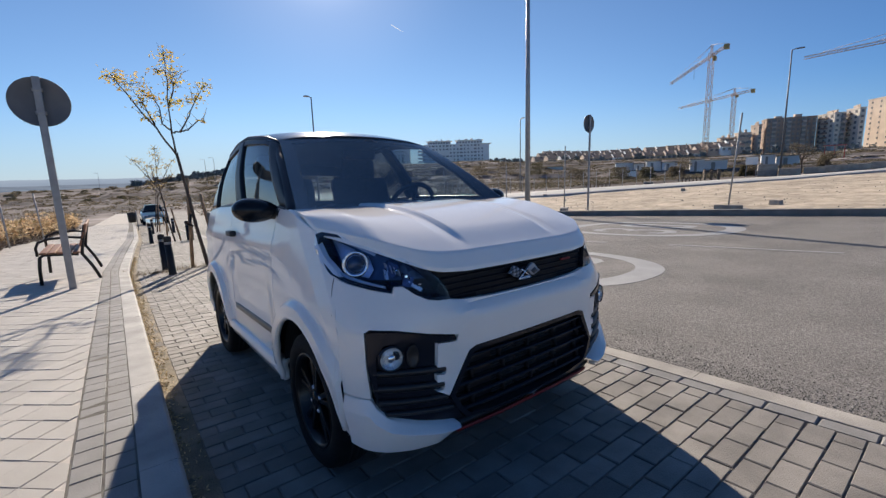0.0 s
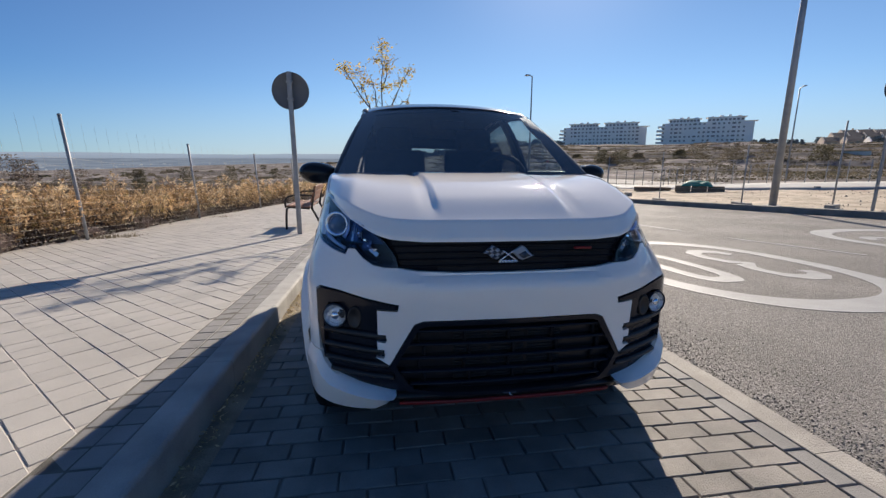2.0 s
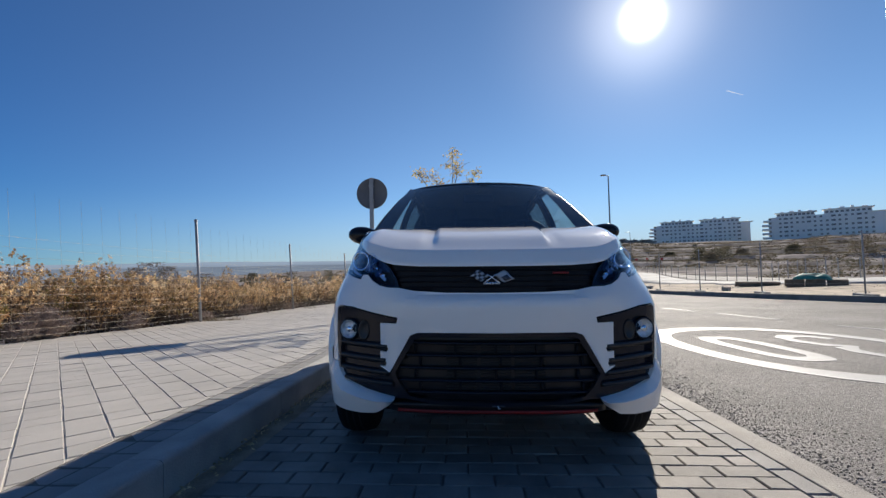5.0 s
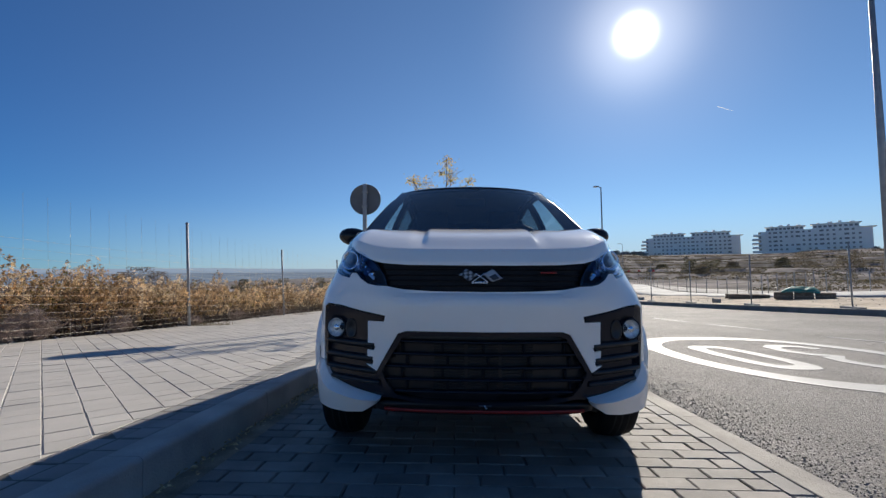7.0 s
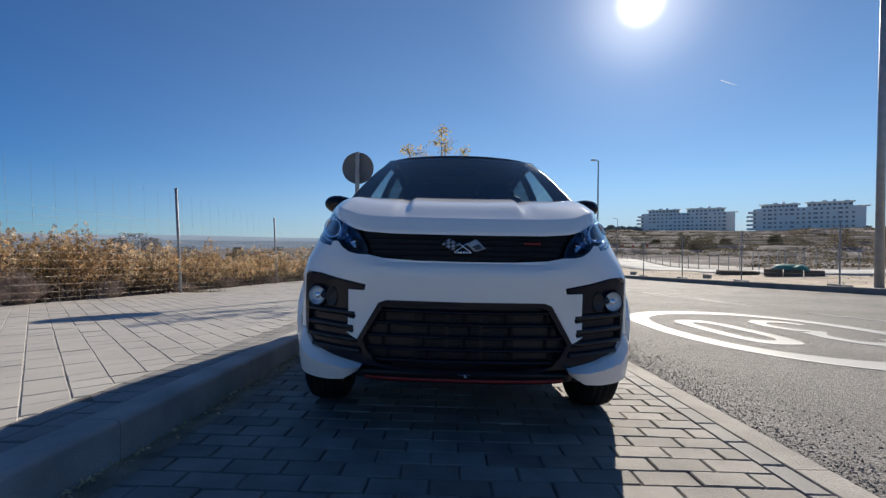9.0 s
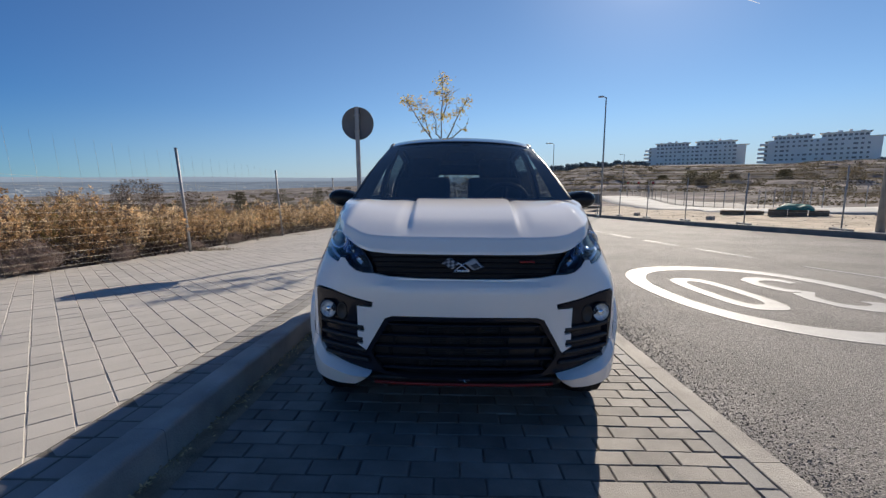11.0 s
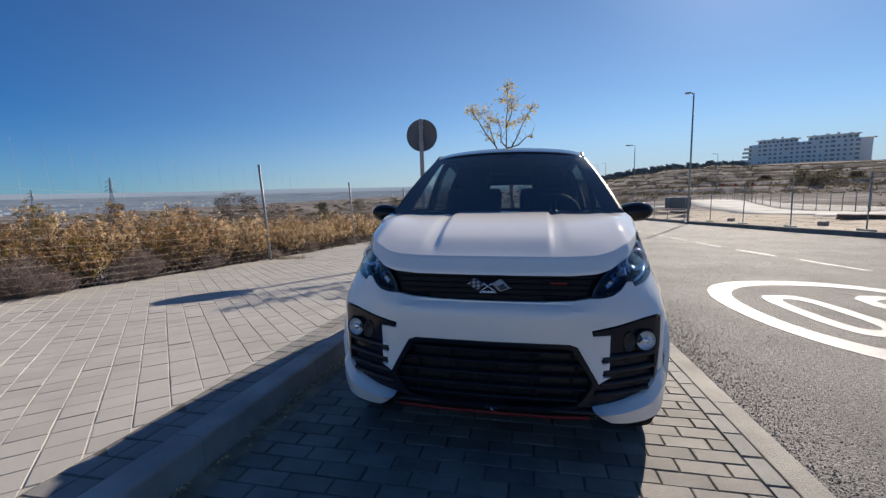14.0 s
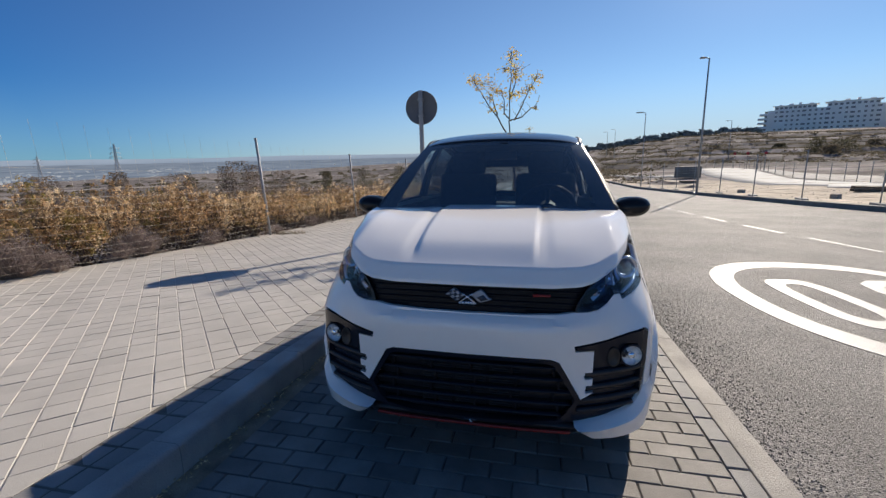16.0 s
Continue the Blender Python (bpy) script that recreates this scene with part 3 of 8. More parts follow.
road = strip("road", lambda y: STRIP_X1 - 0.01, kerb_x, YS, lambda x, y: road_z(y) - 0.018, M_ASPHALT, "worn grey asphalt road with coarse stone grain", "road", xn=16)
strip("sand_bed", lambda y: 0.05, lambda y: STRIP_X1 - 0.03, YS, lambda x, y: bay_z(x, y) - 0.008, M_JOINT, "dark sandy bed of the paved parking bay", "ground", xn=2)
strip("gutter", lambda y: edge_x(y) + 0.07, lambda y: edge_x(y) + BAY_X0 + 0.012 + 0.02 * noise.noise(Vector((0, y * 2.1, 0))), steps(-8, 30, 300), lambda x, y: bay_z(x, y) - 0.004 + 0.01 * noise.noise(Vector((x * 9, y * 5, 4))), M_DIRT, "strip of dry dirt along the kerb", "gutter", xn=4)
strip("pavement", lambda y: fence_x(y) - 0.2, lambda y: edge_x(y) - 0.045, YS, lambda x, y: pave_z(y) - 0.004, M_TJOINT, "wide pavement of pale concrete tiles laid diagonally", "pavement", xn=4)
strip("sandy_lot", lambda y: kerb_x(y) + 0.25, lot_x, YS, lambda x, y: max(land_z(x, y), road_z(y)) + 0.02 + 0.05 * noise.noise(Vector((x * 0.5, y * 0.5, 0))), M_SAND, "bare sandy building plot with tyre ruts", "ground", xn=34)


def kerb_run(name, edge_in, edge_out, y0, y1, length, zf, material, label, bevel=0.012, drop=0.3, outer_only=False):
    """Kerb stones end to end, each a piece of its own."""
    e = thing(name, Matrix.Identity(4), label, "kerb", kind="structure")
    y = y0
    while y < y1:
        ye = min(y + length, y1)
        bm = bmesh.new()
        g = 0.0015
        a = [(edge_in(y + g), y + g), (edge_out(y + g), y + g), (edge_out(ye - g), ye - g), (edge_in(ye - g), ye - g)]
        top = [bm.verts.new((px, py, zf(py))) for px, py in a]
        low = [bm.verts.new((px, py, zf(py) - drop)) for px, py in a]
        bm.faces.new(top)
        bm.faces.new(low[::-1])
        for i in range(4):
            bm.faces.new((top[i - 1], low[i - 1], low[i], top[i]))
        bmesh.ops.recalc_face_normals(bm, faces=bm.faces[:])
        te = [ed for ed in bm.edges if all(v in top for v in ed.verts) and abs(ed.verts[0].co.y - ed.verts[1].co.y) > 0.02 and (not outer_only or ed.verts[0].co.x > edge_in(y) + 0.05)]
        bmesh.ops.bevel(bm, geom=te, offset=bevel, segments=9, affect="EDGES", profile=0.5)
        sharp(part("kerb_stone", bm, material, e), 40)
        y = ye
    return e


kerb_run("kerb_pavement", lambda y: edge_x(y) - 0.048, lambda y: edge_x(y) + 0.088, -6, 40, 0.98, lambda y: pave_z(y) + 0.002, M_KERB, "pale concrete kerb between pavement and parking bay", bevel=0.022, outer_only=True)
strip("band_bed", lambda y: edge_x(y) - 0.262, lambda y: edge_x(y) - 0.044, YS, lambda x, y: pave_z(y) - 0.002, M_BAND_BED, "dark sand under the band of blocks", "pavement")
kerb_run("kerb_flush", lambda y: STRIP_X0, lambda y: STRIP_X1, -6.0, 40, 0.99, lambda y: bay_z(2.5, y) + 0.004, M_KERBF, "flush pale concrete edging between bay and asphalt", bevel=0.006)
kerb_run("kerb_road", kerb_x, lambda y: kerb_x(y) + 0.27, -29, 59, 1.0, lambda y: road_z(y) + 0.16, M_KERB2, "weathered grey kerb along the sandy plot", bevel=0.015)


# ---- road markings ----
def mark(name, loops, label):
    """Flat paint laid on the road; loops: (outer, inner or None)."""
    obs = []
    for outer, inner in loops:
        bm = sheet(outer, lambda a, b, o: Vector((a, b, road_z(b) - 0.018 + 0.004 - o)), 0.25, hole=inner, back=0.003)
        obs.append(bm)
    first = link_mesh(name, obs[0], M_LINE, soft=False)
    for b in obs[1:]:
        part("digit", b, M_LINE, first, soft=False)
    return tagged(first, label, "road marking", kind="structure")


def ellipse(cx, cy, a, b, n=64, power=2.0):
    """A rounded loop; a higher power makes its sides straighter."""
    out = []
    for k in range(n):
        c, s = math.cos(2 * math.pi * k / n), math.sin(2 * math.pi * k / n)
        out.append((cx + a * math.copysign(abs(c) ** (2 / power), c), cy + b * math.copysign(abs(s) ** (2 / power), s)))
    return out


def stroke(path, wx, wy):
    """The outline of a painted stroke: wider across than along, as road figures are drawn out."""
    l, r = [], []
    for i, p in enumerate(path):
        q, s = path[max(0, i - 1)], path[min(len(path) - 1, i + 1)]
        d = Vector(((s[0] - q[0]) / wx, (s[1] - q[1]) / wy)).normalized()
        n = (-d.y * wx, d.x * wy)
        l.append((p[0] + n[0], p[1] + n[1]))
        r.append((p[0] - n[0], p[1] - n[1]))
    return l + r[::-1]


def speed_mark(cx, cy, a, b, turn, dw):
    s = -1 if turn else 1
    three = [(-0.9, 0.62), (-0.75, 0.86), (-0.3, 0.98), (0.25, 0.97), (0.72, 0.80), (0.85, 0.52), (0.66, 0.22), (0.05, 0.06), (0.66, -0.10), (0.9, -0.45), (0.72, -0.8), (0.25, -0.97), (-0.3, -0.98), (-0.75, -0.86), (-0.92, -0.62)]
    hw, hh = dw, b * 0.43
    path = [(cx - s * (0.40 * a) + s * u * hw, cy + s * v * hh) for u, v in three]
    zero_c = (cx + s * 0.36 * a, cy)
    mark("road_marking", [
        (ellipse(cx, cy, a, b, 80, 2.35), ellipse(cx, cy, a - 0.22, b - 0.36, 80, 2.35)),
        (ellipse(*zero_c, hw * 1.05, hh * 1.04, 48, 3.2), ellipse(*zero_c, hw * 0.50, hh * 0.76, 48, 3.0)),
        (stroke(path, 0.080, 0.125), None)], "white painted 30 speed limit in a long ellipse on the asphalt")


speed_mark(4.88, 4.27, 1.30, 1.95, True, 0.28)
speed_mark(9.95, 4.95, 1.5, 1.95, False, 0.33)
DASH = [(-1.9, 0.1), (1.13, 3.34), (4.39, 6.2), (7.3, 8.88), (9.5, 11.0), (11.78, 13.3), (13.97, 15.5), (16.04, 17.5), (19.0, 20.4), (22.0, 23.5), (25.2, 26.8), (28.3, 30)]


def centre_x(y):
    return float(np.interp(y, [-2, 1.1, 3.3, 4.8, 6.2, 8.0, 9.5, 11.5, 13.4, 17.5, 30], [8.05, 7.76, 7.55, 7.3, 6.93, 6.82, 6.62, 6.45, 6.4, 6.33, 6.1]))


for y0, y1 in DASH:
    mark("lane_dash", [([(centre_x(y0) - 0.038, y0), (centre_x(y0) + 0.038, y0), (centre_x(y1) + 0.038, y1), (centre_x(y1) - 0.038, y1)], None)], "white painted centre dash on the asphalt")


def loose_grit():
    """Coarse dark grit that the tyres have thrown against the bay's edge."""
    r = random.Random(51)
    v, f = [], []
    for k in range(11000):
        y = r.uniform(-1.6, 4.0) if k % 3 else r.uniform(4.0, 9.0)
        x = STRIP_X1 + 0.005 + abs(r.gauss(0, 0.30 if k % 2 else 0.12))
        s = r.uniform(0.002, 0.0058) * (1.5 if r.random() < 0.08 else 1)
        z = road_z(y) - 0.018
        k = len(v)
        a0 = r.uniform(0, 6.3)
        for q in range(4):
            a = a0 + q * math.pi / 2
            v.append((x + s * r.uniform(0.7, 1.2) * math.cos(a), y + s * r.uniform(0.7, 1.2) * math.sin(a), z))
        v.append((x + s * r.uniform(-0.4, 0.4), y + s * r.uniform(-0.4, 0.4), z + s * r.uniform(0.6, 1.1)))
        f += [(k, k + 1, k + 4), (k + 1, k + 2, k + 4), (k + 2, k + 3, k + 4), (k + 3, k, k + 4)]
    me = bpy.data.meshes.new("grit")
    me.from_pydata(v, [], f)
    me.materials.append(M_GRIT)
    tagged(new("grit", me), "coarse dark grit lying along the edge of the road", "grit", kind="stuff")


loose_grit()


# ---- the car ----
CAR = pose(1.286, 1.08, road_z(1.08), -2.4, 0.7, 0)
FS_X = [0, 0.2, 0.4, 0.5, 0.6, 0.66, 0.70, 0.73, 0.745, 0.75, 0.75, 0.75]
FS_Y = [0, 0, 0.003, 0.03, 0.075, 0.11, 0.15, 0.22, 0.32, 0.45, 0.6, 0.8]
FS_S = np.concatenate([[0], np.cumsum(np.hypot(np.diff(FS_X), np.diff(FS_Y)))])


def smooth_table(xs, ys):
    """A softened curve through a table, as a function."""
    g = np.linspace(xs[0], xs[-1], 241)
    v = np.interp(g, xs, ys)
    ker = np.hanning(19)
    ker /= ker.sum()
    pad = np.concatenate([2 * v[0] - v[9:0:-1], v, 2 * v[-1] - v[-2:-11:-1]])
    w = np.convolve(pad, ker, "valid")
    return lambda q: float(np.interp(q, g, w))


front_x, front_y = smooth_table(FS_S, FS_X), smooth_table(FS_S, FS_Y)
front_lean = smooth_table([0, 0.4, 0.5, 0.6, 0.7, 0.8, 0.95, 1.4], [0.05, 0.08, 0.18, 0.38, 0.8, 1.0, 1.0, 1.0])


def nose(s, z, off=0.0):
    """The skin of the car's nose: s runs round it from the middle, z up; off lies behind the skin."""
    a = abs(s)
    x = front_x(a) * (1 - 0.24 * max(0.0, z - 0.72))
    y = front_y(a) + front_lean(a) * max(0.0, z - 0.66) + 0.3 * max(0.0, 0.30 - z)
    # the crease under the grille
    lift = 0.010 + 0.02 * smooth(0.30, 0.60, a)
    soft = 0.026 + 0.07 * smooth(0.25, 0.60, a)
    y -= 0.021 * (1 - smooth(0.674 + lift, 0.674 + lift + soft, z)) * smooth(0.45, 0.67, z) * (1 - smooth(0.30, 0.80, a))
    y += 0.018 * smooth(0.678 + lift, 0.678 + lift + soft, z) * (1 - smooth(0.30, 0.62, a))
    k = smooth(0.45, 0.95, a)
    n = Vector((k, -(1 - k) - 0.15, 0)).normalized()
    return Vector((math.copysign(1, s) * (x - n.x * off), y - n.y * off, z))


def both(half):
    """An outline from its right half, which starts and ends on the middle line."""
    left = [(-a, b) for a, b in reversed(half)]
    return half + [p for p in left if abs(p[0]) > 1e-6]


def flip(poly):
    return [(-a, b) for a, b in reversed(poly)]


LAMP = [(0.80, 0.974), (0.824, 0.926), (0.81, 0.872), (0.782, 0.834), (0.722, 0.808), (0.658, 0.79), (0.602, 0.779), (0.594, 0.80), (0.565, 0.80), (0.53, 0.772), (0.49, 0.752), (0.45, 0.744), (0.40, 0.742), (0.415, 0.78), (0.448, 0.821), (0.49, 0.855), (0.543, 0.885), (0.61, 0.922), (0.668, 0.956), (0.72, 0.976), (0.77, 0.984)]
FOG = [(0.72, 0.656), (0.698, 0.666), (0.616, 0.66), (0.52, 0.64), (0.40, 0.618), (0.406, 0.598), (0.477, 0.60), (0.477, 0.509), (0.443, 0.494), (0.45, 0.48), (0.479, 0.484), (0.478, 0.45), (0.45, 0.437), (0.455, 0.423), (0.484, 0.426), (0.432, 0.394), (0.402, 0.345), (0.37, 0.292), (0.425, 0.292), (0.556, 0.318), (0.652, 0.345), (0.69, 0.385), (0.71, 0.456), (0.72, 0.536)]
LGR = [(0, 0.553), (0.315, 0.556), (0.345, 0.545), (0.432, 0.394), (0.40, 0.335), (0.365, 0.296), (0.25, 0.272), (0, 0.262)]
BUMPER = [(0, 0.717), (0.2, 0.719), (0.335, 0.727), (0.40, 0.740), (0.45, 0.742), (0.49, 0.75), (0.53, 0.77), (0.565, 0.798), (0.592, 0.798), (0.60, 0.777), (0.658, 0.788), (0.722, 0.806), (0.765, 0.822), (0.80, 0.768), (0.84, 0.696), (0.845, 0.56), (0.832, 0.43), (0.712, 0.425), (0.722, 0.536), (0.722, 0.657), (0.698, 0.668), (0.616, 0.662), (0.52, 0.642), (0.398, 0.62), (0.404, 0.596), (0.475, 0.598), (0.475, 0.509), (0.441, 0.494), (0.448, 0.478), (0.477, 0.482), (0.476, 0.45), (0.448, 0.437), (0.453, 0.421), (0.482, 0.424), (0.434, 0.397), (0.347, 0.548), (0.316, 0.559), (0, 0.556)]
BAND = [(0, 0.838), (0.13, 0.839), (0.26, 0.844), (0.34, 0.845), (0.40, 0.852), (0.453, 0.868), (0.448, 0.821), (0.413, 0.78), (0.398, 0.740), (0.335, 0.725), (0.2, 0.717), (0, 0.715)]
WHEEL_F, WHEEL_R, HUB_Z, ARCH_R = 0.595, 2.36, 0.283, 0.345


def side_half(y, z):
    """Half the body's width at a place along its side."""
    w = float(np.interp(y, [0.2, 0.3, 0.6, 1.0, 1.8, 2.4, 2.75, 2.9, 2.97], [0.735, 0.742, 0.75, 0.745, 0.75, 0.752, 0.735, 0.69, 0.62]))
    p = float(np.interp(z, [0.2, 0.35, 0.5, 0.7, 0.85, 0.93, 1.0, 1.05, 1.1], [0.955, 0.985, 1.0, 1.0, 0.985, 0.968, 0.945, 0.925, 0.895]))
    k = smooth(0.5, 0.95, y)
    if k < 1:
        wf = float(np.interp(y - max(0.0, z - 0.66), [0.0, 0.07, 0.11, 0.15, 0.22, 0.32, 0.45, 0.6], [0.52, 0.60, 0.66, 0.70, 0.73, 0.745, 0.75, 0.75]))
        pf = 1 - 0.24 * max(0.0, z - 0.72)
        w, p = lerp(wf, w, k), lerp(pf * min(1.0, p + (1 - p) * smooth(0.5, 0.7, z)), p, k)
    x = w * p
    for yc in (WHEEL_F, WHEEL_R):
        d = math.hypot(y - yc, z - 0.29)
        x += 0.030 * (1 - smooth(0.392, 0.414, d)) * smooth(0.2, 0.35, z)
    x -= 0.016 * smooth(0.95, 1.1, y) * (1 - smooth(1.7, 1.95, y)) * smooth(0.42, 0.55, z) * (1 - smooth(0.62, 0.85, z))
    x += 0.008 * smooth(0.84, 0.88, z) * (1 - smooth(0.9, 0.97, z)) * smooth(0.8, 1.0, y)
    return x


def side_top(y):
    return float(np.interp(y, [0.235, 0.26, 0.295, 0.32, 0.345, 0.42, 0.49, 0.52, 0.60, 0.70, 0.78, 1.0, 1.6, 2.3, 2.97], [0.58, 0.70, 0.785, 0.83, 0.85, 0.89, 0.945, 0.985, 1.012, 1.044, 1.066, 1.082, 1.097, 1.092, 1.05]))


def side_low(y):
    for yc in (WHEEL_F, WHEEL_R):
        if abs(y - yc) < ARCH_R:
            return max(0.26, 0.29 + math.sqrt(ARCH_R ** 2 - (y - yc) ** 2))
    return 0.26


def side_panel(y0, y1, n, sgn, rows=22, off=0.0):
    ys = [lerp(y0, y1, k / n) for k in range(n + 1)]

    def fn(u, v):
        y = ys[int(round(u * n))]
        z = lerp(side_low(y), side_top(y), v)
        return Vector((sgn * (side_half(y, z) - off), y, z))
    bm = grid(fn, n, rows, (-sgn * 0.02, 0, 0))
    bmesh.ops.recalc_face_normals(bm, faces=bm.faces[:])
    return bm


HOOD_K = [0, 0.2, 0.47, 0.62, 0.69, 0.80, 0.90, 0.96, 1.0]
HOOD_CURVES = [smooth_table(HOOD_K, c) for c in ([0, 0.134, 0.315, 0.42, 0.475, 0.562, 0.62, 0.656, 0.676], [0.022, 0.022, 0.024, 0.038, 0.066, 0.158, 0.305, 0.445, 0.54], [0.841, 0.841, 0.843, 0.851, 0.866, 0.912, 0.950, 0.974, 0.988])]


def hood_edge(a):
    """Front and rear point of the bonnet for a from 0 (middle) to 1 (edge)."""
    f = [c(a) for c in HOOD_CURVES]
    r = (0.672 * a, 0.955 - 0.19 * a * a, 1.066 - 0.002 * a * a)
    return Vector(f), Vector(r)


HOOD_RIM = (7 / 60) ** 1.5


def bonnet(u, v):
    s = 2 * u - 1
    v = v ** 1.5
    a = abs(s)
    f, r = hood_edge(a)
    # a steep front rim, then the long curve up to the windscreen
    rim, w = min(1.0, v / HOOD_RIM), max(0.0, (v - HOOD_RIM) / (1 - HOOD_RIM))
    rise = 0.25 * rim + 0.75 * (1 - (1 - w) ** 2.5)
    k = 0.6 * smooth(0.8, 1.0, a)
    z = lerp(f.z, r.z, lerp(rise, 0.12 * rim + 0.88 * w ** 0.85, k))
    x, y = lerp(f.x, r.x, v), lerp(f.y, r.y, v)
    keep = smooth(HOOD_RIM, 0.22, v)
    z += 0.017 * (1 - smooth(0.266, 0.282, x + 0.03 * (1 - v))) * keep * (0.75 + 0.25 * v)
    z += 0.005 * (smooth(0.286, 0.33, x) - smooth(0.33, 0.55, x)) * keep
    z += 0.011 * smooth(0.40, 0.60, x) * smooth(0.1, 0.5, v) * (1 - 0.35 * v)
    return Vector((math.copysign(x, s), y, z))


def windscreen(u, v, off=0.0):
    s = 2 * u - 1
    x = s * lerp(0.658, 0.515, v)
    y = lerp(0.955 - 0.185 * s * s, 1.325 + 0.04 * s * s, v)
    z = lerp(1.074 - 0.012 * s * s, 1.478 - 0.024 * s * s, v) + 0.022 * math.sin(math.pi * v) * (1 - 0.5 * s * s)
    return Vector((x, y + off, z - off * 0.6))


def roof_half(y):
    return float(np.interp(y, [1.33, 1.45, 1.7, 2.0, 2.5, 2.78], [0.512, 0.535, 0.552, 0.555, 0.54, 0.505]))


def roof_z(y):
    return float(np.interp(y, [1.3, 1.42, 1.6, 1.9, 2.2, 2.5, 2.8], [1.478, 1.515, 1.556, 1.590, 1.586, 1.543, 1.458]))


def roof(u, v):
    s = 2 * u - 1
    y = lerp(1.325 + 0.04 * s * s, 2.80 - 0.05 * s * s, v)
    z = roof_z(y) - 0.040 * s * s - 0.02 * abs(s) ** 8
    return Vector((s * roof_half(y), y, z))


def cabin_side(u, v, sgn, off=0.0):
    """The side of the cabin from the belt line (v 0) to the roof rail (v 1)."""
    yb = lerp(0.80, 2.90, u)
    yt = lerp(1.385, 2.76, u)
    b = Vector((side_half(yb, side_top(yb)) - 0.008, yb, side_top(yb) - 0.004))
    t = Vector((roof_half(yt) - 0.004, yt, roof_z(yt) - 0.060))
    p = b.lerp(t, v)
    p.x += 0.022 * math.sin(math.pi * v) - off
    return Vector((sgn * p.x, p.y, p.z))


def add_wheel(car, x, y, sgn):
    """Tyre, rim and spokes of one wheel, at the axle's end."""
    turn = Matrix.Translation((x, y, HUB_Z)) @ Matrix.Rotation(sgn * math.pi / 2, 4, "Y")
    r = HUB_Z
    w = part("wheel", lathe([(0.05, -0.10), (0.17, -0.10), (0.172, 0.03), (0.05, 0.03)], 32, turn), M_RIM, car)
    prof = [(0.198, -0.078), (0.225, -0.086), (0.258, -0.084), (0.275, -0.072), (r - 0.001, -0.045), (r + 0.002, 0.0), (r - 0.001, 0.045), (0.275, 0.072), (0.258, 0.084), (0.225, 0.086), (0.198, 0.078), (0.190, 0.06), (0.190, -0.06), (0.198, -0.078)]
    sharp(part("tyre", lathe(prof, 64, turn, False), M_TYRE, w), 50)
    for k in (-0.03, 0.0, 0.03):
        part("tread_groove", lathe([(r + 0.0025, k - 0.004), (r + 0.0032, k), (r + 0.0025, k + 0.004)], 48, turn, False), M_DARK, w)
    part("rim", lathe([(0.192, 0.07), (0.199, 0.078), (0.192, 0.082), (0.182, 0.072), (0.178, -0.07)], 48, turn, False), M_RIM, w)
    for k in range(5):
        bm = bmesh.new()
        for d in (-0.16, 0.16):
            m = turn @ Matrix.Rotation(2 * math.pi * k / 5 + d, 4, "Z")
            bm_box(bm, 0.03, 0.185, -0.011, 0.011, 0.035, 0.060, 0.004, m)
        part("spoke", bm, M_RIM, w, soft=False)
    part("hub_cap", lathe([(0.0005, 0.07), (0.028, 0.068), (0.034, 0.06), (0.034, 0.03)], 24, turn, False), M_BLACKP, w)
    for k in range(4):
        a = 2 * math.pi * k / 4 + 0.4
        part("wheel_bolt", lathe([(0.0005, 0.066), (0.008, 0.065), (0.008, 0.03)], 8, turn @ Matrix.Translation((0.05 * math.cos(a), 0.05 * math.sin(a), 0)), False), M_SILVER, w)


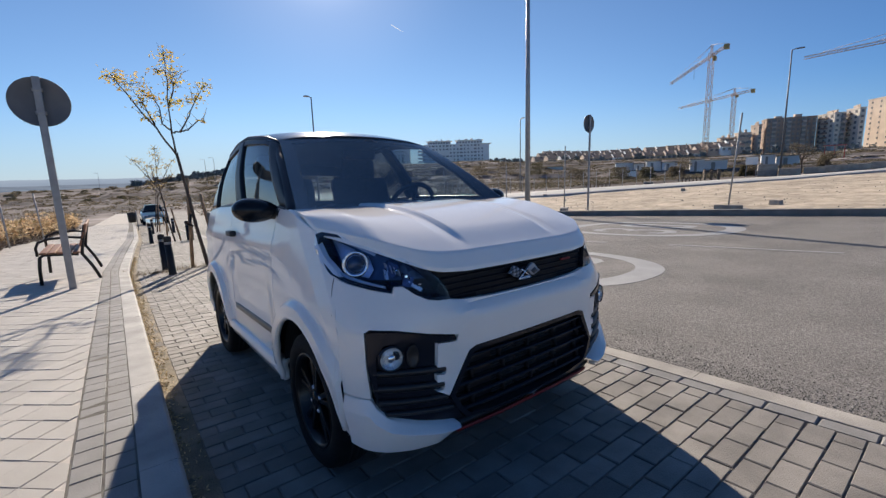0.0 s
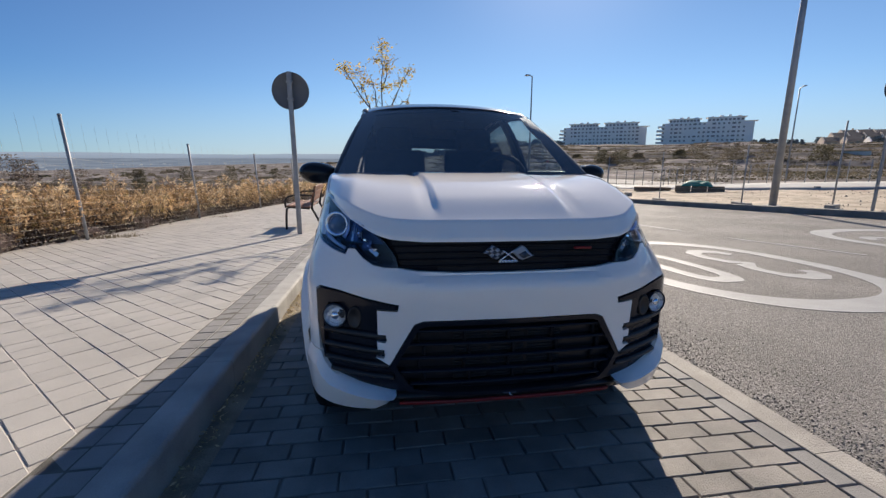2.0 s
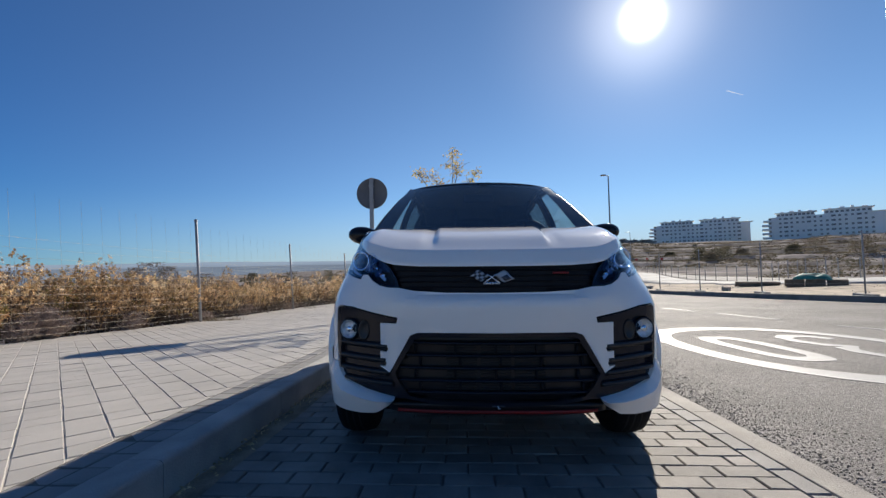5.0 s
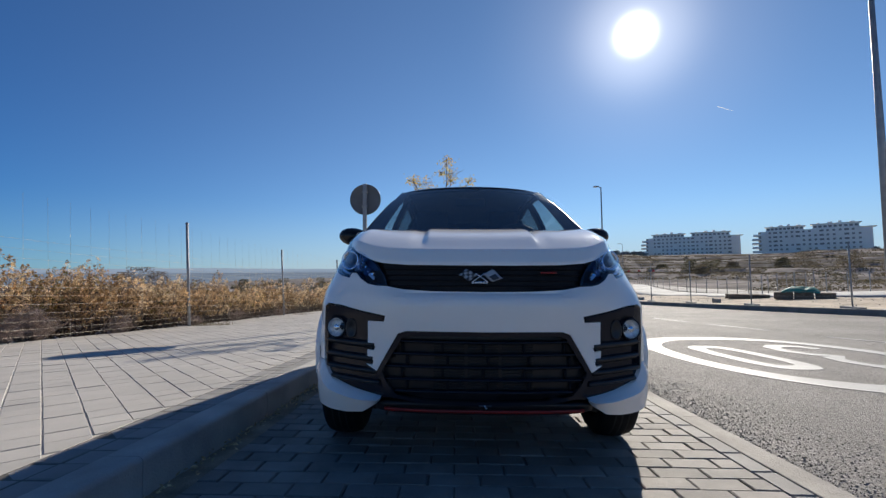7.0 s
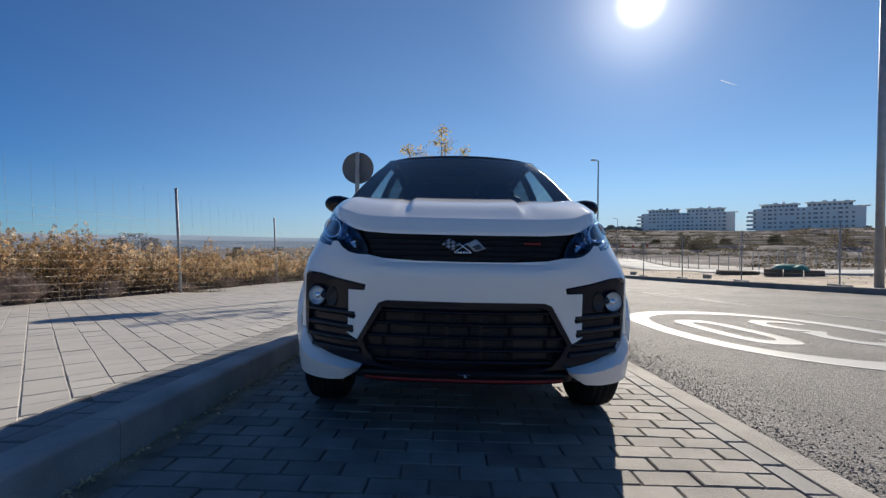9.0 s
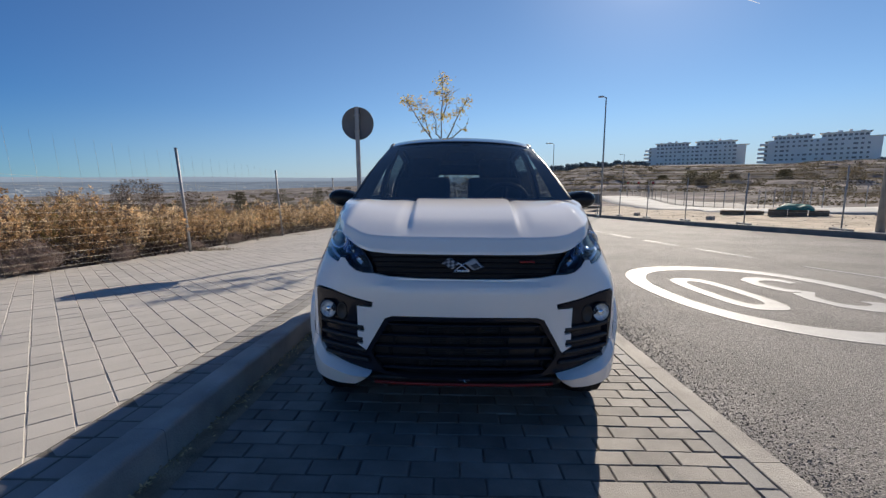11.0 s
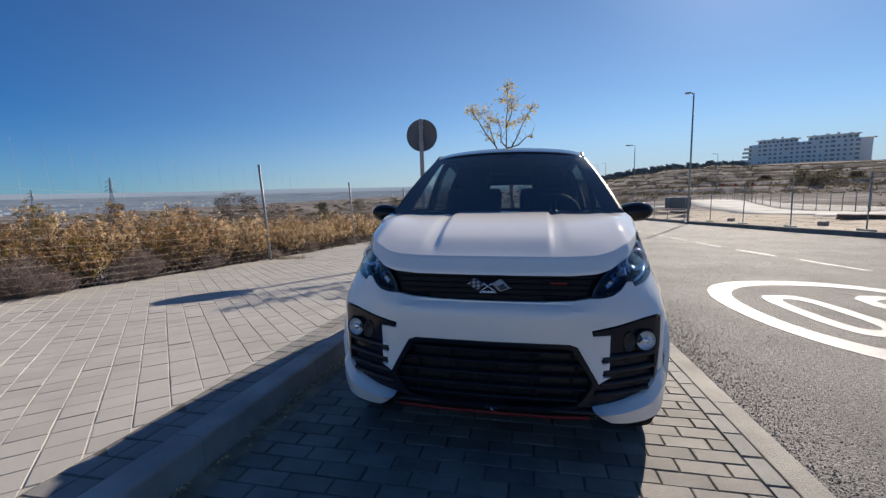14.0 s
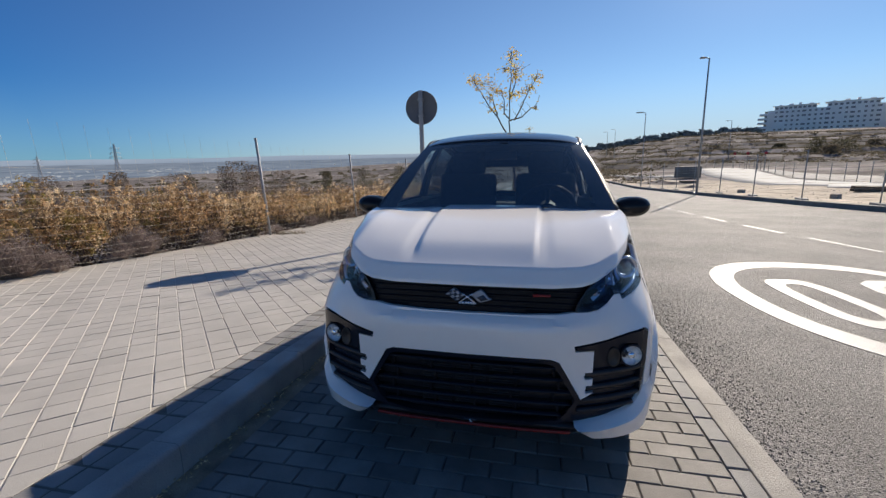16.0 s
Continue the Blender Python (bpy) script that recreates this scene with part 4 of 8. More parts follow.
def add_headlamp(car, sgn):
    side = (lambda p: p) if sgn > 0 else flip
    lamp = part("headlight", sheet(side(LAMP), lambda a, b, o: nose(a, b, o), 0.02, front=0.088, back=0.01), M_LAMP_IN, car, "swept headlight with a dark blue inside and projector lens")
    part("lens_cover", sheet(side(LAMP), lambda a, b, o: nose(a, b, o), 0.018, front=-0.002), M_LENS, lamp)
    rim = rounded(LAMP)
    c = (sum(p[0] for p in rim) / len(rim), sum(p[1] for p in rim) / len(rim))
    inner = [(lerp(c[0], p[0], 0.93), lerp(c[1], p[1], 0.90)) for p in LAMP]
    sharp(part("lamp_surround", sheet(side(LAMP), lambda a, b, o: nose(a, b, o), 0.03, hole=side(inner), front=0.001, back=0.095), M_TRIM, lamp))
    # silver bowl with the sky's reflection in its colour, projector and its ring
    bowl = [(0.79, 0.955), (0.775, 0.90), (0.765, 0.85), (0.72, 0.824), (0.655, 0.815), (0.632, 0.845), (0.64, 0.89), (0.69, 0.915), (0.74, 0.935)]
    part("reflector_bowl", sheet(side(bowl), lambda a, b, o: nose(a, b, o), 0.02, front=0.076, back=0.006), M_LAMP_SKY, lamp)
    p = nose(sgn * 0.690, 0.868, 0.040)
    aim = (Vector((sgn * 0.35, -1, 0.02))).to_track_quat("Z", "Y").to_matrix().to_4x4()
    m = Matrix.Translation(p) @ aim
    part("projector_ring", lathe([(0.030, -0.02), (0.042, 0.0), (0.050, 0.012), (0.046, 0.018), (0.033, 0.008), (0.030, -0.02)], 32, m, False), M_RING, lamp)
    part("projector_lens", lathe([(0.031, 0.004), (0.028, 0.012), (0.021, 0.019), (0.012, 0.023), (0.0005, 0.025)], 28, m, False), M_PROJ, lamp)
    # chrome fins between the projector and the inner corner
    for k in range(4):
        a0 = 0.548 + 0.013 * k
        fin = [(a0, 0.826 + 0.005 * k), (a0 + 0.004, 0.828 + 0.005 * k), (a0 + 0.009, 0.850 + 0.007 * k), (a0 + 0.005, 0.848 + 0.007 * k)]
        sharp(part("lamp_fin", sheet(side(fin), lambda a, b, o: nose(a, b, o), 0.02, front=0.05 + 0.004 * (k % 2), back=0.02), M_BADGE, lamp, "small grey fin"))
    # tiny chrome and rose pieces added to imitate glints inside the lamp
    rr = random.Random(9)
    for k in range(9):
        a0, b0 = 0.47 + 0.013 * k + rr.uniform(-0.006, 0.006), 0.772 + 0.0085 * k + rr.uniform(-0.004, 0.018)
        e = rr.uniform(0.0025, 0.0055)
        q = Matrix.Translation(nose(sgn * a0, b0, 0.045)) @ Matrix.Rotation(rr.uniform(-0.7, 0.7), 4, "X") @ Matrix.Rotation(rr.uniform(-0.7, 0.7), 4, "Z")
        part("facet", box(-e, e, -0.003, 0.003, -e * 0.8, e * 0.8, 0.0, q), M_CHROME if k % 3 else M_ROSE_GLINT, lamp, soft=False)
    brow = [(0.62, 0.905), (0.67, 0.935), (0.73, 0.957), (0.775, 0.965), (0.775, 0.957), (0.73, 0.947), (0.675, 0.924), (0.626, 0.896)]
    sharp(part("lamp_brow", sheet(side(brow), lambda a, b, o: nose(a, b, o), 0.02, front=0.045, back=0.02), M_SILVER, lamp, "silver trim over the projector"))
    drl = [(0.775, 0.842), (0.72, 0.817), (0.658, 0.800), (0.612, 0.790), (0.612, 0.798), (0.656, 0.809), (0.716, 0.826), (0.768, 0.85)]
    part("daytime_light", sheet(side(drl), lambda a, b, o: nose(a, b, o), 0.015, front=0.018, back=0.012), M_SILVER, lamp)
    for poly, mt in (([(0.55, 0.862), (0.585, 0.880), (0.60, 0.83), (0.57, 0.82)], M_AMBER), ([(0.50, 0.82), (0.535, 0.835), (0.545, 0.79), (0.515, 0.785)], M_AMBER), ([(0.47, 0.778), (0.52, 0.808), (0.528, 0.80), (0.48, 0.768)], M_SILVER), ([(0.59, 0.845), (0.602, 0.85), (0.600, 0.815), (0.590, 0.815)], M_SILVER)):
        sharp(part("reflector", sheet(side(poly), lambda a, b, o: nose(a, b, o), 0.015, front=0.055, back=0.012), mt, lamp))


def add_fog(car, sgn):
    side = (lambda p: p) if sgn > 0 else flip
    f = part("fog_light_housing", sheet(side(FOG), lambda a, b, o: nose(a, b, o), 0.018, front=0.016, back=0.03), M_TRIM, car, "gloss black bumper corner with a round fog light")
    sharp(f)
    outer = [(0.716, 0.652), (0.697, 0.661), (0.616, 0.655), (0.52, 0.635), (0.408, 0.614), (0.412, 0.603), (0.47, 0.603), (0.60, 0.622), (0.66, 0.612), (0.686, 0.57), (0.685, 0.40), (0.70, 0.46), (0.716, 0.54)]
    sharp(part("corner_blade", sheet(side(outer), lambda a, b, o: nose(a, b, o), 0.02, front=-0.003, back=0.02), M_TRIM, f))
    for z0, a0, a1, h in ((0.500, 0.446, 0.70, 0.013), (0.445, 0.452, 0.70, 0.013), (0.395, 0.44, 0.69, 0.011), (0.352, 0.42, 0.66, 0.01)):
        n = 16
        bm = bmesh.new()
        bm_grid(bm, lambda u, v: nose(sgn * lerp(a0, a1, u), z0 + 0.012 * u + h * (2 * v - 1), -0.004 + 0.010 * (2 * v - 1) ** 2), n, 4, (0, 0.02, 0))
        bmesh.ops.recalc_face_normals(bm, faces=bm.faces[:])
        part("slat", bm, M_BLACK, f)
    p = nose(sgn * 0.636, 0.566, 0.003)
    m = Matrix.Translation(p) @ Vector((sgn * 0.25, -1, 0)).to_track_quat("Z", "Y").to_matrix().to_4x4()
    q = Matrix.Translation(nose(sgn * 0.560, 0.563, 0.008)) @ Vector((sgn * 0.12, -1, 0)).to_track_quat("Z", "Y").to_matrix().to_4x4() @ Matrix.Diagonal((0.75, 1.25, 1, 1))
    part("air_intake", lathe([(0.030, -0.004), (0.033, 0.001), (0.030, 0.004), (0.024, 0.001), (0.012, -0.004), (0.0005, -0.005)], 24, q, False), M_BLACK, f)
    fl = part("fog_light", lathe([(0.043, -0.02), (0.046, 0.008), (0.043, 0.014), (0.039, 0.010)], 32, m, False), M_TRIM, f)
    part("fog_reflector", lathe([(0.041, 0.010), (0.0385, 0.002), (0.032, -0.005), (0.022, -0.009), (0.012, -0.010), (0.0005, -0.010)], 14, m, False), M_FOGREF, fl, "dark chrome fog light bowl", soft=False)
    part("bulb_cap", lathe([(0.014, -0.009), (0.0145, 0.006), (0.011, 0.010), (0.0005, 0.011)], 16, m, False), M_CHROME, fl)
    part("fog_lens", lathe([(0.0405, 0.010), (0.03, 0.016), (0.015, 0.019), (0.0005, 0.020)], 28, m, False), M_CLEAR, fl)


def add_grilles(car):
    g = part("upper_grille", sheet(both(BAND), lambda a, b, o: nose(a, b, o), 0.02, front=0.022, back=0.01), M_GRILLE, car, "black upper grille with thin bars")
    for z in (0.742, 0.765, 0.788, 0.811):
        half = 0.40 + (z - 0.74) * 0.4
        bm = grid(lambda u, v: nose(lerp(-half, half, u), z + 0.004 * (2 * v - 1), 0.014 + 0.005 * (2 * v - 1) ** 2), 48, 4, (0, 0.012, 0))
        bmesh.ops.recalc_face_normals(bm, faces=bm.faces[:])
        part("grille_bar", bm, M_GRILLE, g)
    part("red_accent", grid(lambda u, v: nose(lerp(0.245, 0.312, u), lerp(0.794, 0.802, v), 0.0), 6, 2, (0, 0.01, 0)), M_RED, g, "short red bar on the grille")
    # two crossed flags, one chequered, with a plain bar under them
    b = thing_part("badge", g)
    corner = {True: ((-0.102, 0.786), (-0.072, 0.812), (-0.022, 0.790), (-0.052, 0.764)), False: ((-0.002, 0.788), (0.040, 0.812), (0.085, 0.775), (0.042, 0.760))}

    def flag_at(u, v, left, off):
        d, c, b2, a = corner[left][3], corner[left][2], corner[left][1], corner[left][0]
        x = lerp(lerp(a[0], b2[0], v), lerp(d[0], c[0], v), u)
        z = lerp(lerp(a[1], b2[1], v), lerp(d[1], c[1], v), u)
        return nose(x, z + 0.003 * math.sin(2 * math.pi * u), off)
    for left in (True, False):
        fl = part("flag", grid(lambda u, v: flag_at(u, v, left, -0.004), 8, 6, (0, 0.012, 0)), M_BADGE, b, "grey crossed flag emblem")
        if left:
            for i in range(5):
                for j in range(3):
                    if (i + j) % 2:
                        part("check", grid(lambda u, v: flag_at((i + u) / 5, (j + v) / 3, True, -0.0055), 1, 1, (0, 0.003, 0)), M_BADGE_D, fl)
        else:
            part("check", grid(lambda u, v: flag_at(0.45 + 0.4 * u, 0.2 + 0.6 * v, False, -0.0055), 1, 1, (0, 0.003, 0)), M_BADGE_D, fl)
    for sx in (-1, 1):
        part("flag_staff", tube([nose(-0.012 + sx * 0.035, 0.757, -0.005), nose(-0.012 - sx * 0.02, 0.795, -0.006)], 0.0025, 6), M_CHROME, b)
    for k in range(6):
        part("name_bar", grid(lambda u, v: nose(-0.046 + 0.0115 * (k + 0.78 * u), lerp(0.752, 0.7625, v), -0.004), 1, 1, (0, 0.008, 0)), M_CHROME, b, "plain pale bar on the badge")
    # lower grille
    out = both(LGR)
    inn = [(p[0] * 0.955, 0.405 + (p[1] - 0.405) * 0.90) for p in out]
    lg = part("lower_grille", sheet(out, lambda a, b2, o: nose(a, b2, o), 0.02, hole=inn, front=-0.002, back=0.05), M_TRIM, car, "wide black lower grille with five bars")
    sharp(lg)
    part("grille_backing", sheet(out, lambda a, b2, o: nose(a, b2, o), 0.04, front=0.042, back=0.01), M_BACKING, lg)
    for i, z in enumerate((0.512, 0.462, 0.412, 0.362, 0.315)):
        half = float(np.interp(z, [0.27, 0.30, 0.335, 0.394, 0.545], [0.25, 0.345, 0.385, 0.412, 0.335]))
        bm = grid(lambda u, v: nose(lerp(-half, half, u), z + 0.0065 * (2 * v - 1) + 0.006 * (2 * u - 1) ** 2, 0.006 + 0.010 * (2 * v - 1) ** 2), 40, 5, (0, 0.03, 0))
        bmesh.ops.recalc_face_normals(bm, faces=bm.faces[:])
        part("grille_bar", bm, M_TRIM, lg)
        if i < 4:
            for k in range(5):
                x = (k - 2) * 0.165 + (0.02 if i % 2 else 0)
                if abs(x) < half - 0.02:
                    part("divider", grid(lambda u, v: nose(x + 0.005 * (2 * u - 1), lerp(z - 0.047, z - 0.003, v), 0.022), 1, 2, (0, 0.03, 0)), M_GRILLE, lg)
            for k in (-1, 0, 1):
                bm = bmesh.new()
                for q in range(3):
                    bm_grid(bm, lambda u, v: nose(k * 0.14 + 0.062 * (2 * u - 1), z - 0.038 + q * 0.011 + 0.003 * v, 0.034), 4, 1, (0, 0.02, 0))
                part("louvre", bm, M_BLACK, lg)
    # lip, red line and the tow cover
    lip = part("front_lip", grid(lambda u, v: nose(lerp(-0.44, 0.44, u), lerp(0.222 + 0.02 * abs(2 * u - 1) ** 4, 0.272, v), 0.004 + 0.012 * (1 - v)), 40, 5, (0, 0.12, 0)), M_BLACK, car)
    part("red_line", grid(lambda u, v: nose(lerp(-0.40, 0.40, u), 0.233 + 0.012 * v + 0.010 * abs(2 * u - 1) ** 3, -0.004), 36, 2, (0, 0.015, 0)), M_RED, lip, "thin red line along the front lip")
    tow = part("tow_bracket", grid(lambda u, v: nose(lerp(-0.02, 0.03, u), lerp(0.262, 0.268, v), -0.006), 2, 1, (0, 0.02, 0)), M_BADGE_D, lip)
    part("tow_hook", tube([nose(0.003, 0.268, -0.006), nose(0.006, 0.258, -0.009), nose(0.014, 0.257, -0.009)], 0.0025, 6), M_SILVER, tow)


def thing_part(name, parent):
    """A small carrier for pieces that make up one part."""
    bm = grid(lambda u, v: nose(lerp(-0.05, 0.03, u), lerp(0.755, 0.80, v), 0.004), 4, 4, (0, 0.006, 0))
    return part(name, bm, M_GRILLE, parent)


def add_mirror(car, sgn):
    c = Vector((sgn * 0.768, 0.985, 1.080))
    bm = bmesh.new()
    bmesh.ops.create_uvsphere(bm, u_segments=28, v_segments=18, radius=1.0)
    for v in bm.verts:
        x, y, z = v.co
        taper = lerp(0.72, 1.0, (sgn * x + 1) / 2)
        v.co = c + Vector((x * 0.106, (y if y < 0 else min(y, 0.45)) * 0.085 * taper + 0.02, z * 0.066 * taper - 0.012 * (1 - (sgn * x + 1) / 2)))
    m = part("wing_mirror", bm, M_BLACKP, car, "gloss black wing mirror")
    part("mirror_glass", lathe([(0.05, 0), (0.0505, 0.003), (0.0005, 0.004)], 24, Matrix.Translation(c + Vector((0, 0.061, 0))) @ Matrix.Rotation(-math.pi / 2, 4, "X") @ Matrix.Diagonal((1.7, 1.0, 1, 1)), False), M_CHROME, m)
    part("mirror_arm", tube([c + Vector((-sgn * 0.07, 0.0, -0.022)), c + Vector((-sgn * 0.11, -0.02, -0.035)), Vector((sgn * 0.665, 0.93, 1.048))], [0.03, 0.024, 0.032], 12), M_BLACK, m)


def add_cabin(car):
    ws = part("windscreen", grid(lambda u, v: windscreen(u, v), 28, 14), M_GLASS_W, car, "dark tinted windscreen")
    # black frit round the glass
    for u0, u1, v0, v1 in ((0, 1, 0, 0.035), (0, 1, 0.94, 1), (0, 0.066, 0.035, 0.94), (0.934, 1, 0.035, 0.94)):
        part("glass_border", grid(lambda u, v: windscreen(lerp(u0, u1, u), lerp(v0, v1, v), 0.006), 24, 6), M_PILLAR, ws)
    r = part("roof", grid(roof, 30, 30, (0, 0, -0.03)), M_ROOF, car, "gloss black roof")
    part("headliner", grid(lambda u, v: roof(lerp(0.06, 0.94, u), lerp(0.04, 0.96, v)) + Vector((0, 0, -0.036)), 12, 14), M_INT, car)
    for sgn in (-1, 1):
        bm = bmesh.new()
        a0, a1 = Vector((sgn * 0.660, 0.775, 1.058)), Vector((sgn * 0.514, 1.40, 1.458))
        pts = [a0.lerp(a1, k / 10) + Vector((0, 0, 0.018 * math.sin(math.pi * k / 10))) for k in range(11)]
        bm_tube(bm, [q + Vector((0, 0.012, -0.028)) for q in pts], [0.032] * 3 + [0.029] * 5 + [0.026, 0.022, 0.012], 12)
        part("a_pillar", bm, M_PILLAR, car)
        rail = [cabin_side(k / 16, 1.0, sgn, 0.006) for k in range(17)]
        part("roof_rail", tube([q + Vector((-sgn * 0.008, 0, -0.004)) for q in rail], [0.012, 0.017] + [0.020] * 13 + [0.016, 0.012], 10), M_PILLAR, car)
        part("belt_moulding", tube([cabin_side(k / 20, 0.01, sgn, 0.004) for k in range(21)], 0.010, 8), M_BLACK, car)

        def panel(u0, u1, v0, v1, off, th=None, n=10):
            bm2 = grid(lambda u, v: cabin_side(lerp(u0, u1, u), lerp(v0, v1, v), sgn, off), n, 10, th)
            bmesh.ops.recalc_face_normals(bm2, faces=bm2.faces[:])
            return bm2
        part("side_window", panel(0.06, 0.44, 0.0, 1.0, 0.012), M_GLASS_S, car, "clear front side window")
        part("quarter_window", panel(0.50, 0.82, 0.0, 1.0, 0.012), M_GLASS_Q, car, "tinted rear side window")
        part("b_pillar", panel(0.425, 0.505, 0, 1, -0.001, (-sgn * 0.03, 0, 0), 4), M_BLACK, car)
        part("c_pillar", panel(0.81, 1.0, 0, 1, -0.001, (-sgn * 0.03, 0, 0), 8), M_BLACKP, car)
        part("door_frame", panel(0.0, 0.075, 0, 1, 0.0, (-sgn * 0.03, 0, 0), 4), M_PILLAR, car)
        part("window_frame", panel(0.05, 0.82, 0.90, 1, 0.002, (-sgn * 0.02, 0, 0), 10), M_BLACK, car)
    # tailgate with its window
    def gate(u, v):
        s = 2 * u - 1
        z = lerp(0.22, 1.06, v)
        return Vector((s * (0.66 - 0.05 * v), 2.985 - 0.10 * s * s - 0.03 * v, z))
    tg = part("tailgate", grid(gate, 20, 12, (0, -0.03, 0)), M_PAINT, car, "white tailgate")
    def rw(u, v):
        s = 2 * u - 1
        return Vector((s * lerp(0.60, 0.50, v), lerp(2.93, 2.77, v) - 0.05 * s * s, lerp(1.05, 1.462 - 0.03 * s * s, v)))
    part("rear_window", grid(lambda u, v: rw(lerp(0.1, 0.9, u), lerp(0.12, 0.72, v)), 12, 6), M_GLASS_R, tg, "tinted rear window")
    for u0, u1, v0, v1 in ((0, 1, 0, 0.13), (0, 1, 0.71, 1.0), (0, 0.11, 0.13, 0.71), (0.89, 1, 0.13, 0.71)):
        part("rear_frame", grid(lambda u, v: rw(lerp(u0, u1, u), lerp(v0, v1, v)), 10, 4, (0, -0.02, 0)), M_BLACKP, tg)
    # inside: floor, dashboard, seats, wheel, shelf
    part("cabin_floor", box(-0.66, 0.66, 0.75, 2.9, 0.30, 0.34), M_INT, car)
    part("firewall", box(-0.62, 0.62, 0.80, 0.83, 0.30, 0.98), M_INT, car)
    def dash(u, v):
        s = 2 * u - 1
        return Vector((s * 0.66, lerp(0.80, 1.22, v) - 0.05 * s * s, lerp(1.02, 1.0, v) + 0.035 * math.sin(math.pi * v) + 0.02 * math.exp(-((s - 0.5) / 0.25) ** 2) * math.sin(math.pi * v)))
    part("dashboard", grid(dash, 24, 8, (0, 0.02, -0.25)), M_INT, car, "black dashboard")
    for sgn in (-1, 1):
        part("door_lining", box(*sorted((sgn * 0.65, sgn * 0.68)), 0.9, 2.9, 0.3, 1.05), M_INT, car)
        x = sgn * 0.32
        seat = part("seat", box(x - 0.24, x + 0.24, 1.45, 1.95, 0.50, 0.66, 0.05), M_SEAT, car, "dark cloth front seat")
        part("seat_back", box(x - 0.24, x + 0.24, -0.055, 0.055, 0, 0.67, 0.05, Matrix.Translation((0, 1.93, 0.62)) @ Matrix.Rotation(-0.22, 4, "X")), M_SEAT, seat)
        part("headrest", box(x - 0.145, x + 0.145, -0.05, 0.05, 0, 0.20, 0.06, Matrix.Translation((0, 2.07, 1.25)) @ Matrix.Rotation(-0.12, 4, "X")), M_SEAT, seat)
        for d in (-0.05, 0.05):
            part("headrest_post", tube([(x + d, 2.07, 1.20), (x + d, 2.08, 1.28)], 0.007, 6), M_SILVER, seat)
    part("rear_shelf", box(-0.6, 0.6, 2.25, 2.85, 0.98, 1.0), M_INT, car)
    m = Matrix.Translation((0.32, 1.32, 1.03)) @ Matrix.Rotation(radians(-62), 4, "X")
    sw = bmesh.new()
    ring = [m @ Vector((0.175 * math.cos(a), 0.175 * math.sin(a), 0)) for a in [2 * math.pi * k / 40 for k in range(41)]]
    bm_tube(sw, ring, 0.016, 10, False)
    s = part("steering_wheel", sw, M_INT, car, "black steering wheel")
    # a pale arc added to paint sunlight onto the rim
    arc = [m @ Vector((0.176 * math.cos(a), 0.176 * math.sin(a), 0.004)) for a in [radians(8 + 6 * k) for k in range(11)]]
    part("rim_trim", tube(arc, [0.004, 0.012] + [0.018] * 7 + [0.012, 0.004], 10), M_SUNLIT_RIM, s, "pale arc standing in for sunlight on the steering wheel")
    part("steering_hub", lathe([(0.0005, 0.03), (0.06, 0.02), (0.065, -0.03)], 20, m, False), M_INT, s)
    for a in (0, math.pi, -math.pi / 2):
        part("steering_spoke", tube([m @ Vector((0.05 * math.cos(a), 0.05 * math.sin(a), 0)), m @ Vector((0.17 * math.cos(a), 0.17 * math.sin(a), 0))], 0.014, 8), M_INT, s)
    part("inner_mirror", box(-0.11, 0.11, 1.40, 1.425, 1.36, 1.42, 0.01), M_INT, car)
    part("sticker", grid(lambda u, v: windscreen(0.5 + 0.05 * u, 0.955 + 0.03 * v, -0.002), 1, 1), M_BADGE_D, ws)


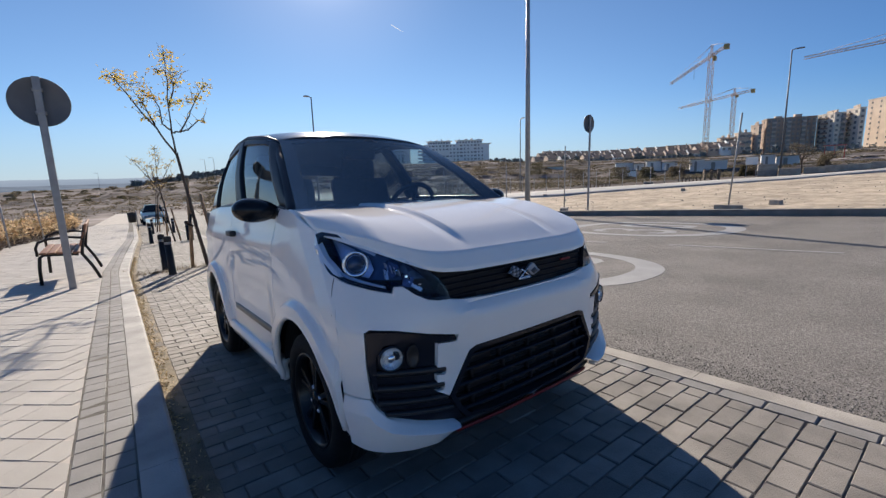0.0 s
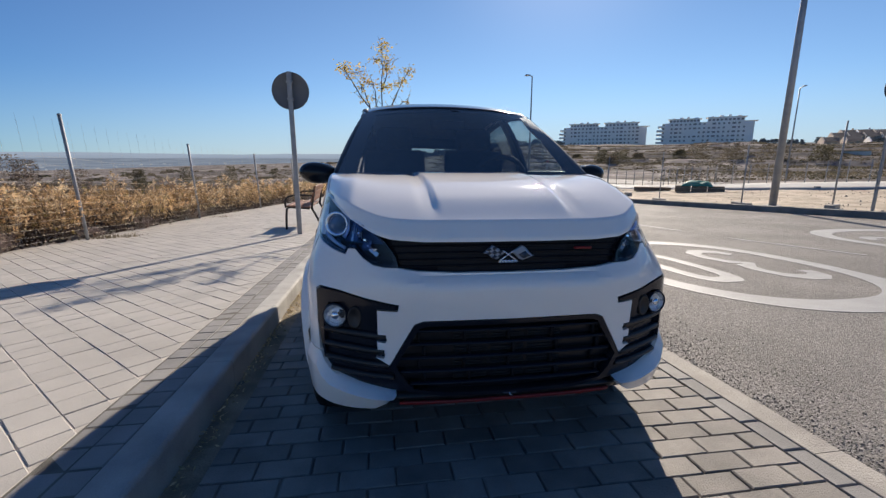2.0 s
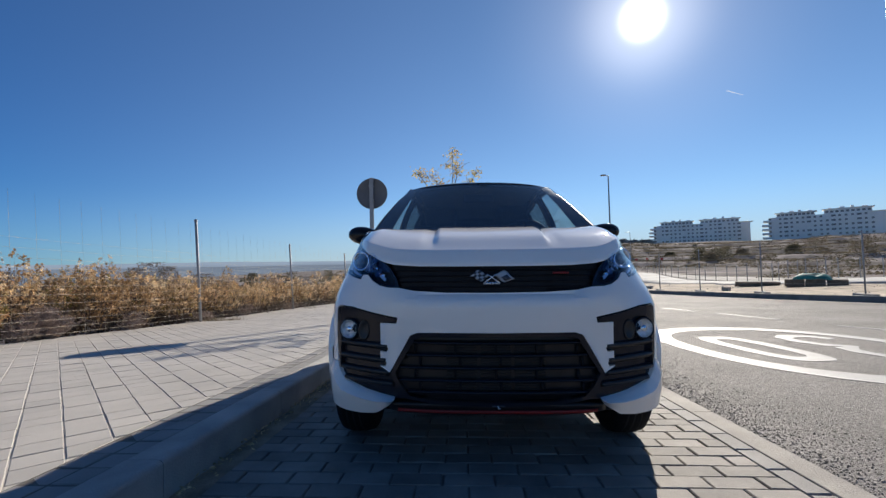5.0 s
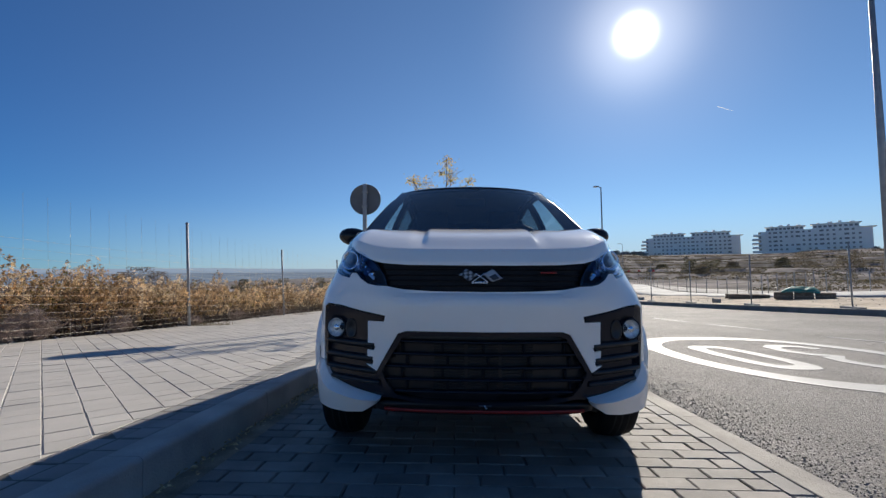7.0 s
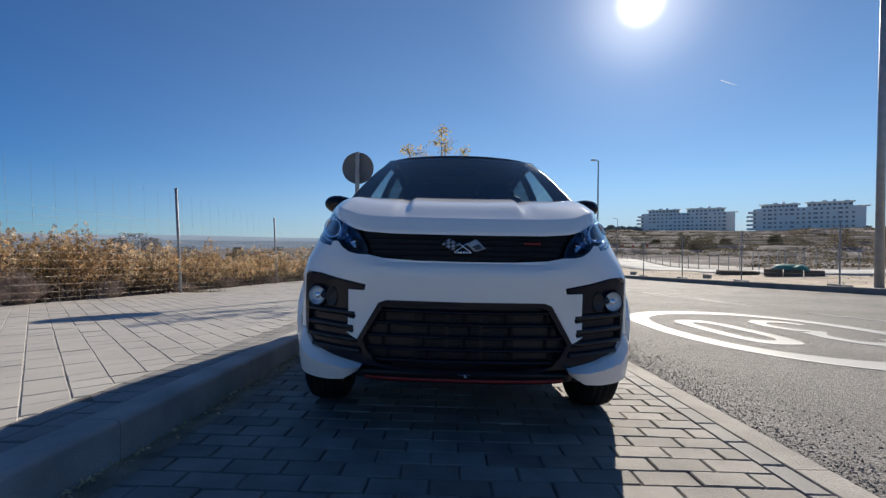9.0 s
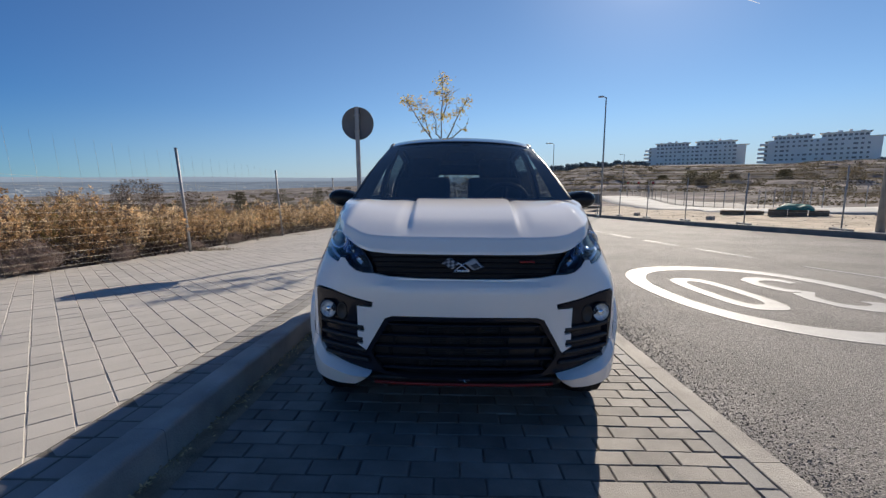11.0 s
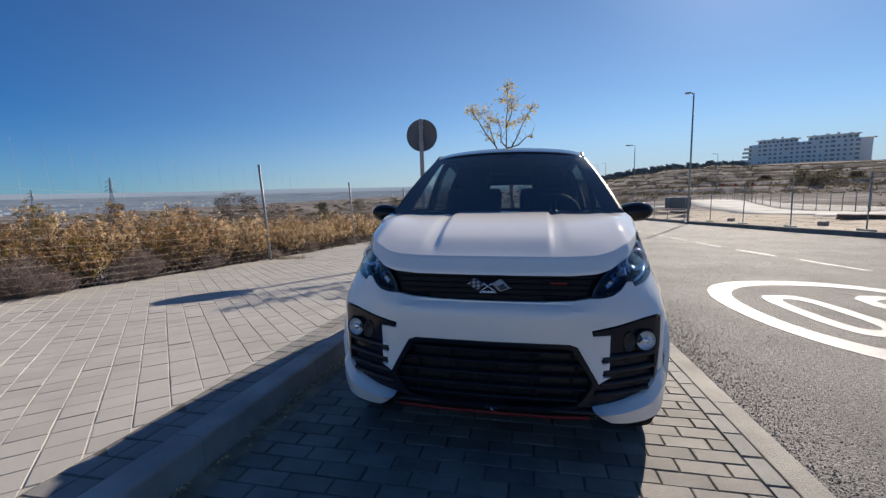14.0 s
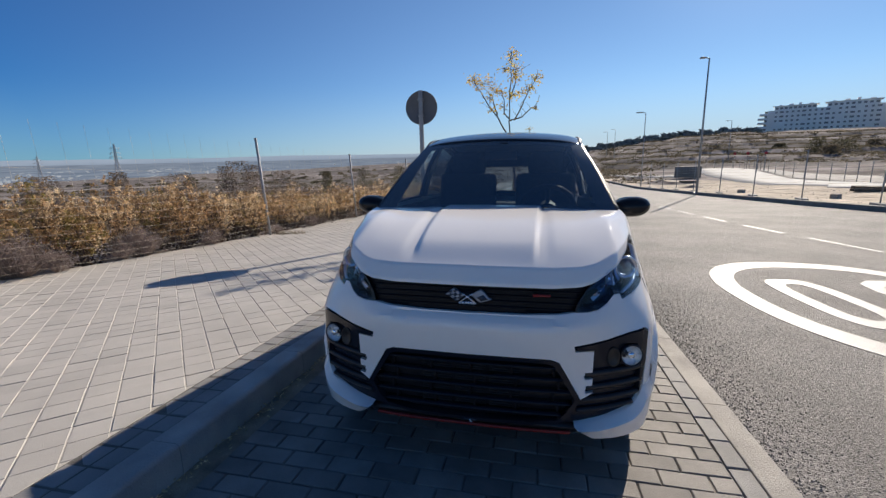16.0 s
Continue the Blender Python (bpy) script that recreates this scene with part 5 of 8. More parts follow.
def build_car():
    car = thing("car", CAR, "small white two-door city car with black roof on the paved bay", "car")
    b = part("front_bumper", sheet(both(BUMPER), lambda a, b2, o: nose(a, b2, o), 0.018, back=0.02), M_PAINT, car, "white front bumper")
    sharp(b)
    for sgn in (-1, 1):
        side = (lambda p: p) if sgn > 0 else flip

        def sk(a, z, o):
            p = nose(a, z, o)
            top = float(np.interp(abs(a), [0.42, 0.556, 0.652, 0.694, 0.712, 0.83], [0.294, 0.320, 0.347, 0.385, 0.42, 0.422]))
            low = float(np.interp(abs(a), [0.42, 0.446, 0.49, 0.568, 0.648, 0.72, 0.79], [0.29, 0.263, 0.236, 0.226, 0.226, 0.234, 0.25]))
            t = (top - z) / max(0.01, top - low)
            out = 0.050 * min(1.0, max(0.0, t) / 0.26) - 0.030 * max(0.0, t - 0.26)
            out *= 1 - 0.65 * smooth(0.60, 0.80, abs(a))
            d = Vector((math.copysign(smooth(0.5, 0.9, abs(a)), a), -1 + smooth(0.5, 0.9, abs(a)), 0))
            return p + d * out
        rows = (0, 0.08, 0.17, 0.26, 0.28, 0.45, 0.65, 0.85, 1.0)

        def skirt_at(u, v):
            t = rows[int(round(v * 8))]
            a = lerp(0.424, lerp(0.83, 0.79, t), u)
            top = float(np.interp(a, [0.42, 0.556, 0.652, 0.694, 0.712, 0.83], [0.294, 0.320, 0.347, 0.385, 0.42, 0.422]))
            low = float(np.interp(a, [0.42, 0.446, 0.49, 0.568, 0.648, 0.72, 0.79], [0.29, 0.263, 0.236, 0.226, 0.226, 0.234, 0.25]))
            return sk(sgn * a, lerp(top, low, t), 0.0)
        sk_sheet = grid(skirt_at, 40, 8, (-sgn * 0.012, 0.02, 0.004))
        bmesh.ops.recalc_face_normals(sk_sheet, faces=sk_sheet.faces[:])
        sharp(part("bumper_skirt", sk_sheet, M_PAINT, car, "white lower bumper corner"), 25)
        seam = [(0.768, 0.824), (0.785, 0.80), (0.80, 0.770), (0.82, 0.735), (0.838, 0.70)]
        part("panel_gap", tube([nose(sgn * q, z, 0.0005) for q, z in seam], 0.0013, 6), M_DARK, car)
        add_headlamp(car, sgn)
        add_fog(car, sgn)
        add_mirror(car, sgn)
        for y0, y1, n, name, lab in ((0.24, 0.945, 70, "fender", "white front wing"), (0.949, 1.83, 40, "door", "white door"), (1.834, 2.97, 70, "rear_quarter", "white rear quarter")):
            o = part(name, side_panel(y0, y1, n, sgn, 44), M_PAINT, car, lab)
            sharp(o, 50)
            if name == "door":
                h = part("door_handle", box(*sorted((sgn * 0.728, sgn * 0.765)), 1.66, 1.79, 0.915, 0.95, 0.01), M_BLACK, o, "black door handle")
                strip_bm = grid(lambda u, v: Vector((sgn * (side_half(lerp(0.96, 1.8, u), lerp(0.455, 0.49, v)) + 0.003), lerp(0.96, 1.8, u), lerp(0.455, 0.49, v))), 20, 2, (-sgn * 0.01, 0, 0))
                bmesh.ops.recalc_face_normals(strip_bm, faces=strip_bm.faces[:])
                part("door_strip", strip_bm, M_BADGE_D, o, "dark decorative strip")
        # wheel arch lips
        for yc in (WHEEL_F, WHEEL_R):
            pts = [(yc + ARCH_R * math.cos(a), 0.29 + ARCH_R * math.sin(a)) for a in [math.pi * k / 28 - 0.1 + 0.2 * 0 for k in range(-1, 30)] if 0.29 + ARCH_R * math.sin(a) > 0.22]
            part("wheel_arch", tube([(sgn * (side_half(y, max(z, 0.3)) - 0.012), y, z) for y, z in pts], 0.014, 8), M_PAINT, car)
            well = bmesh.new()
            bm_grid(well, lambda u, v: Vector((sgn * lerp(0.72, 0.42, v), yc + (ARCH_R + 0.01) * math.cos(math.pi * (1.1 * u - 0.05)), 0.29 + (ARCH_R + 0.01) * math.sin(math.pi * (1.1 * u - 0.05)))), 24, 2)
            part("wheel_well", well, M_DARK, car)
        sk_bm = grid(lambda u, v: Vector((sgn * (lerp(0.735, 0.762, smooth(0, 0.6, v)) - 0.012 * smooth(0.7, 1, v)), lerp(0.93, 2.02, u), lerp(0.245, 0.345, v))), 20, 8, (-sgn * 0.05, 0, 0))
        bmesh.ops.recalc_face_normals(sk_bm, faces=sk_bm.faces[:])
        part("side_skirt", sk_bm, M_PAINT, car, "white side skirt")
        # the wing's top, rolling in to the bonnet
        def wing(u, v):
            y = lerp(0.515, 0.86, u)
            zt = side_top(y)
            a = Vector((side_half(y, zt) - 0.001, y, zt - 0.001))
            hy = min(1.0, max(0.0, (y - 0.545) / 0.22))
            b = Vector((lerp(0.672, 0.664, hy), y, lerp(0.982, 1.066, hy) if y < 0.765 else 1.066 + 0.1 * (y - 0.765)))
            q = a.lerp(b, v)
            q.z += 0.006 * math.sin(math.pi * v)
            return Vector((sgn * q.x, q.y, q.z))
        part("wing_top", grid(wing, 24, 5, (0, 0, -0.012)), M_PAINT, car)
        for y in (WHEEL_F, WHEEL_R):
            add_wheel(car, sgn * 0.660, y - (0.037 if y == WHEEL_F else 0.0), sgn)
    sharp(part("bonnet", grid(bonnet, 120, 60, (0, 0, -0.014)), M_PAINT, car, "white bonnet with two raised creases"), 60)
    # closes the gap between bonnet, lamps and wings
    part("nose_panel", grid(lambda u, v: nose(lerp(-0.80, 0.80, u), lerp(0.30, 0.81, v), 0.075), 40, 10), M_DARK, car)
    add_grilles(car)
    add_cabin(car)
    part("underbody", box(-0.56, 0.56, 0.14, 2.9, 0.21, 0.30, 0.02), M_DARK, car)
    part("rear_bumper", box(-0.66, 0.66, 2.88, 3.0, 0.22, 0.5, 0.04), M_PAINT, car, "white rear bumper")
    part("front_beam", box(-0.5, 0.5, 0.10, 0.2, 0.25, 0.5, 0.02), M_DARK, car)
    return car


car = build_car()


# ---- street things ----
rng = random.Random(7)


def around(az, r):
    """A place seen in that direction (degrees from +y towards +x) at that distance."""
    return 0.8 + r * math.sin(radians(az)), -0.3 + r * math.cos(radians(az))


def round_sign(x, y, z, height, label, lean=0.0):
    e = thing("road_sign", pose(x, y, z, 0, lean, 0), label, "road sign", "road signs seen from behind")
    part("post", box(-0.04, 0.04, -0.02, 0.02, -0.1, height + 0.3, 0.008), M_GALV, e)
    m = Matrix.Translation((0, 0.045, height)) @ Matrix.Rotation(math.pi / 2, 4, "X")
    part("disc", lathe([(0.0005, 0.006), (0.29, 0.006), (0.30, 0.012), (0.303, 0.0), (0.30, -0.014), (0.29, -0.010), (0.0005, -0.010)], 48, m, False), M_SIGNBACK, e, "plain grey back of a round sign")
    for dz in (-0.14, 0.14):
        c = part("clamp", box(-0.055, 0.055, -0.026, 0.04, height + dz - 0.018, height + dz + 0.018, 0.004), M_GALV, e)
        for dx in (-0.048, 0.048):
            part("bolt", lathe([(0.0005, 0), (0.008, 0), (0.008, 0.012)], 8, Matrix.Translation((dx, -0.026, height + dz)) @ Matrix.Rotation(math.pi / 2, 4, "X"), False), M_GALV, c)
    return e


round_sign(-0.55, 7.48, pave_z(7.48) - 0.005, 2.43, "round road sign on a grey steel post, seen from behind")
round_sign(13.5, 8.85, road_z(8.85) + 0.16, 3.02, "round road sign on a steel post beside the sandy plot")


def street_lamp(x, y, z, h, turn, label, r0=0.075, arm=0.9, paint=M_LAMPPOST):
    e = thing("street_lamp", pose(x, y, z, 0, 0, turn), label, "street lamp", "street lamps")
    part("mast", tube([(0, 0, -0.3), (0, 0, h * 0.5), (0, 0, h)], [r0, r0 * 0.8, r0 * 0.55], 12), paint, e)
    part("base_plate", box(-0.17, 0.17, -0.17, 0.17, -0.05, 0.03, 0.006), paint, e)
    part("arm", tube([(0, 0, h - 0.03), (-arm * 0.5, 0, h + 0.02), (-arm, 0, h + 0.03)], [r0 * 0.5, r0 * 0.42, r0 * 0.4], 8), paint, e)
    reach = 0.45 if arm > 0.3 else 0.2
    head = part("lamp_head", box(-arm - reach, -arm + 0.1, -0.11, 0.11, h - 0.01, h + 0.07, 0.03), paint, e)
    part("lamp_glass", box(-arm - reach + 0.05, -arm - 0.02, -0.08, 0.08, h - 0.018, h - 0.008), M_SILVER, head)
    part("access_door", box(r0 * 0.6, r0 * 1.02, -0.04, 0.04, 0.5, 0.85, 0.004), paint, e)
    return e


street_lamp(13.25, 11.45, road_z(11.45) + 0.12, 9.6, 8, "tall grey steel street lamp by the kerb", 0.11)
street_lamp(10.88, 27.3, road_z(27.3) + 0.1, 7.45, 5, "grey street lamp with a single arm along the road", 0.065, 0.28)
for az, r, h, tn in ((47.4, 52, 8.3, 60), (75.5, 46, 10.1, 100), (13.7, 43.3, 6.6, 10), (21.7, 105, 8.0, 20), (8.9, 150, 8.0, 0), (9.8, 140, 8.5, 0), (-0.9, 230, 9.0, 0)):
    x, y = around(az, r)
    street_lamp(x, y, land_z(x, y) - 0.1, h, tn, "distant grey street lamp on the building land", 0.05 if r < 45 else 0.08, 0.35 if az > 70 or r < 45 else 0.8, M_SIGNBACK if az > 70 else M_LAMPPOST)


def bollard(x, y, h=0.66):
    e = thing("bollard", pose(x, y, bay_z(x, y) - 0.01, rng.uniform(-1.5, 1.5), rng.uniform(-1.5, 1.5), rng.uniform(0, 90)), "black cast-iron bollard with a grooved head", "bollard", "bollards")
    part("shaft", lathe([(0.062, -0.05), (0.062, 0.02), (0.056, 0.04), (0.053, h - 0.14)], 20), M_IRON, e)
    part("collar", lathe([(0.050, h - 0.14), (0.050, h - 0.125), (0.056, h - 0.12), (0.056, h - 0.10), (0.050, h - 0.095)], 20), M_GALV, e)
    part("head", lathe([(0.054, h - 0.095), (0.056, h - 0.03), (0.050, h - 0.008), (0.03, h), (0.0005, h + 0.002)], 20, cap=False), M_IRON, e)


for x, y in ((0.66, 8.25), (0.63, 9.05), (0.86, 16.3), (1.92, 16.5), (1.98, 16.2), (2.05, 22.2), (1.3, 22.6)):
    bollard(x, y)


def bench(x, y):
    e = thing("bench", pose(x, y, pave_z(y)), "park bench with brown wooden slats on a black iron frame", "bench")
    L = 1.25
    for yy in (0.03, L - 0.03):
        fr = part("side_frame", tube([(-0.34, yy, 0.0), (-0.33, yy, 0.25), (-0.31, yy, 0.40), (-0.26, yy, 0.435), (0.05, yy, 0.41), (0.12, yy, 0.40)], 0.022, 8), M_IRON, e)
        part("rear_leg", tube([(0.33, yy, 0.0), (0.26, yy, 0.2), (0.16, yy, 0.40), (0.19, yy, 0.6), (0.24, yy, 0.83)], 0.022, 8), M_IRON, fr)
        part("arm_rest", tube([(-0.33, yy, 0.42), (-0.335, yy, 0.54), (-0.30, yy, 0.62), (-0.18, yy, 0.66), (0.05, yy, 0.665), (0.19, yy, 0.64)], 0.018, 8), M_IRON, fr)
    for k in range(5):
        px = -0.27 + k * 0.092
        part("seat_slat", box(px - 0.04, px + 0.04, 0, L, 0.44 - 0.006 * k, 0.47 - 0.006 * k, 0.006), M_WOOD, e)
    for k in range(3):
        m = Matrix.Translation((0.185 + 0.038 * k, 0, 0.56 + 0.115 * k)) @ Matrix.Rotation(0.25, 4, "Y")
        part("back_slat", box(-0.035, -0.008, 0, L, -0.05, 0.05, 0.006, m), M_WOOD, e)


bench(-0.6, 8.27)


def young_tree(name, x, y, z, s, label, seed, limbs, trunk, clusters, stakes):
    """A thin street tree: trunk, limbs and sparse yellow leaves at the limbs' ends."""
    r = random.Random(seed)
    e = thing(name, pose(x, y, z), label, "tree", "young street trees")
    part("trunk", tube([Vector(p) * s for p in trunk], [0.034 * s, 0.03 * s, 0.026 * s, 0.024 * s], 10), M_BARK, e)
    tw, lf = bmesh.new(), bmesh.new()
    for pts in limbs:
        v = [Vector(p) * s for p in pts]
        fine = []
        for a, b in zip(v, v[1:]):
            for k in range(4):
                fine.append(a.lerp(b, k / 4) + Vector((r.uniform(-1, 1), r.uniform(-1, 1), r.uniform(-1, 1))) * 0.010)
        fine.append(v[-1])
        n = len(fine)
        part("limb", tube(fine, [lerp(0.017, 0.004, k / (n - 1)) * s for k in range(n)], 6), M_BARK, e)
        # thin shoots that stand up from the limb
        for k in range(n // 3, n, 2):
            for _ in range(1):
                d = Vector((r.gauss(0, 0.12), r.gauss(0, 0.12), r.uniform(0.10, 0.24))) * s
                p = fine[k]
                bm_tube(tw, [p, p + d * 0.5 + Vector((r.gauss(0, 0.015), r.gauss(0, 0.015), 0)), p + d], [0.0045, 0.0035, 0.002], 4)
                for _ in range(2 if stakes else 0):
                    leaf(lf, p + d * r.uniform(0.6, 1.05), r.uniform(0.018, 0.032) * s, r)
    for cx, cy, cz, rad, count in clusters:
        c = Vector((cx, cy, cz)) * s
        for _ in range(5):
            d = Vector((r.gauss(0, 1), r.gauss(0, 1), r.gauss(0.2, 0.7))).normalized() * rad * 0.9 * s
            bm_tube(tw, [c - d * 0.6, c + d * 0.2 + Vector((0, 0, -0.01)), c + d], [0.004, 0.003, 0.002], 4)
        for _ in range(count):
            p = c + Vector((r.gauss(0, 0.55), r.gauss(0, 0.55), r.gauss(0, 0.4))) * rad * s
            leaf(lf, p, r.uniform(0.022, 0.042) * s, r)
    tagged(part("twigs", tw, M_TWIG, e), kind="stuff")
    part("crown", lf, M_LEAFY, e, "sparse yellow autumn leaves", soft=False)
    for pts in stakes:
        part("stake", tube([Vector(p) * s for p in pts], 0.030 * s, 8), M_STAKE, e, "pale wooden stake")
    if stakes:
        part("tie", tube([Vector(p) * s for p in ((stakes[0][1][0], 0, 0.78), (-0.10, -0.05, 0.86), (-0.02, -0.05, 0.83), (0.02, 0.0, 1.0))], 0.022, 6), M_BLACK, e, "black rubber tie")
    return e


def leaf(bm, p, size, r):
    a = Vector((r.gauss(0, 1), r.gauss(0, 1), r.gauss(0, 0.6))).normalized()
    b = a.cross(Vector((r.gauss(0, 1), r.gauss(0, 1), r.gauss(0, 1)))).normalized()
    n = a.cross(b) * 0.18
    vs = [bm.verts.new(p + q * size) for q in (-a, b * 0.42 + n, a, -b * 0.42 + n)]
    bm.faces.new((vs[0], vs[1], vs[2]))
    bm.faces.new((vs[0], vs[2], vs[3]))


TR = [(0.20, 0, -0.05), (0.08, 0, 0.75), (0.02, 0, 1.30), (-0.08, 0, 2.08)]
BRANCHES = [
    [(-0.08, 0, 2.05), (-0.34, -0.10, 2.48), (-0.54, -0.15, 2.74), (-0.73, -0.18, 3.03), (-0.83, -0.2, 3.21)],
    [(-0.08, 0, 2.08), (-0.11, 0.05, 2.49), (-0.10, 0.06, 2.91), (-0.07, 0.04, 3.37), (-0.07, 0.02, 3.72)],
    [(-0.10, 0, 2.42), (0.01, -0.05, 2.43), (0.17, -0.12, 2.69), (0.30, -0.14, 2.96), (0.46, -0.15, 3.18)],
    [(-0.10, 0.02, 2.45), (-0.22, 0.14, 2.57), (-0.23, 0.2, 2.85), (-0.31, 0.22, 3.07)],
    [(0.0, -0.05, 2.43), (0.15, 0.08, 2.48), (0.33, 0.15, 2.65), (0.42, 0.18, 2.66)],
    [(-0.34, -0.1, 2.48), (-0.42, 0.02, 2.75), (-0.50, 0.05, 2.95)],
    [(-0.1, 0.06, 2.85), (0.0, 0.1, 3.1), (0.03, 0.12, 3.4)],
]
CLUS = [(-0.80, -0.2, 3.18, 0.16, 60), (-0.60, -0.15, 3.12, 0.20, 70), (-0.50, -0.1, 2.86, 0.14, 30), (-0.40, 0.1, 3.0, 0.18, 40), (-0.30, 0.2, 2.98, 0.13, 26), (-0.45, -0.12, 2.62, 0.12, 16),
        (-0.08, 0.04, 3.62, 0.17, 55), (-0.02, 0.05, 3.38, 0.20, 80), (0.04, 0.1, 3.22, 0.14, 45), (-0.18, 0.04, 3.4, 0.12, 30), (-0.05, 0.0, 2.90, 0.13, 50), (0.18, -0.1, 2.92, 0.10, 20),
        (0.30, -0.14, 2.99, 0.12, 45), (0.45, -0.15, 3.17, 0.13, 40), (0.42, 0.18, 2.65, 0.08, 12), (-0.25, 0.15, 2.70, 0.10, 14)]
BRANCHES = [[(a, b, c + 0.05 * max(0.0, c - 2.4)) for a, b, c in q] for q in BRANCHES]
CLUS = [(a, b, c + 0.05 * max(0.0, c - 2.4), d, n) for a, b, c, d, n in CLUS]
STK = [[(-0.06, 0.05, -0.1), (0.03, 0.02, 1.64)], [(0.40, 0.05, 0.0), (0.20, -0.02, 1.35)]]
young_tree("street_tree", 1.09, 8.85, bay_z(1.09, 8.85) - 0.02, 1.0, "young street tree with a few yellow autumn leaves, tied to stakes", 3, BRANCHES, TR, [(a, b, c, d, int(n * 1.25)) for a, b, c, d, n in CLUS], STK)
mir = [[(-p[0] * 0.9, p[1], p[2]) for p in q] for q in BRANCHES]
young_tree("street_tree", 1.36, 16.5, bay_z(1.36, 16.5) - 0.02, 0.82, "young street tree with thin pale foliage, tied to stakes", 5, BRANCHES, TR, [(a, b, c, d, int(n * 0.6)) for a, b, c, d, n in CLUS], STK)
for x, y in ((1.7, 24.0), (2.1, 31.0)):
    young_tree("street_tree", x, y, bay_z(x, y), 0.8, "bare young street tree tied to stakes", 9 + int(y), mir, [(-p[0], p[1], p[2]) for p in TR], [(-a, b, c, d, int(n * 0.3)) for a, b, c, d, n in CLUS], STK)


def litter_bin(x, y):
    e = thing("litter_bin", pose(x, y, pave_z(y), 0, 0, 20), "dark litter bin hung on a steel post", "litter bin")
    part("post", tube([(0.22, 0, -0.1), (0.22, 0, 0.95)], 0.025, 8), M_LAMPPOST, e)
    part("bin", lathe([(0.13, 0.35), (0.17, 0.40), (0.19, 0.85), (0.18, 0.86), (0.15, 0.45)], 16), M_IRON, e)
    part("bracket", box(0.16, 0.23, -0.02, 0.02, 0.70, 0.74), M_LAMPPOST, e)


litter_bin(0.75, 27.0)


def small_car(x, y, z, turn, paint, label, s=1.0):
    """A parked car far off: body, cabin, glass, wheels and lamps."""
    e = thing("parked_car", pose(x, y, z, 0, 0, turn), label, "car", "parked cars")

    def shell(u, v):
        a = 2 * math.pi * u
        yy = lerp(-2.0, 2.0, v)
        hw = 0.86 * (1 - 0.25 * abs(yy / 2.05) ** 4)
        top = float(np.interp(yy, [-2, -1.9, -1, -0.6, 1.2, 1.9, 2], [0.6, 0.75, 0.92, 0.97, 0.97, 0.85, 0.6]))
        c, q = math.cos(a), math.sin(a)
        px = hw * math.copysign(abs(c) ** 0.4, c)
        pz = lerp(0.22, top, 0.5 + 0.5 * math.copysign(abs(q) ** 0.5, q))
        return Vector((px, yy, pz)) * s
    part("body", grid(shell, 24, 16), paint, e)

    def cab(u, v):
        a = math.pi * u
        yy = lerp(-0.85, 1.75, v)
        h = float(np.interp(yy, [-0.85, -0.1, 0.9, 1.75], [0.93, 1.42, 1.44, 0.95]))
        hw = float(np.interp(h, [0.93, 1.44], [0.78, 0.58]))
        c, q = math.cos(a), math.sin(a)
        return Vector((hw * math.copysign(abs(c) ** 0.4, c), yy, lerp(0.9, h, abs(q) ** 0.6))) * s
    part("cabin", grid(cab, 16, 14), M_BLACKP, e)
    part("roof", grid(lambda u, v: Vector((lerp(-0.52, 0.52, u), lerp(-0.1, 1.0, v), 1.445 - 0.03 * (2 * u - 1) ** 2)) * s, 6, 6, (0, 0, -0.03)), paint, e)
    for sx in (-1, 1):
        for yy in (-1.25, 1.25):
            w = part("wheel", lathe([(0.2, -0.1), (0.3, -0.09), (0.31, 0), (0.3, 0.09), (0.2, 0.1)], 20, Matrix.Translation((sx * 0.74 * s, yy * s, 0.31 * s)) @ Matrix.Rotation(math.pi / 2, 4, "Y") @ Matrix.Scale(s, 4)), M_TYRE, e)
        part("headlight", box(sx * 0.62 * s - 0.15, sx * 0.62 * s + 0.15, -1.97 * s, -1.85 * s, 0.66 * s, 0.78 * s, 0.02), M_SILVER, e)
        part("tail_light", box(sx * 0.68 * s - 0.1, sx * 0.68 * s + 0.1, 1.86 * s, 1.97 * s, 0.72 * s, 0.88 * s, 0.02), M_RED, e)
    part("number_plate", box(-0.26, 0.26, -2.02 * s, -1.99 * s, 0.42, 0.53), M_BADGE, e)
    return e


M_TEAL = mat("teal_car_paint", (0.035, 0.13, 0.16), 0.3, var=0.04, coat=1.0)
M_REDP = mat("red_car_paint", (0.35, 0.02, 0.02), 0.3, var=0.04, coat=1.0)
small_car(2.35, 37.5, road_z(37.5) + 0.01, 0, M_TEAL, "parked teal hatchback down the street", 0.95)


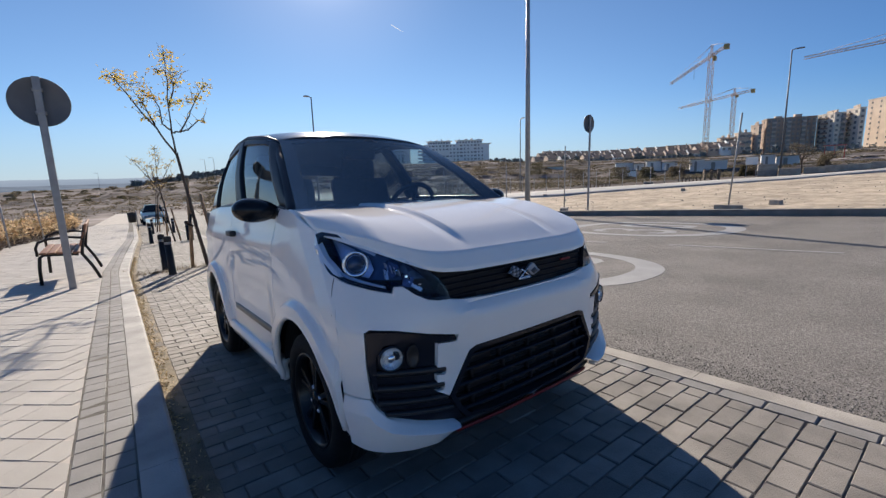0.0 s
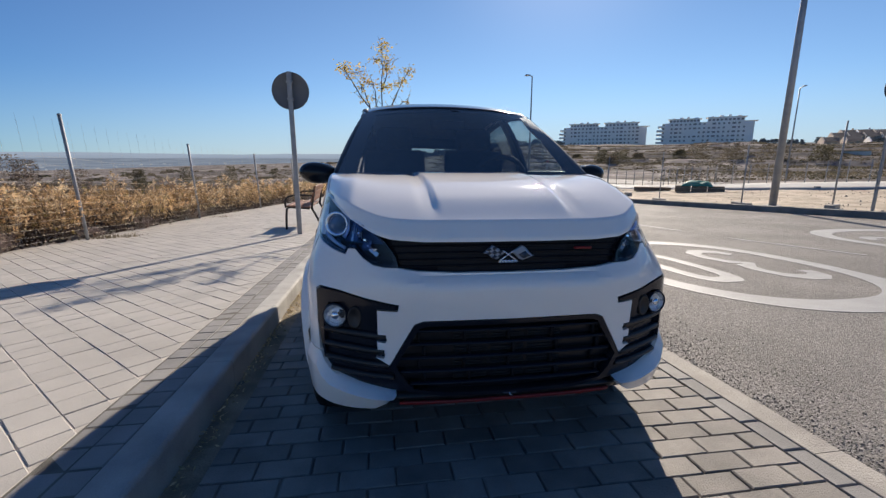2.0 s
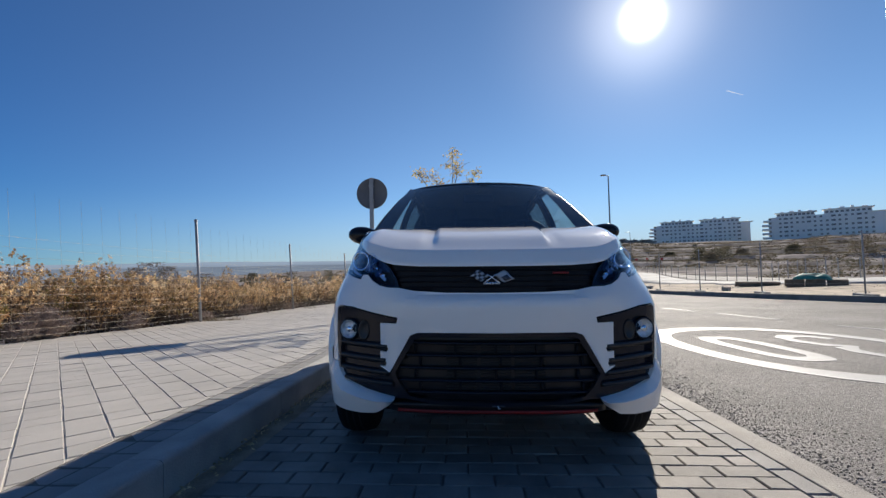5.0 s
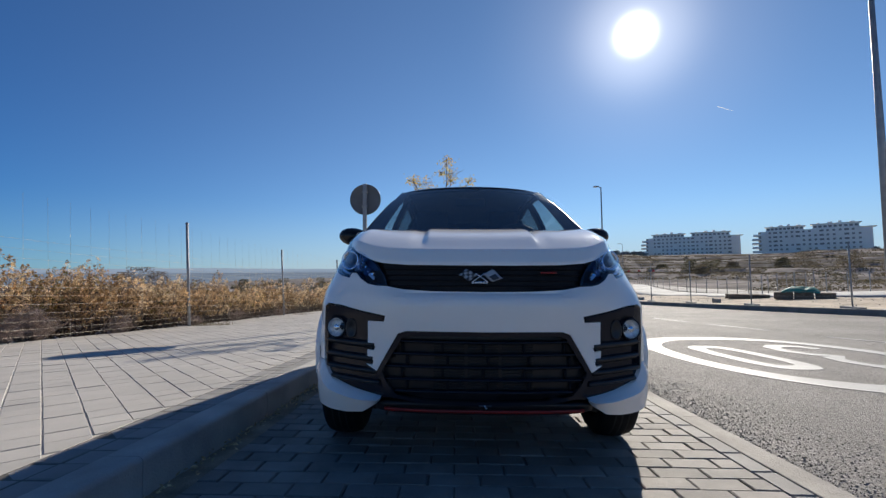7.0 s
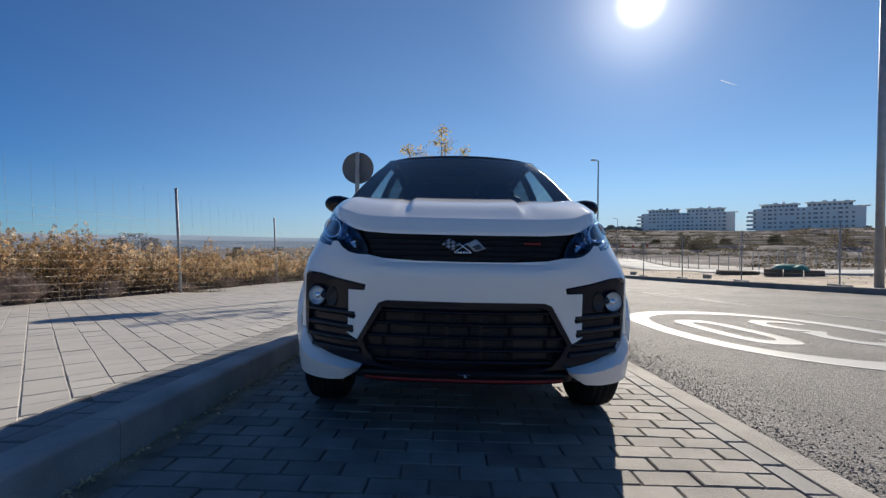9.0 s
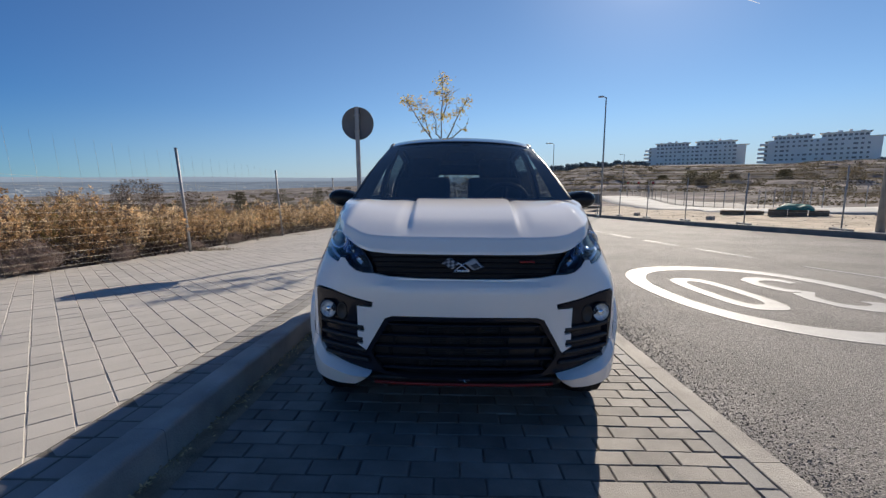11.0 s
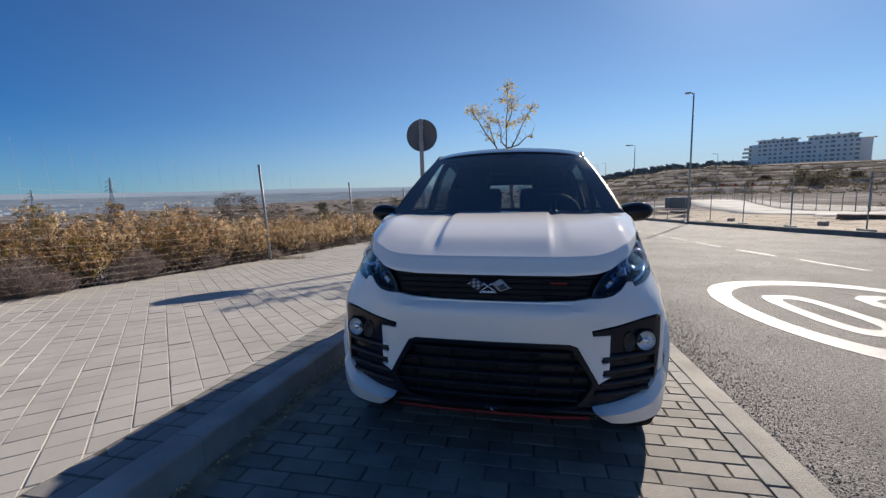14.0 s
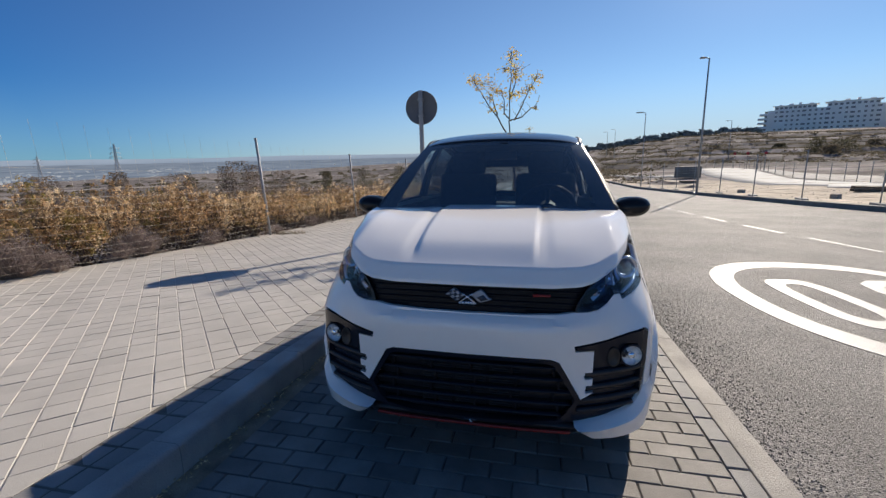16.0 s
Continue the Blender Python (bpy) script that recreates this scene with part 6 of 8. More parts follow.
# ---- fence and shrubs beside the valley ----
def wire_fence():
    e = thing("wire_fence", Matrix.Identity(4), "leaning steel posts with many rusty horizontal wires", "fence")
    ys = [-4.6, -1.0, 2.6, 7.45, 11.45, 15.4, 19.3, 23.2, 27.2]
    tops = []
    for k, y in enumerate(ys):
        x = fence_x(y)
        h = 1.98 if k < 4 else 1.85
        t = Vector((x - 0.09 + 0.05 * rng.random(), y - 0.05, pave_z(y) + h))
        tops.append((Vector((x, y, pave_z(y))), t))
        p = part("fence_post", tube([(x, y, pave_z(y) - 0.3), t], 0.026, 8), M_GALV, e)
        part("post_cap", lathe([(0.029, -0.01), (0.029, 0.012), (0.015, 0.022), (0.0005, 0.024)], 10, Matrix.Translation(t), False), M_GALV, p)
    n = 12
    for j in range(n):
        f = 0.05 + 0.62 * (j / (n - 1)) ** 1.1
        pts = []
        for (b0, t0), (b1, t1) in zip(tops, tops[1:]):
            for q in range(6):
                w = q / 6
                p = b0.lerp(t0, f).lerp(b1.lerp(t1, f), w)
                p.z -= 0.03 * math.sin(math.pi * w) + 0.006 * noise.noise(Vector((j, p.y * 2, 0)))
                pts.append(p)
        pts.append(tops[-1][0].lerp(tops[-1][1], f))
        part("wire", tube(pts, 0.0018 if j < 9 else 0.0011, 4), M_WIRE, e)
    bm = bmesh.new()
    y = -4.4
    while y < 24:
        x = fence_x(y) - 0.03
        bm_tube(bm, [(x, y, pave_z(y)), (x - 0.05, y + 0.02, pave_z(y) + 0.8), (x - 0.09, y, pave_z(y) + 1.9)], 0.0012, 3)
        y += 0.3
    tagged(part("tie_wire", bm, M_WIRE, e), kind="stuff")


wire_fence()


class Leaves:
    """Gathers many small two-faced leaves and thin stems into one mesh."""

    def __init__(self):
        self.v, self.f = [], []

    def leaf(self, p, size, r, up=0.0, slim=0.42):
        a = Vector((r.gauss(0, 1), r.gauss(0, 1), r.gauss(0, 0.6) + up)).normalized()
        b = a.cross(Vector((r.gauss(0, 1), r.gauss(0, 1), r.gauss(0, 1)))).normalized()
        n = a.cross(b) * 0.18
        k = len(self.v)
        self.v += [tuple(p + q * size) for q in (-a, b * slim + n, a, -b * slim + n)]
        self.f += [(k, k + 1, k + 2), (k, k + 2, k + 3)]

    def stem(self, p, q, w):
        side = (q - p).cross(Vector((0.3, 1, 0.1))).normalized()
        up = (q - p).cross(side).normalized()
        k = len(self.v)
        self.v += [tuple(p + side * w), tuple(p - side * w * 0.5 + up * w * 0.8), tuple(p - side * w * 0.5 - up * w * 0.8), tuple(q)]
        self.f += [(k, k + 1, k + 3), (k + 1, k + 2, k + 3), (k + 2, k, k + 3)]

    def build(self, name, material, label, category):
        me = bpy.data.meshes.new(name)
        me.from_pydata(self.v, [], self.f)
        me.materials.append(material)
        return tagged(new(name, me), label, category, kind="stuff")


def shrub_belt():
    """Separate rounded shrubs: branches that fork near the outside and end in tufts of dry leaves, open within, where
    dark core leaves paint the inner shade.
    """
    gold, ochre, olive, twig, plume, bare, core, back = (Leaves() for _ in range(8))
    r = random.Random(21)

    def bare_shrub(x, y, z0, w, h, n):
        for _ in range(n):
            a, o = r.uniform(0, 2 * math.pi), math.sqrt(r.random())
            q = Vector((x + 0.12 * w * math.cos(a), y + 0.12 * w * math.sin(a), z0))
            t2 = Vector((x + w * o * math.cos(a), y + w * o * math.sin(a), z0 + h * (1.05 - 0.6 * o * o) * r.uniform(0.75, 1.1)))
            bare.stem(q, t2, 0.005)
            for _ in range(7):
                c = q.lerp(t2, r.uniform(0.35, 1.0))
                bare.stem(c, c + Vector((r.gauss(0, 0.08), r.gauss(0, 0.08), r.uniform(0.0, 0.12))), 0.003)

    def leafy_shrub(x, y, z0, w, h, near, tones):
        big = {1.0: 1.0, 0.6: 1.4, 0.35: 2.0}[near]
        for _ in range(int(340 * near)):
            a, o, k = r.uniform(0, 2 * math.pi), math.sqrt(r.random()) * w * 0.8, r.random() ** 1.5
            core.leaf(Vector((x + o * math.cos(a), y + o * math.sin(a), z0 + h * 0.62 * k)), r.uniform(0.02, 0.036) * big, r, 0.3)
        for _ in range(int(30 * near) + 6):
            a, o = r.uniform(0, 2 * math.pi), math.sqrt(r.random())
            tip = Vector((x + o * w * math.cos(a), y + o * w * math.sin(a), z0 + h * math.sqrt(1.04 - 0.80 * o * o) * r.uniform(0.84, 1.12)))
            p0 = Vector((x + 0.08 * w * math.cos(a), y + 0.08 * w * math.sin(a), z0))
            mid = p0.lerp(tip, 0.55) + Vector((0.12 * o * w * math.cos(a), 0.12 * o * w * math.sin(a), 0.0))
            twig.stem(p0, mid, 0.007)
            twig.stem(mid, tip, 0.0045)
            main = r.choice(tones)
            ends = [tip]
            for _ in range(5):
                c = mid.lerp(tip, r.uniform(-0.35, 0.85)) if r.random() < 0.85 else p0.lerp(mid, r.uniform(0.3, 0.7))
                e = c + Vector((r.gauss(0, 0.07), r.gauss(0, 0.07), r.uniform(0.05, 0.15)))
                twig.stem(c, e, 0.003)
                ends.append(e)
            for e in ends:
                up = Vector((0.35 * o * math.cos(a), 0.35 * o * math.sin(a), 1)).normalized()
                long = r.uniform(0.05, 0.11)
                tone = main if r.random() < 0.8 else r.choice((gold, ochre, plume, olive))
                for _ in range(int(9 * near) + 5):
                    k = r.random()
                    p = e + up * long * (k - 0.45) + Vector((r.gauss(0, 1), r.gauss(0, 1), r.gauss(0, 0.6))) * 0.020 * (1.15 - 0.6 * k) * big
                    tone.leaf(p, r.uniform(0.013, 0.025) * big, r, 0.5, 0.5)

    kinds = ((gold, gold, plume), (gold, ochre, plume), (ochre, ochre, gold), (olive, gold, ochre), (gold, plume, ochre), (ochre, gold, olive))
    for row in range(3):
        y = -3.4 + 0.3 * row
        while y < 34:
            step = r.uniform(0.62, 0.95) * (1 if y < 13 else 1.25)
            x = fence_x(y) - 0.42 - row * 0.66 + r.uniform(-0.10, 0.10)
            z0 = pave_z(y) - 0.05 - 0.03 * max(0, fence_x(y) - 0.6 - x)
            near = 1.0 if 0.5 < y < 11.5 else (0.6 if -1 < y < 18 else 0.35)
            h = r.uniform(0.84, 1.20) + 0.07 * row - 0.16 * (1 - smooth(3.0, 6.0, y))
            w = r.uniform(0.30, 0.46)
            tones = r.choice(kinds)
            if y > 7.3:
                if row == 0:
                    step, w, h, tones = r.uniform(1.10, 1.40), r.uniform(0.48, 0.58), r.uniform(0.90, 1.08), r.choice(kinds[:2] + kinds[4:5])
                else:
                    h, tones = h * 0.66, kinds[2]
            if row == 0 and y < 6.0 and r.random() < (0.4 if y < 4.6 else 0.3):
                bare_shrub(x + 0.12, y, z0, r.uniform(0.38, 0.5), r.uniform(0.42, 0.62), int(230 * near))
            else:
                leafy_shrub(x, y, z0, w, h, near, tones)
            if row == 0 and r.random() < 0.35:
                bare_shrub(x + 0.25, y + 0.35, z0, 0.24, r.uniform(0.2, 0.34), int(60 * near))
            y += step
    # the brown thicket further back, hardly in leaf
    for _ in range(560):
        y = r.uniform(0, 30)
        d = r.uniform(2.3, 9.5)
        x = fence_x(y) - d
        z0 = pave_z(y) - 0.05 - 0.035 * d
        w, h = r.uniform(0.4, 0.8), r.uniform(0.70, 1.02) + 0.035 * d
        for _ in range(95):
            a, o = r.uniform(0, 2 * math.pi), math.sqrt(r.random())
            p = Vector((x + o * w * math.cos(a), y + o * w * math.sin(a), z0 + h * r.random() * math.sqrt(1.02 - 0.8 * o * o)))
            (back if r.random() < 0.8 else ochre).leaf(p, r.uniform(0.03, 0.06), r, 0.8, 0.34)
    for lv, m, lab in ((gold, M_BUSH, "golden leaves of the dry shrubs behind the wire fence"), (ochre, M_OCHRE, "ochre brown leaves of the dry shrubs"), (olive, M_BUSHG, "olive green leaves among the dry shrubs"), (plume, M_PLUME, "pale dry leaf tufts on the shrubs"), (core, M_CORE_SHADE, "dark brown leaves painted for shade inside the dry shrubs"), (bare, M_BARE, "bare mauve-grey shrubs at the foot of the fence"), (back, M_BROWNS, "brown leafless thicket behind the shrubs"), (twig, M_TWIG, "thin bare twigs of the dry shrubs")):
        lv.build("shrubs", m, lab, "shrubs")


shrub_belt()


def weeds():
    bm = bmesh.new()
    r = random.Random(4)
    for cx, cy, n, sp in ((0.35, 8.62, 160, 0.16), (0.75, 8.75, 160, 0.2), (1.25, 8.85, 200, 0.2), (1.0, 16.45, 120, 0.3), (-3.55, 7.75, 180, 0.16), (-3.8, 7.6, 160, 0.12), (-3.3, 11.7, 80, 0.15)):
        for _ in range(n):
            x, y = cx + r.gauss(0, sp), cy + r.gauss(0, sp * 0.55)
            z = (bay_z(x, y) if x > 0.1 else pave_z(y)) - 0.01
            d = Vector((r.gauss(0, 0.03), r.gauss(0, 0.03), r.uniform(0.03, 0.11)))
            w = Vector((r.gauss(0, 1), r.gauss(0, 1), 0)).normalized() * 0.004
            p = Vector((x, y, z))
            bm.faces.new([bm.verts.new(q) for q in (p - w, p + w, p + d)])
    tagged(link_mesh("weeds", bm, M_FOLY, soft=False), "tufts of dry weeds round tree, bollards and post", "weeds", kind="stuff")
    lit = bmesh.new()
    for _ in range(2600):
        y = r.uniform(2.4, 12) if r.random() < 0.85 else r.uniform(-1, 2.4)
        x = edge_x(y) + 0.092 + abs(r.gauss(0, 0.035))
        p = Vector((x, y, bay_z(x, y) + 0.004 + r.uniform(0, 0.012) + 0.02 * max(0, 0.11 - x)))
        leaf(lit, p, r.uniform(0.006, 0.014), r)
    tagged(link_mesh("leaf_litter", lit, M_LITTER, soft=False), "pale dry leaf litter blown along the kerb", "leaf litter", kind="stuff")


weeds()


# ---- the building land and the distance ----
def pale_road(pairs, lift, label, material=M_CONC):
    """A concrete road between two edges given as pairs of points."""
    bm = bmesh.new()
    rows = []
    n = len(pairs) - 1
    for k in range(n * 8 + 1):
        i = min(n - 1, k // 8)
        t = k / 8 - i
        (a, b), (c, d) = pairs[i], pairs[i + 1]
        p, q = Vector(a).lerp(Vector(c), t), Vector(b).lerp(Vector(d), t)
        row = []
        for w in (0, 0.33, 0.67, 1):
            v = p.lerp(q, w)
            row.append(bm.verts.new((v.x, v.y, max(land_z(v.x, v.y), road_z(v.y)) + lift)))
        rows.append(row)
    for a, b in zip(rows, rows[1:]):
        for i in range(3):
            bm.faces.new((a[i], b[i], b[i + 1], a[i + 1]))
    ed = [e for e in bm.edges if len(e.link_faces) == 1]
    g = bmesh.ops.extrude_edge_only(bm, edges=ed)
    for v in g["geom"]:
        if isinstance(v, bmesh.types.BMVert):
            v.co.z -= 0.4
    bmesh.ops.recalc_face_normals(bm, faces=bm.faces[:])
    tagged(link_mesh("site_road", bm, material), label, "road", kind="structure")


EDGE_OUT = [(23.2, 26.5), (23.7, 32.6), (24.5, 38.6), (24.8, 45.3), (29.8, 61.5), (32.3, 70.2), (31.9, 74.7), (29.2, 79.7)]
EDGE_IN = [(21.5, 24), (20.9, 28.3), (20.1, 31.1), (19.2, 36.4), (20.1, 45.2), (22.3, 57.7), (25.3, 69.8), (26.8, 77.4)]
pale_road(list(zip(EDGE_IN, EDGE_OUT)), 0.05, "pale concrete road sweeping across the building land")
pale_road([(around(a, r), around(a, r + w)) for a, r, w in ((6, 88, 4), (9, 74, 3.5), (12, 66, 3), (15.5, 62, 3), (19.5, 62, 3))], 0.10, "pale track joining the concrete road")
TRACK = ((31, 35.0, 39.0), (38, 31.5, 40.2), (45, 29.6, 40.8), (52.7, 28.9, 40.6), (59.5, 30.5, 39.4), (65.8, 30.9, 38.9), (71.4, 31.8, 39.4), (76.2, 33.0, 39.0), (80.6, 36.1, 41.2), (83.4, 38.2, 43.5), (95, 42, 48), (105, 44, 50))
pale_road([(around(a, r0), around(a, r1)) for a, r0, r1 in TRACK], 0.055, "pale concrete track behind the sandy plot")
pale_road([((23.2, 26.6), (31.5, 33.5)), ((23.9, 32.8), (31.2, 41.2)), ((24.7, 38.8), (31.3, 47.6)), ((25.2, 45.3), (30.9, 52.4)), ((30.2, 61.4), (31.9, 58.4)), ((32.6, 69.8), (33.3, 67.5))], 0.02, "grey gravel verge beside the concrete road", M_BLOCK)


def lot_z(x, y):
    return max(land_z(x, y), road_z(y)) + 0.02


def site_post(x, y, h, lean, turn, label="steel fence post standing in a concrete foot"):
    e = thing("site_fence_post", pose(x, y, lot_z(x, y), 0, 0, turn), label, "fence post", "site fence posts")
    part("foot", box(-0.36, 0.36, -0.12, 0.12, -0.05, 0.13, 0.02), M_BLOCK, e)
    part("tube", tube([(0, 0, 0.02), (lean, 0, h)], 0.022, 8), M_GALV, e)
    return e


posts = []
for y in (12.3, 15.7, 19.05, 22.5, 25.8, 29.3, 32.3, 35.2, 38.4):
    x = kerb_x(y) + 0.55
    posts.append((x, y))
    site_post(x, y, 2.0, rng.uniform(-0.05, 0.05), 80)
site_post(14.45, 4.75, 2.75, 0.16, -72, "leaning steel fence post standing in a concrete foot")
site_post(13.75, 10.05, 2.45, 0.02, 30)


def site_wires():
    e = thing("site_fence", Matrix.Identity(4), "thin wire mesh strung between the site fence posts", "fence")
    for j in range(11):
        pts = []
        for (x, y), (x1, y1) in zip(posts, posts[1:]):
            for q in range(3):
                px, py = lerp(x, x1, q / 3), lerp(y, y1, q / 3)
                pts.append((px, py, lot_z(px, py) + 0.3 + 0.15 * j - 0.03 * (q > 0)))
        part("wire", tube(pts, 0.004, 3), M_WIRE, e)


site_wires()


def far_fence():
    """The second fence along the pale road."""
    e = thing("far_fence", Matrix.Identity(4), "row of thin posts and wires along the pale road", "fence")
    tops = []
    for k in range(46):
        if k < 26:
            q = k / 25 * 7
            i = min(6, int(q))
            x, y = Vector(EDGE_OUT[7 - i]).lerp(Vector(EDGE_OUT[6 - i]), q - i) + Vector((0.4, 0))
        else:
            a = lerp(35, 66, (k - 25) / 20)
            x, y = around(a, float(np.interp(a, [34, 45, 60, 75], [41, 40, 39.5, 38.5])))
        z = land_z(x, y)
        part("post", tube([(x, y, z - 0.2), (x, y, z + 1.5)], 0.03, 5), M_GALV, e)
        tops.append((x, y, z))
    for h in (0.5, 0.9, 1.35):
        part("wire", tube([(x, y, z + h) for x, y, z in tops], 0.006, 3), M_GALV, e)


far_fence()


def pile(az, r, w, h, kind):
    x, y = around(az, r)
    z = lot_z(x, y)
    rr = random.Random(int(az * 10))
    if kind == "tarp":
        e = thing("covered_pile", pose(x, y, z, 0, 0, -az), "stacked boards under a crumpled green tarpaulin", "pile")
        for k in range(3):
            part("plank", box(-w / 2 + 0.8 * k, -w / 2 + 0.8 * k + 0.75, -0.6, 0.6, 0, 0.34, 0.02), M_STACK, e)

        def tp(u, v):
            a = 2 * u - 1
            b = 2 * v - 1
            k = max(abs(a), abs(b))
            hh = h * (1 - k ** 4) + 0.07 * noise.noise(Vector((a * 3, b * 3, az)))
            return Vector((a * w * 0.36, b * 0.7, max(0.3, 0.34 + hh * 0.75)))
        part("tarpaulin", grid(tp, 24, 16), M_TARP, e, "crumpled green tarpaulin", soft=False)
    elif kind == "boards":
        e = thing("board_pile", pose(x, y, z, 0, 0, -az + 8), "low pile of dark weathered boards", "pile")
        for k in range(8):
            m = Matrix.Translation((rr.uniform(-0.1, 0.1), (k % 4 - 1.5) * 0.22, 0.06 + 0.13 * (k // 4))) @ Matrix.Rotation(rr.uniform(-0.06, 0.06), 4, "Z")
            part("board", box(-w / 2, w / 2, -0.1, 0.1, -0.06, 0.06, 0.01, m), M_STACK, e)
    else:
        e = thing("site_box", pose(x, y, z, 0, 0, -az), "small grey metal site container", "container")
        part("body", box(-w / 2, w / 2, -0.7, 0.7, 0.08, h, 0.02), M_SITE, e)
        for k in range(8):
            part("rib", box(-w / 2 + (k + 0.4) * w / 8, -w / 2 + (k + 0.6) * w / 8, -0.73, -0.7, 0.15, h - 0.1), M_SITE, e)
        part("roof", box(-w / 2 - 0.05, w / 2 + 0.05, -0.76, 0.76, h, h + 0.06, 0.01), M_KERB2, e)


M_STACK = mat("weathered_boards", (0.15, 0.115, 0.085), 0.85, var=0.3, scale=8, bump=0.3, bscale=40)
M_TARP = mat("green_tarpaulin", (0.035, 0.21, 0.17), 0.6, var=0.25, scale=3, spec=0.1)
M_SITE = mat("grey_sheet_metal", (0.20, 0.20, 0.19), 0.6, 0.3, var=0.15)
pile(39.5, 28, 2.1, 0.36, "tarp")
pile(34.8, 30, 1.9, 0.5, "boards")
pile(18.3, 58, 2.7, 1.3, "box")
pile(18.6, 47.5, 1.5, 0.5, "boards")


def stone(x, y, w, d, h, turn, label, cat="stone block"):
    e = link_mesh("stone_block", box(-w / 2, w / 2, -d / 2, d / 2, -0.05, h, 0.04), M_BLOCK, soft=False)
    e.matrix_world = pose(x, y, lot_z(x, y), 0, 0, turn)
    return tagged(e, label, cat, "loose blocks on the plot")


for az, r, w in ((24.3, 29.1, 0.42), (32.3, 24.0, 0.40), (66, 26, 0.3), (74.2, 15.4, 0.3), (50, 30, 0.3)):
    x, y = around(az, r)
    stone(x, y, w, w * 0.7, w * 0.5, rng.uniform(0, 90), "rough loose stone block on the sandy plot")


def concrete_block(az, r, w, d, h, lift=0.0, label="large grey concrete block lined up behind the plot"):
    x, y = around(az, r)
    e = link_mesh("concrete_block", box(-w / 2, w / 2, -d / 2, d / 2, 0, h, 0.03), M_BLOCK, soft=False)
    e.matrix_world = pose(x, y, lot_z(x, y) + lift, 0, 0, -az + rng.uniform(-4, 4))
    tagged(e, label, "concrete block", "row of concrete blocks")


for az, r in ((76.25, 41.0), (78.25, 41.2), (79.85, 42.4), (81.4, 42.6), (83.2, 45.0), (85.2, 46.0), (87.2, 47.0), (89.2, 48.0)):
    concrete_block(az, r, 1.28 if r < 44 else 1.5, 0.6, 0.50)
for lev in range(2):
    concrete_block(74.35, 42.0, 1.25, 0.8, 0.46, 0.465 * lev)
concrete_block(62.7, 40.2, 0.75, 0.4, 0.22)


def pallet_stack(az, r):
    x, y = around(az, r)
    e = thing("pallet_stack", pose(x, y, lot_z(x, y), 0, 0, -az + 6), "stack of weathered wooden pallets by the track", "pallets")
    for k in range(6):
        z = 0.15 * k
        for sx in (-0.5, 0, 0.5):
            part("bearer", box(sx - 0.06, sx + 0.06, -0.45, 0.45, z, z + 0.10), M_STACK, e, soft=False)
        for q in range(4):
            part("slat", box(-0.6, 0.6, -0.45 + 0.24 * q, -0.29 + 0.24 * q, z + 0.10, z + 0.125), M_STACK, e, soft=False)


pallet_stack(69.25, 41.3)


def low_rail(az0, az1, r, h):
    e = thing("low_rail", Matrix.Identity(4), "low dark rail on short stakes beside the track", "rail")
    pts = []
    for k in range(7):
        x, y = around(lerp(az0, az1, k / 6), r)
        z = lot_z(x, y)
        part("stake", box(x - 0.04, x + 0.04, y - 0.04, y + 0.04, z - 0.1, z + h * (0.8 + 0.2 * (k % 2))), M_STACK, e, soft=False)
        pts.append((x, y, z + h * 0.75))
    part("rail", tube(pts, 0.025, 4), M_STACK, e)


low_rail(66.0, 68.2, 41.0, 0.38)
low_rail(55.6, 58.4, 41.5, 0.34)

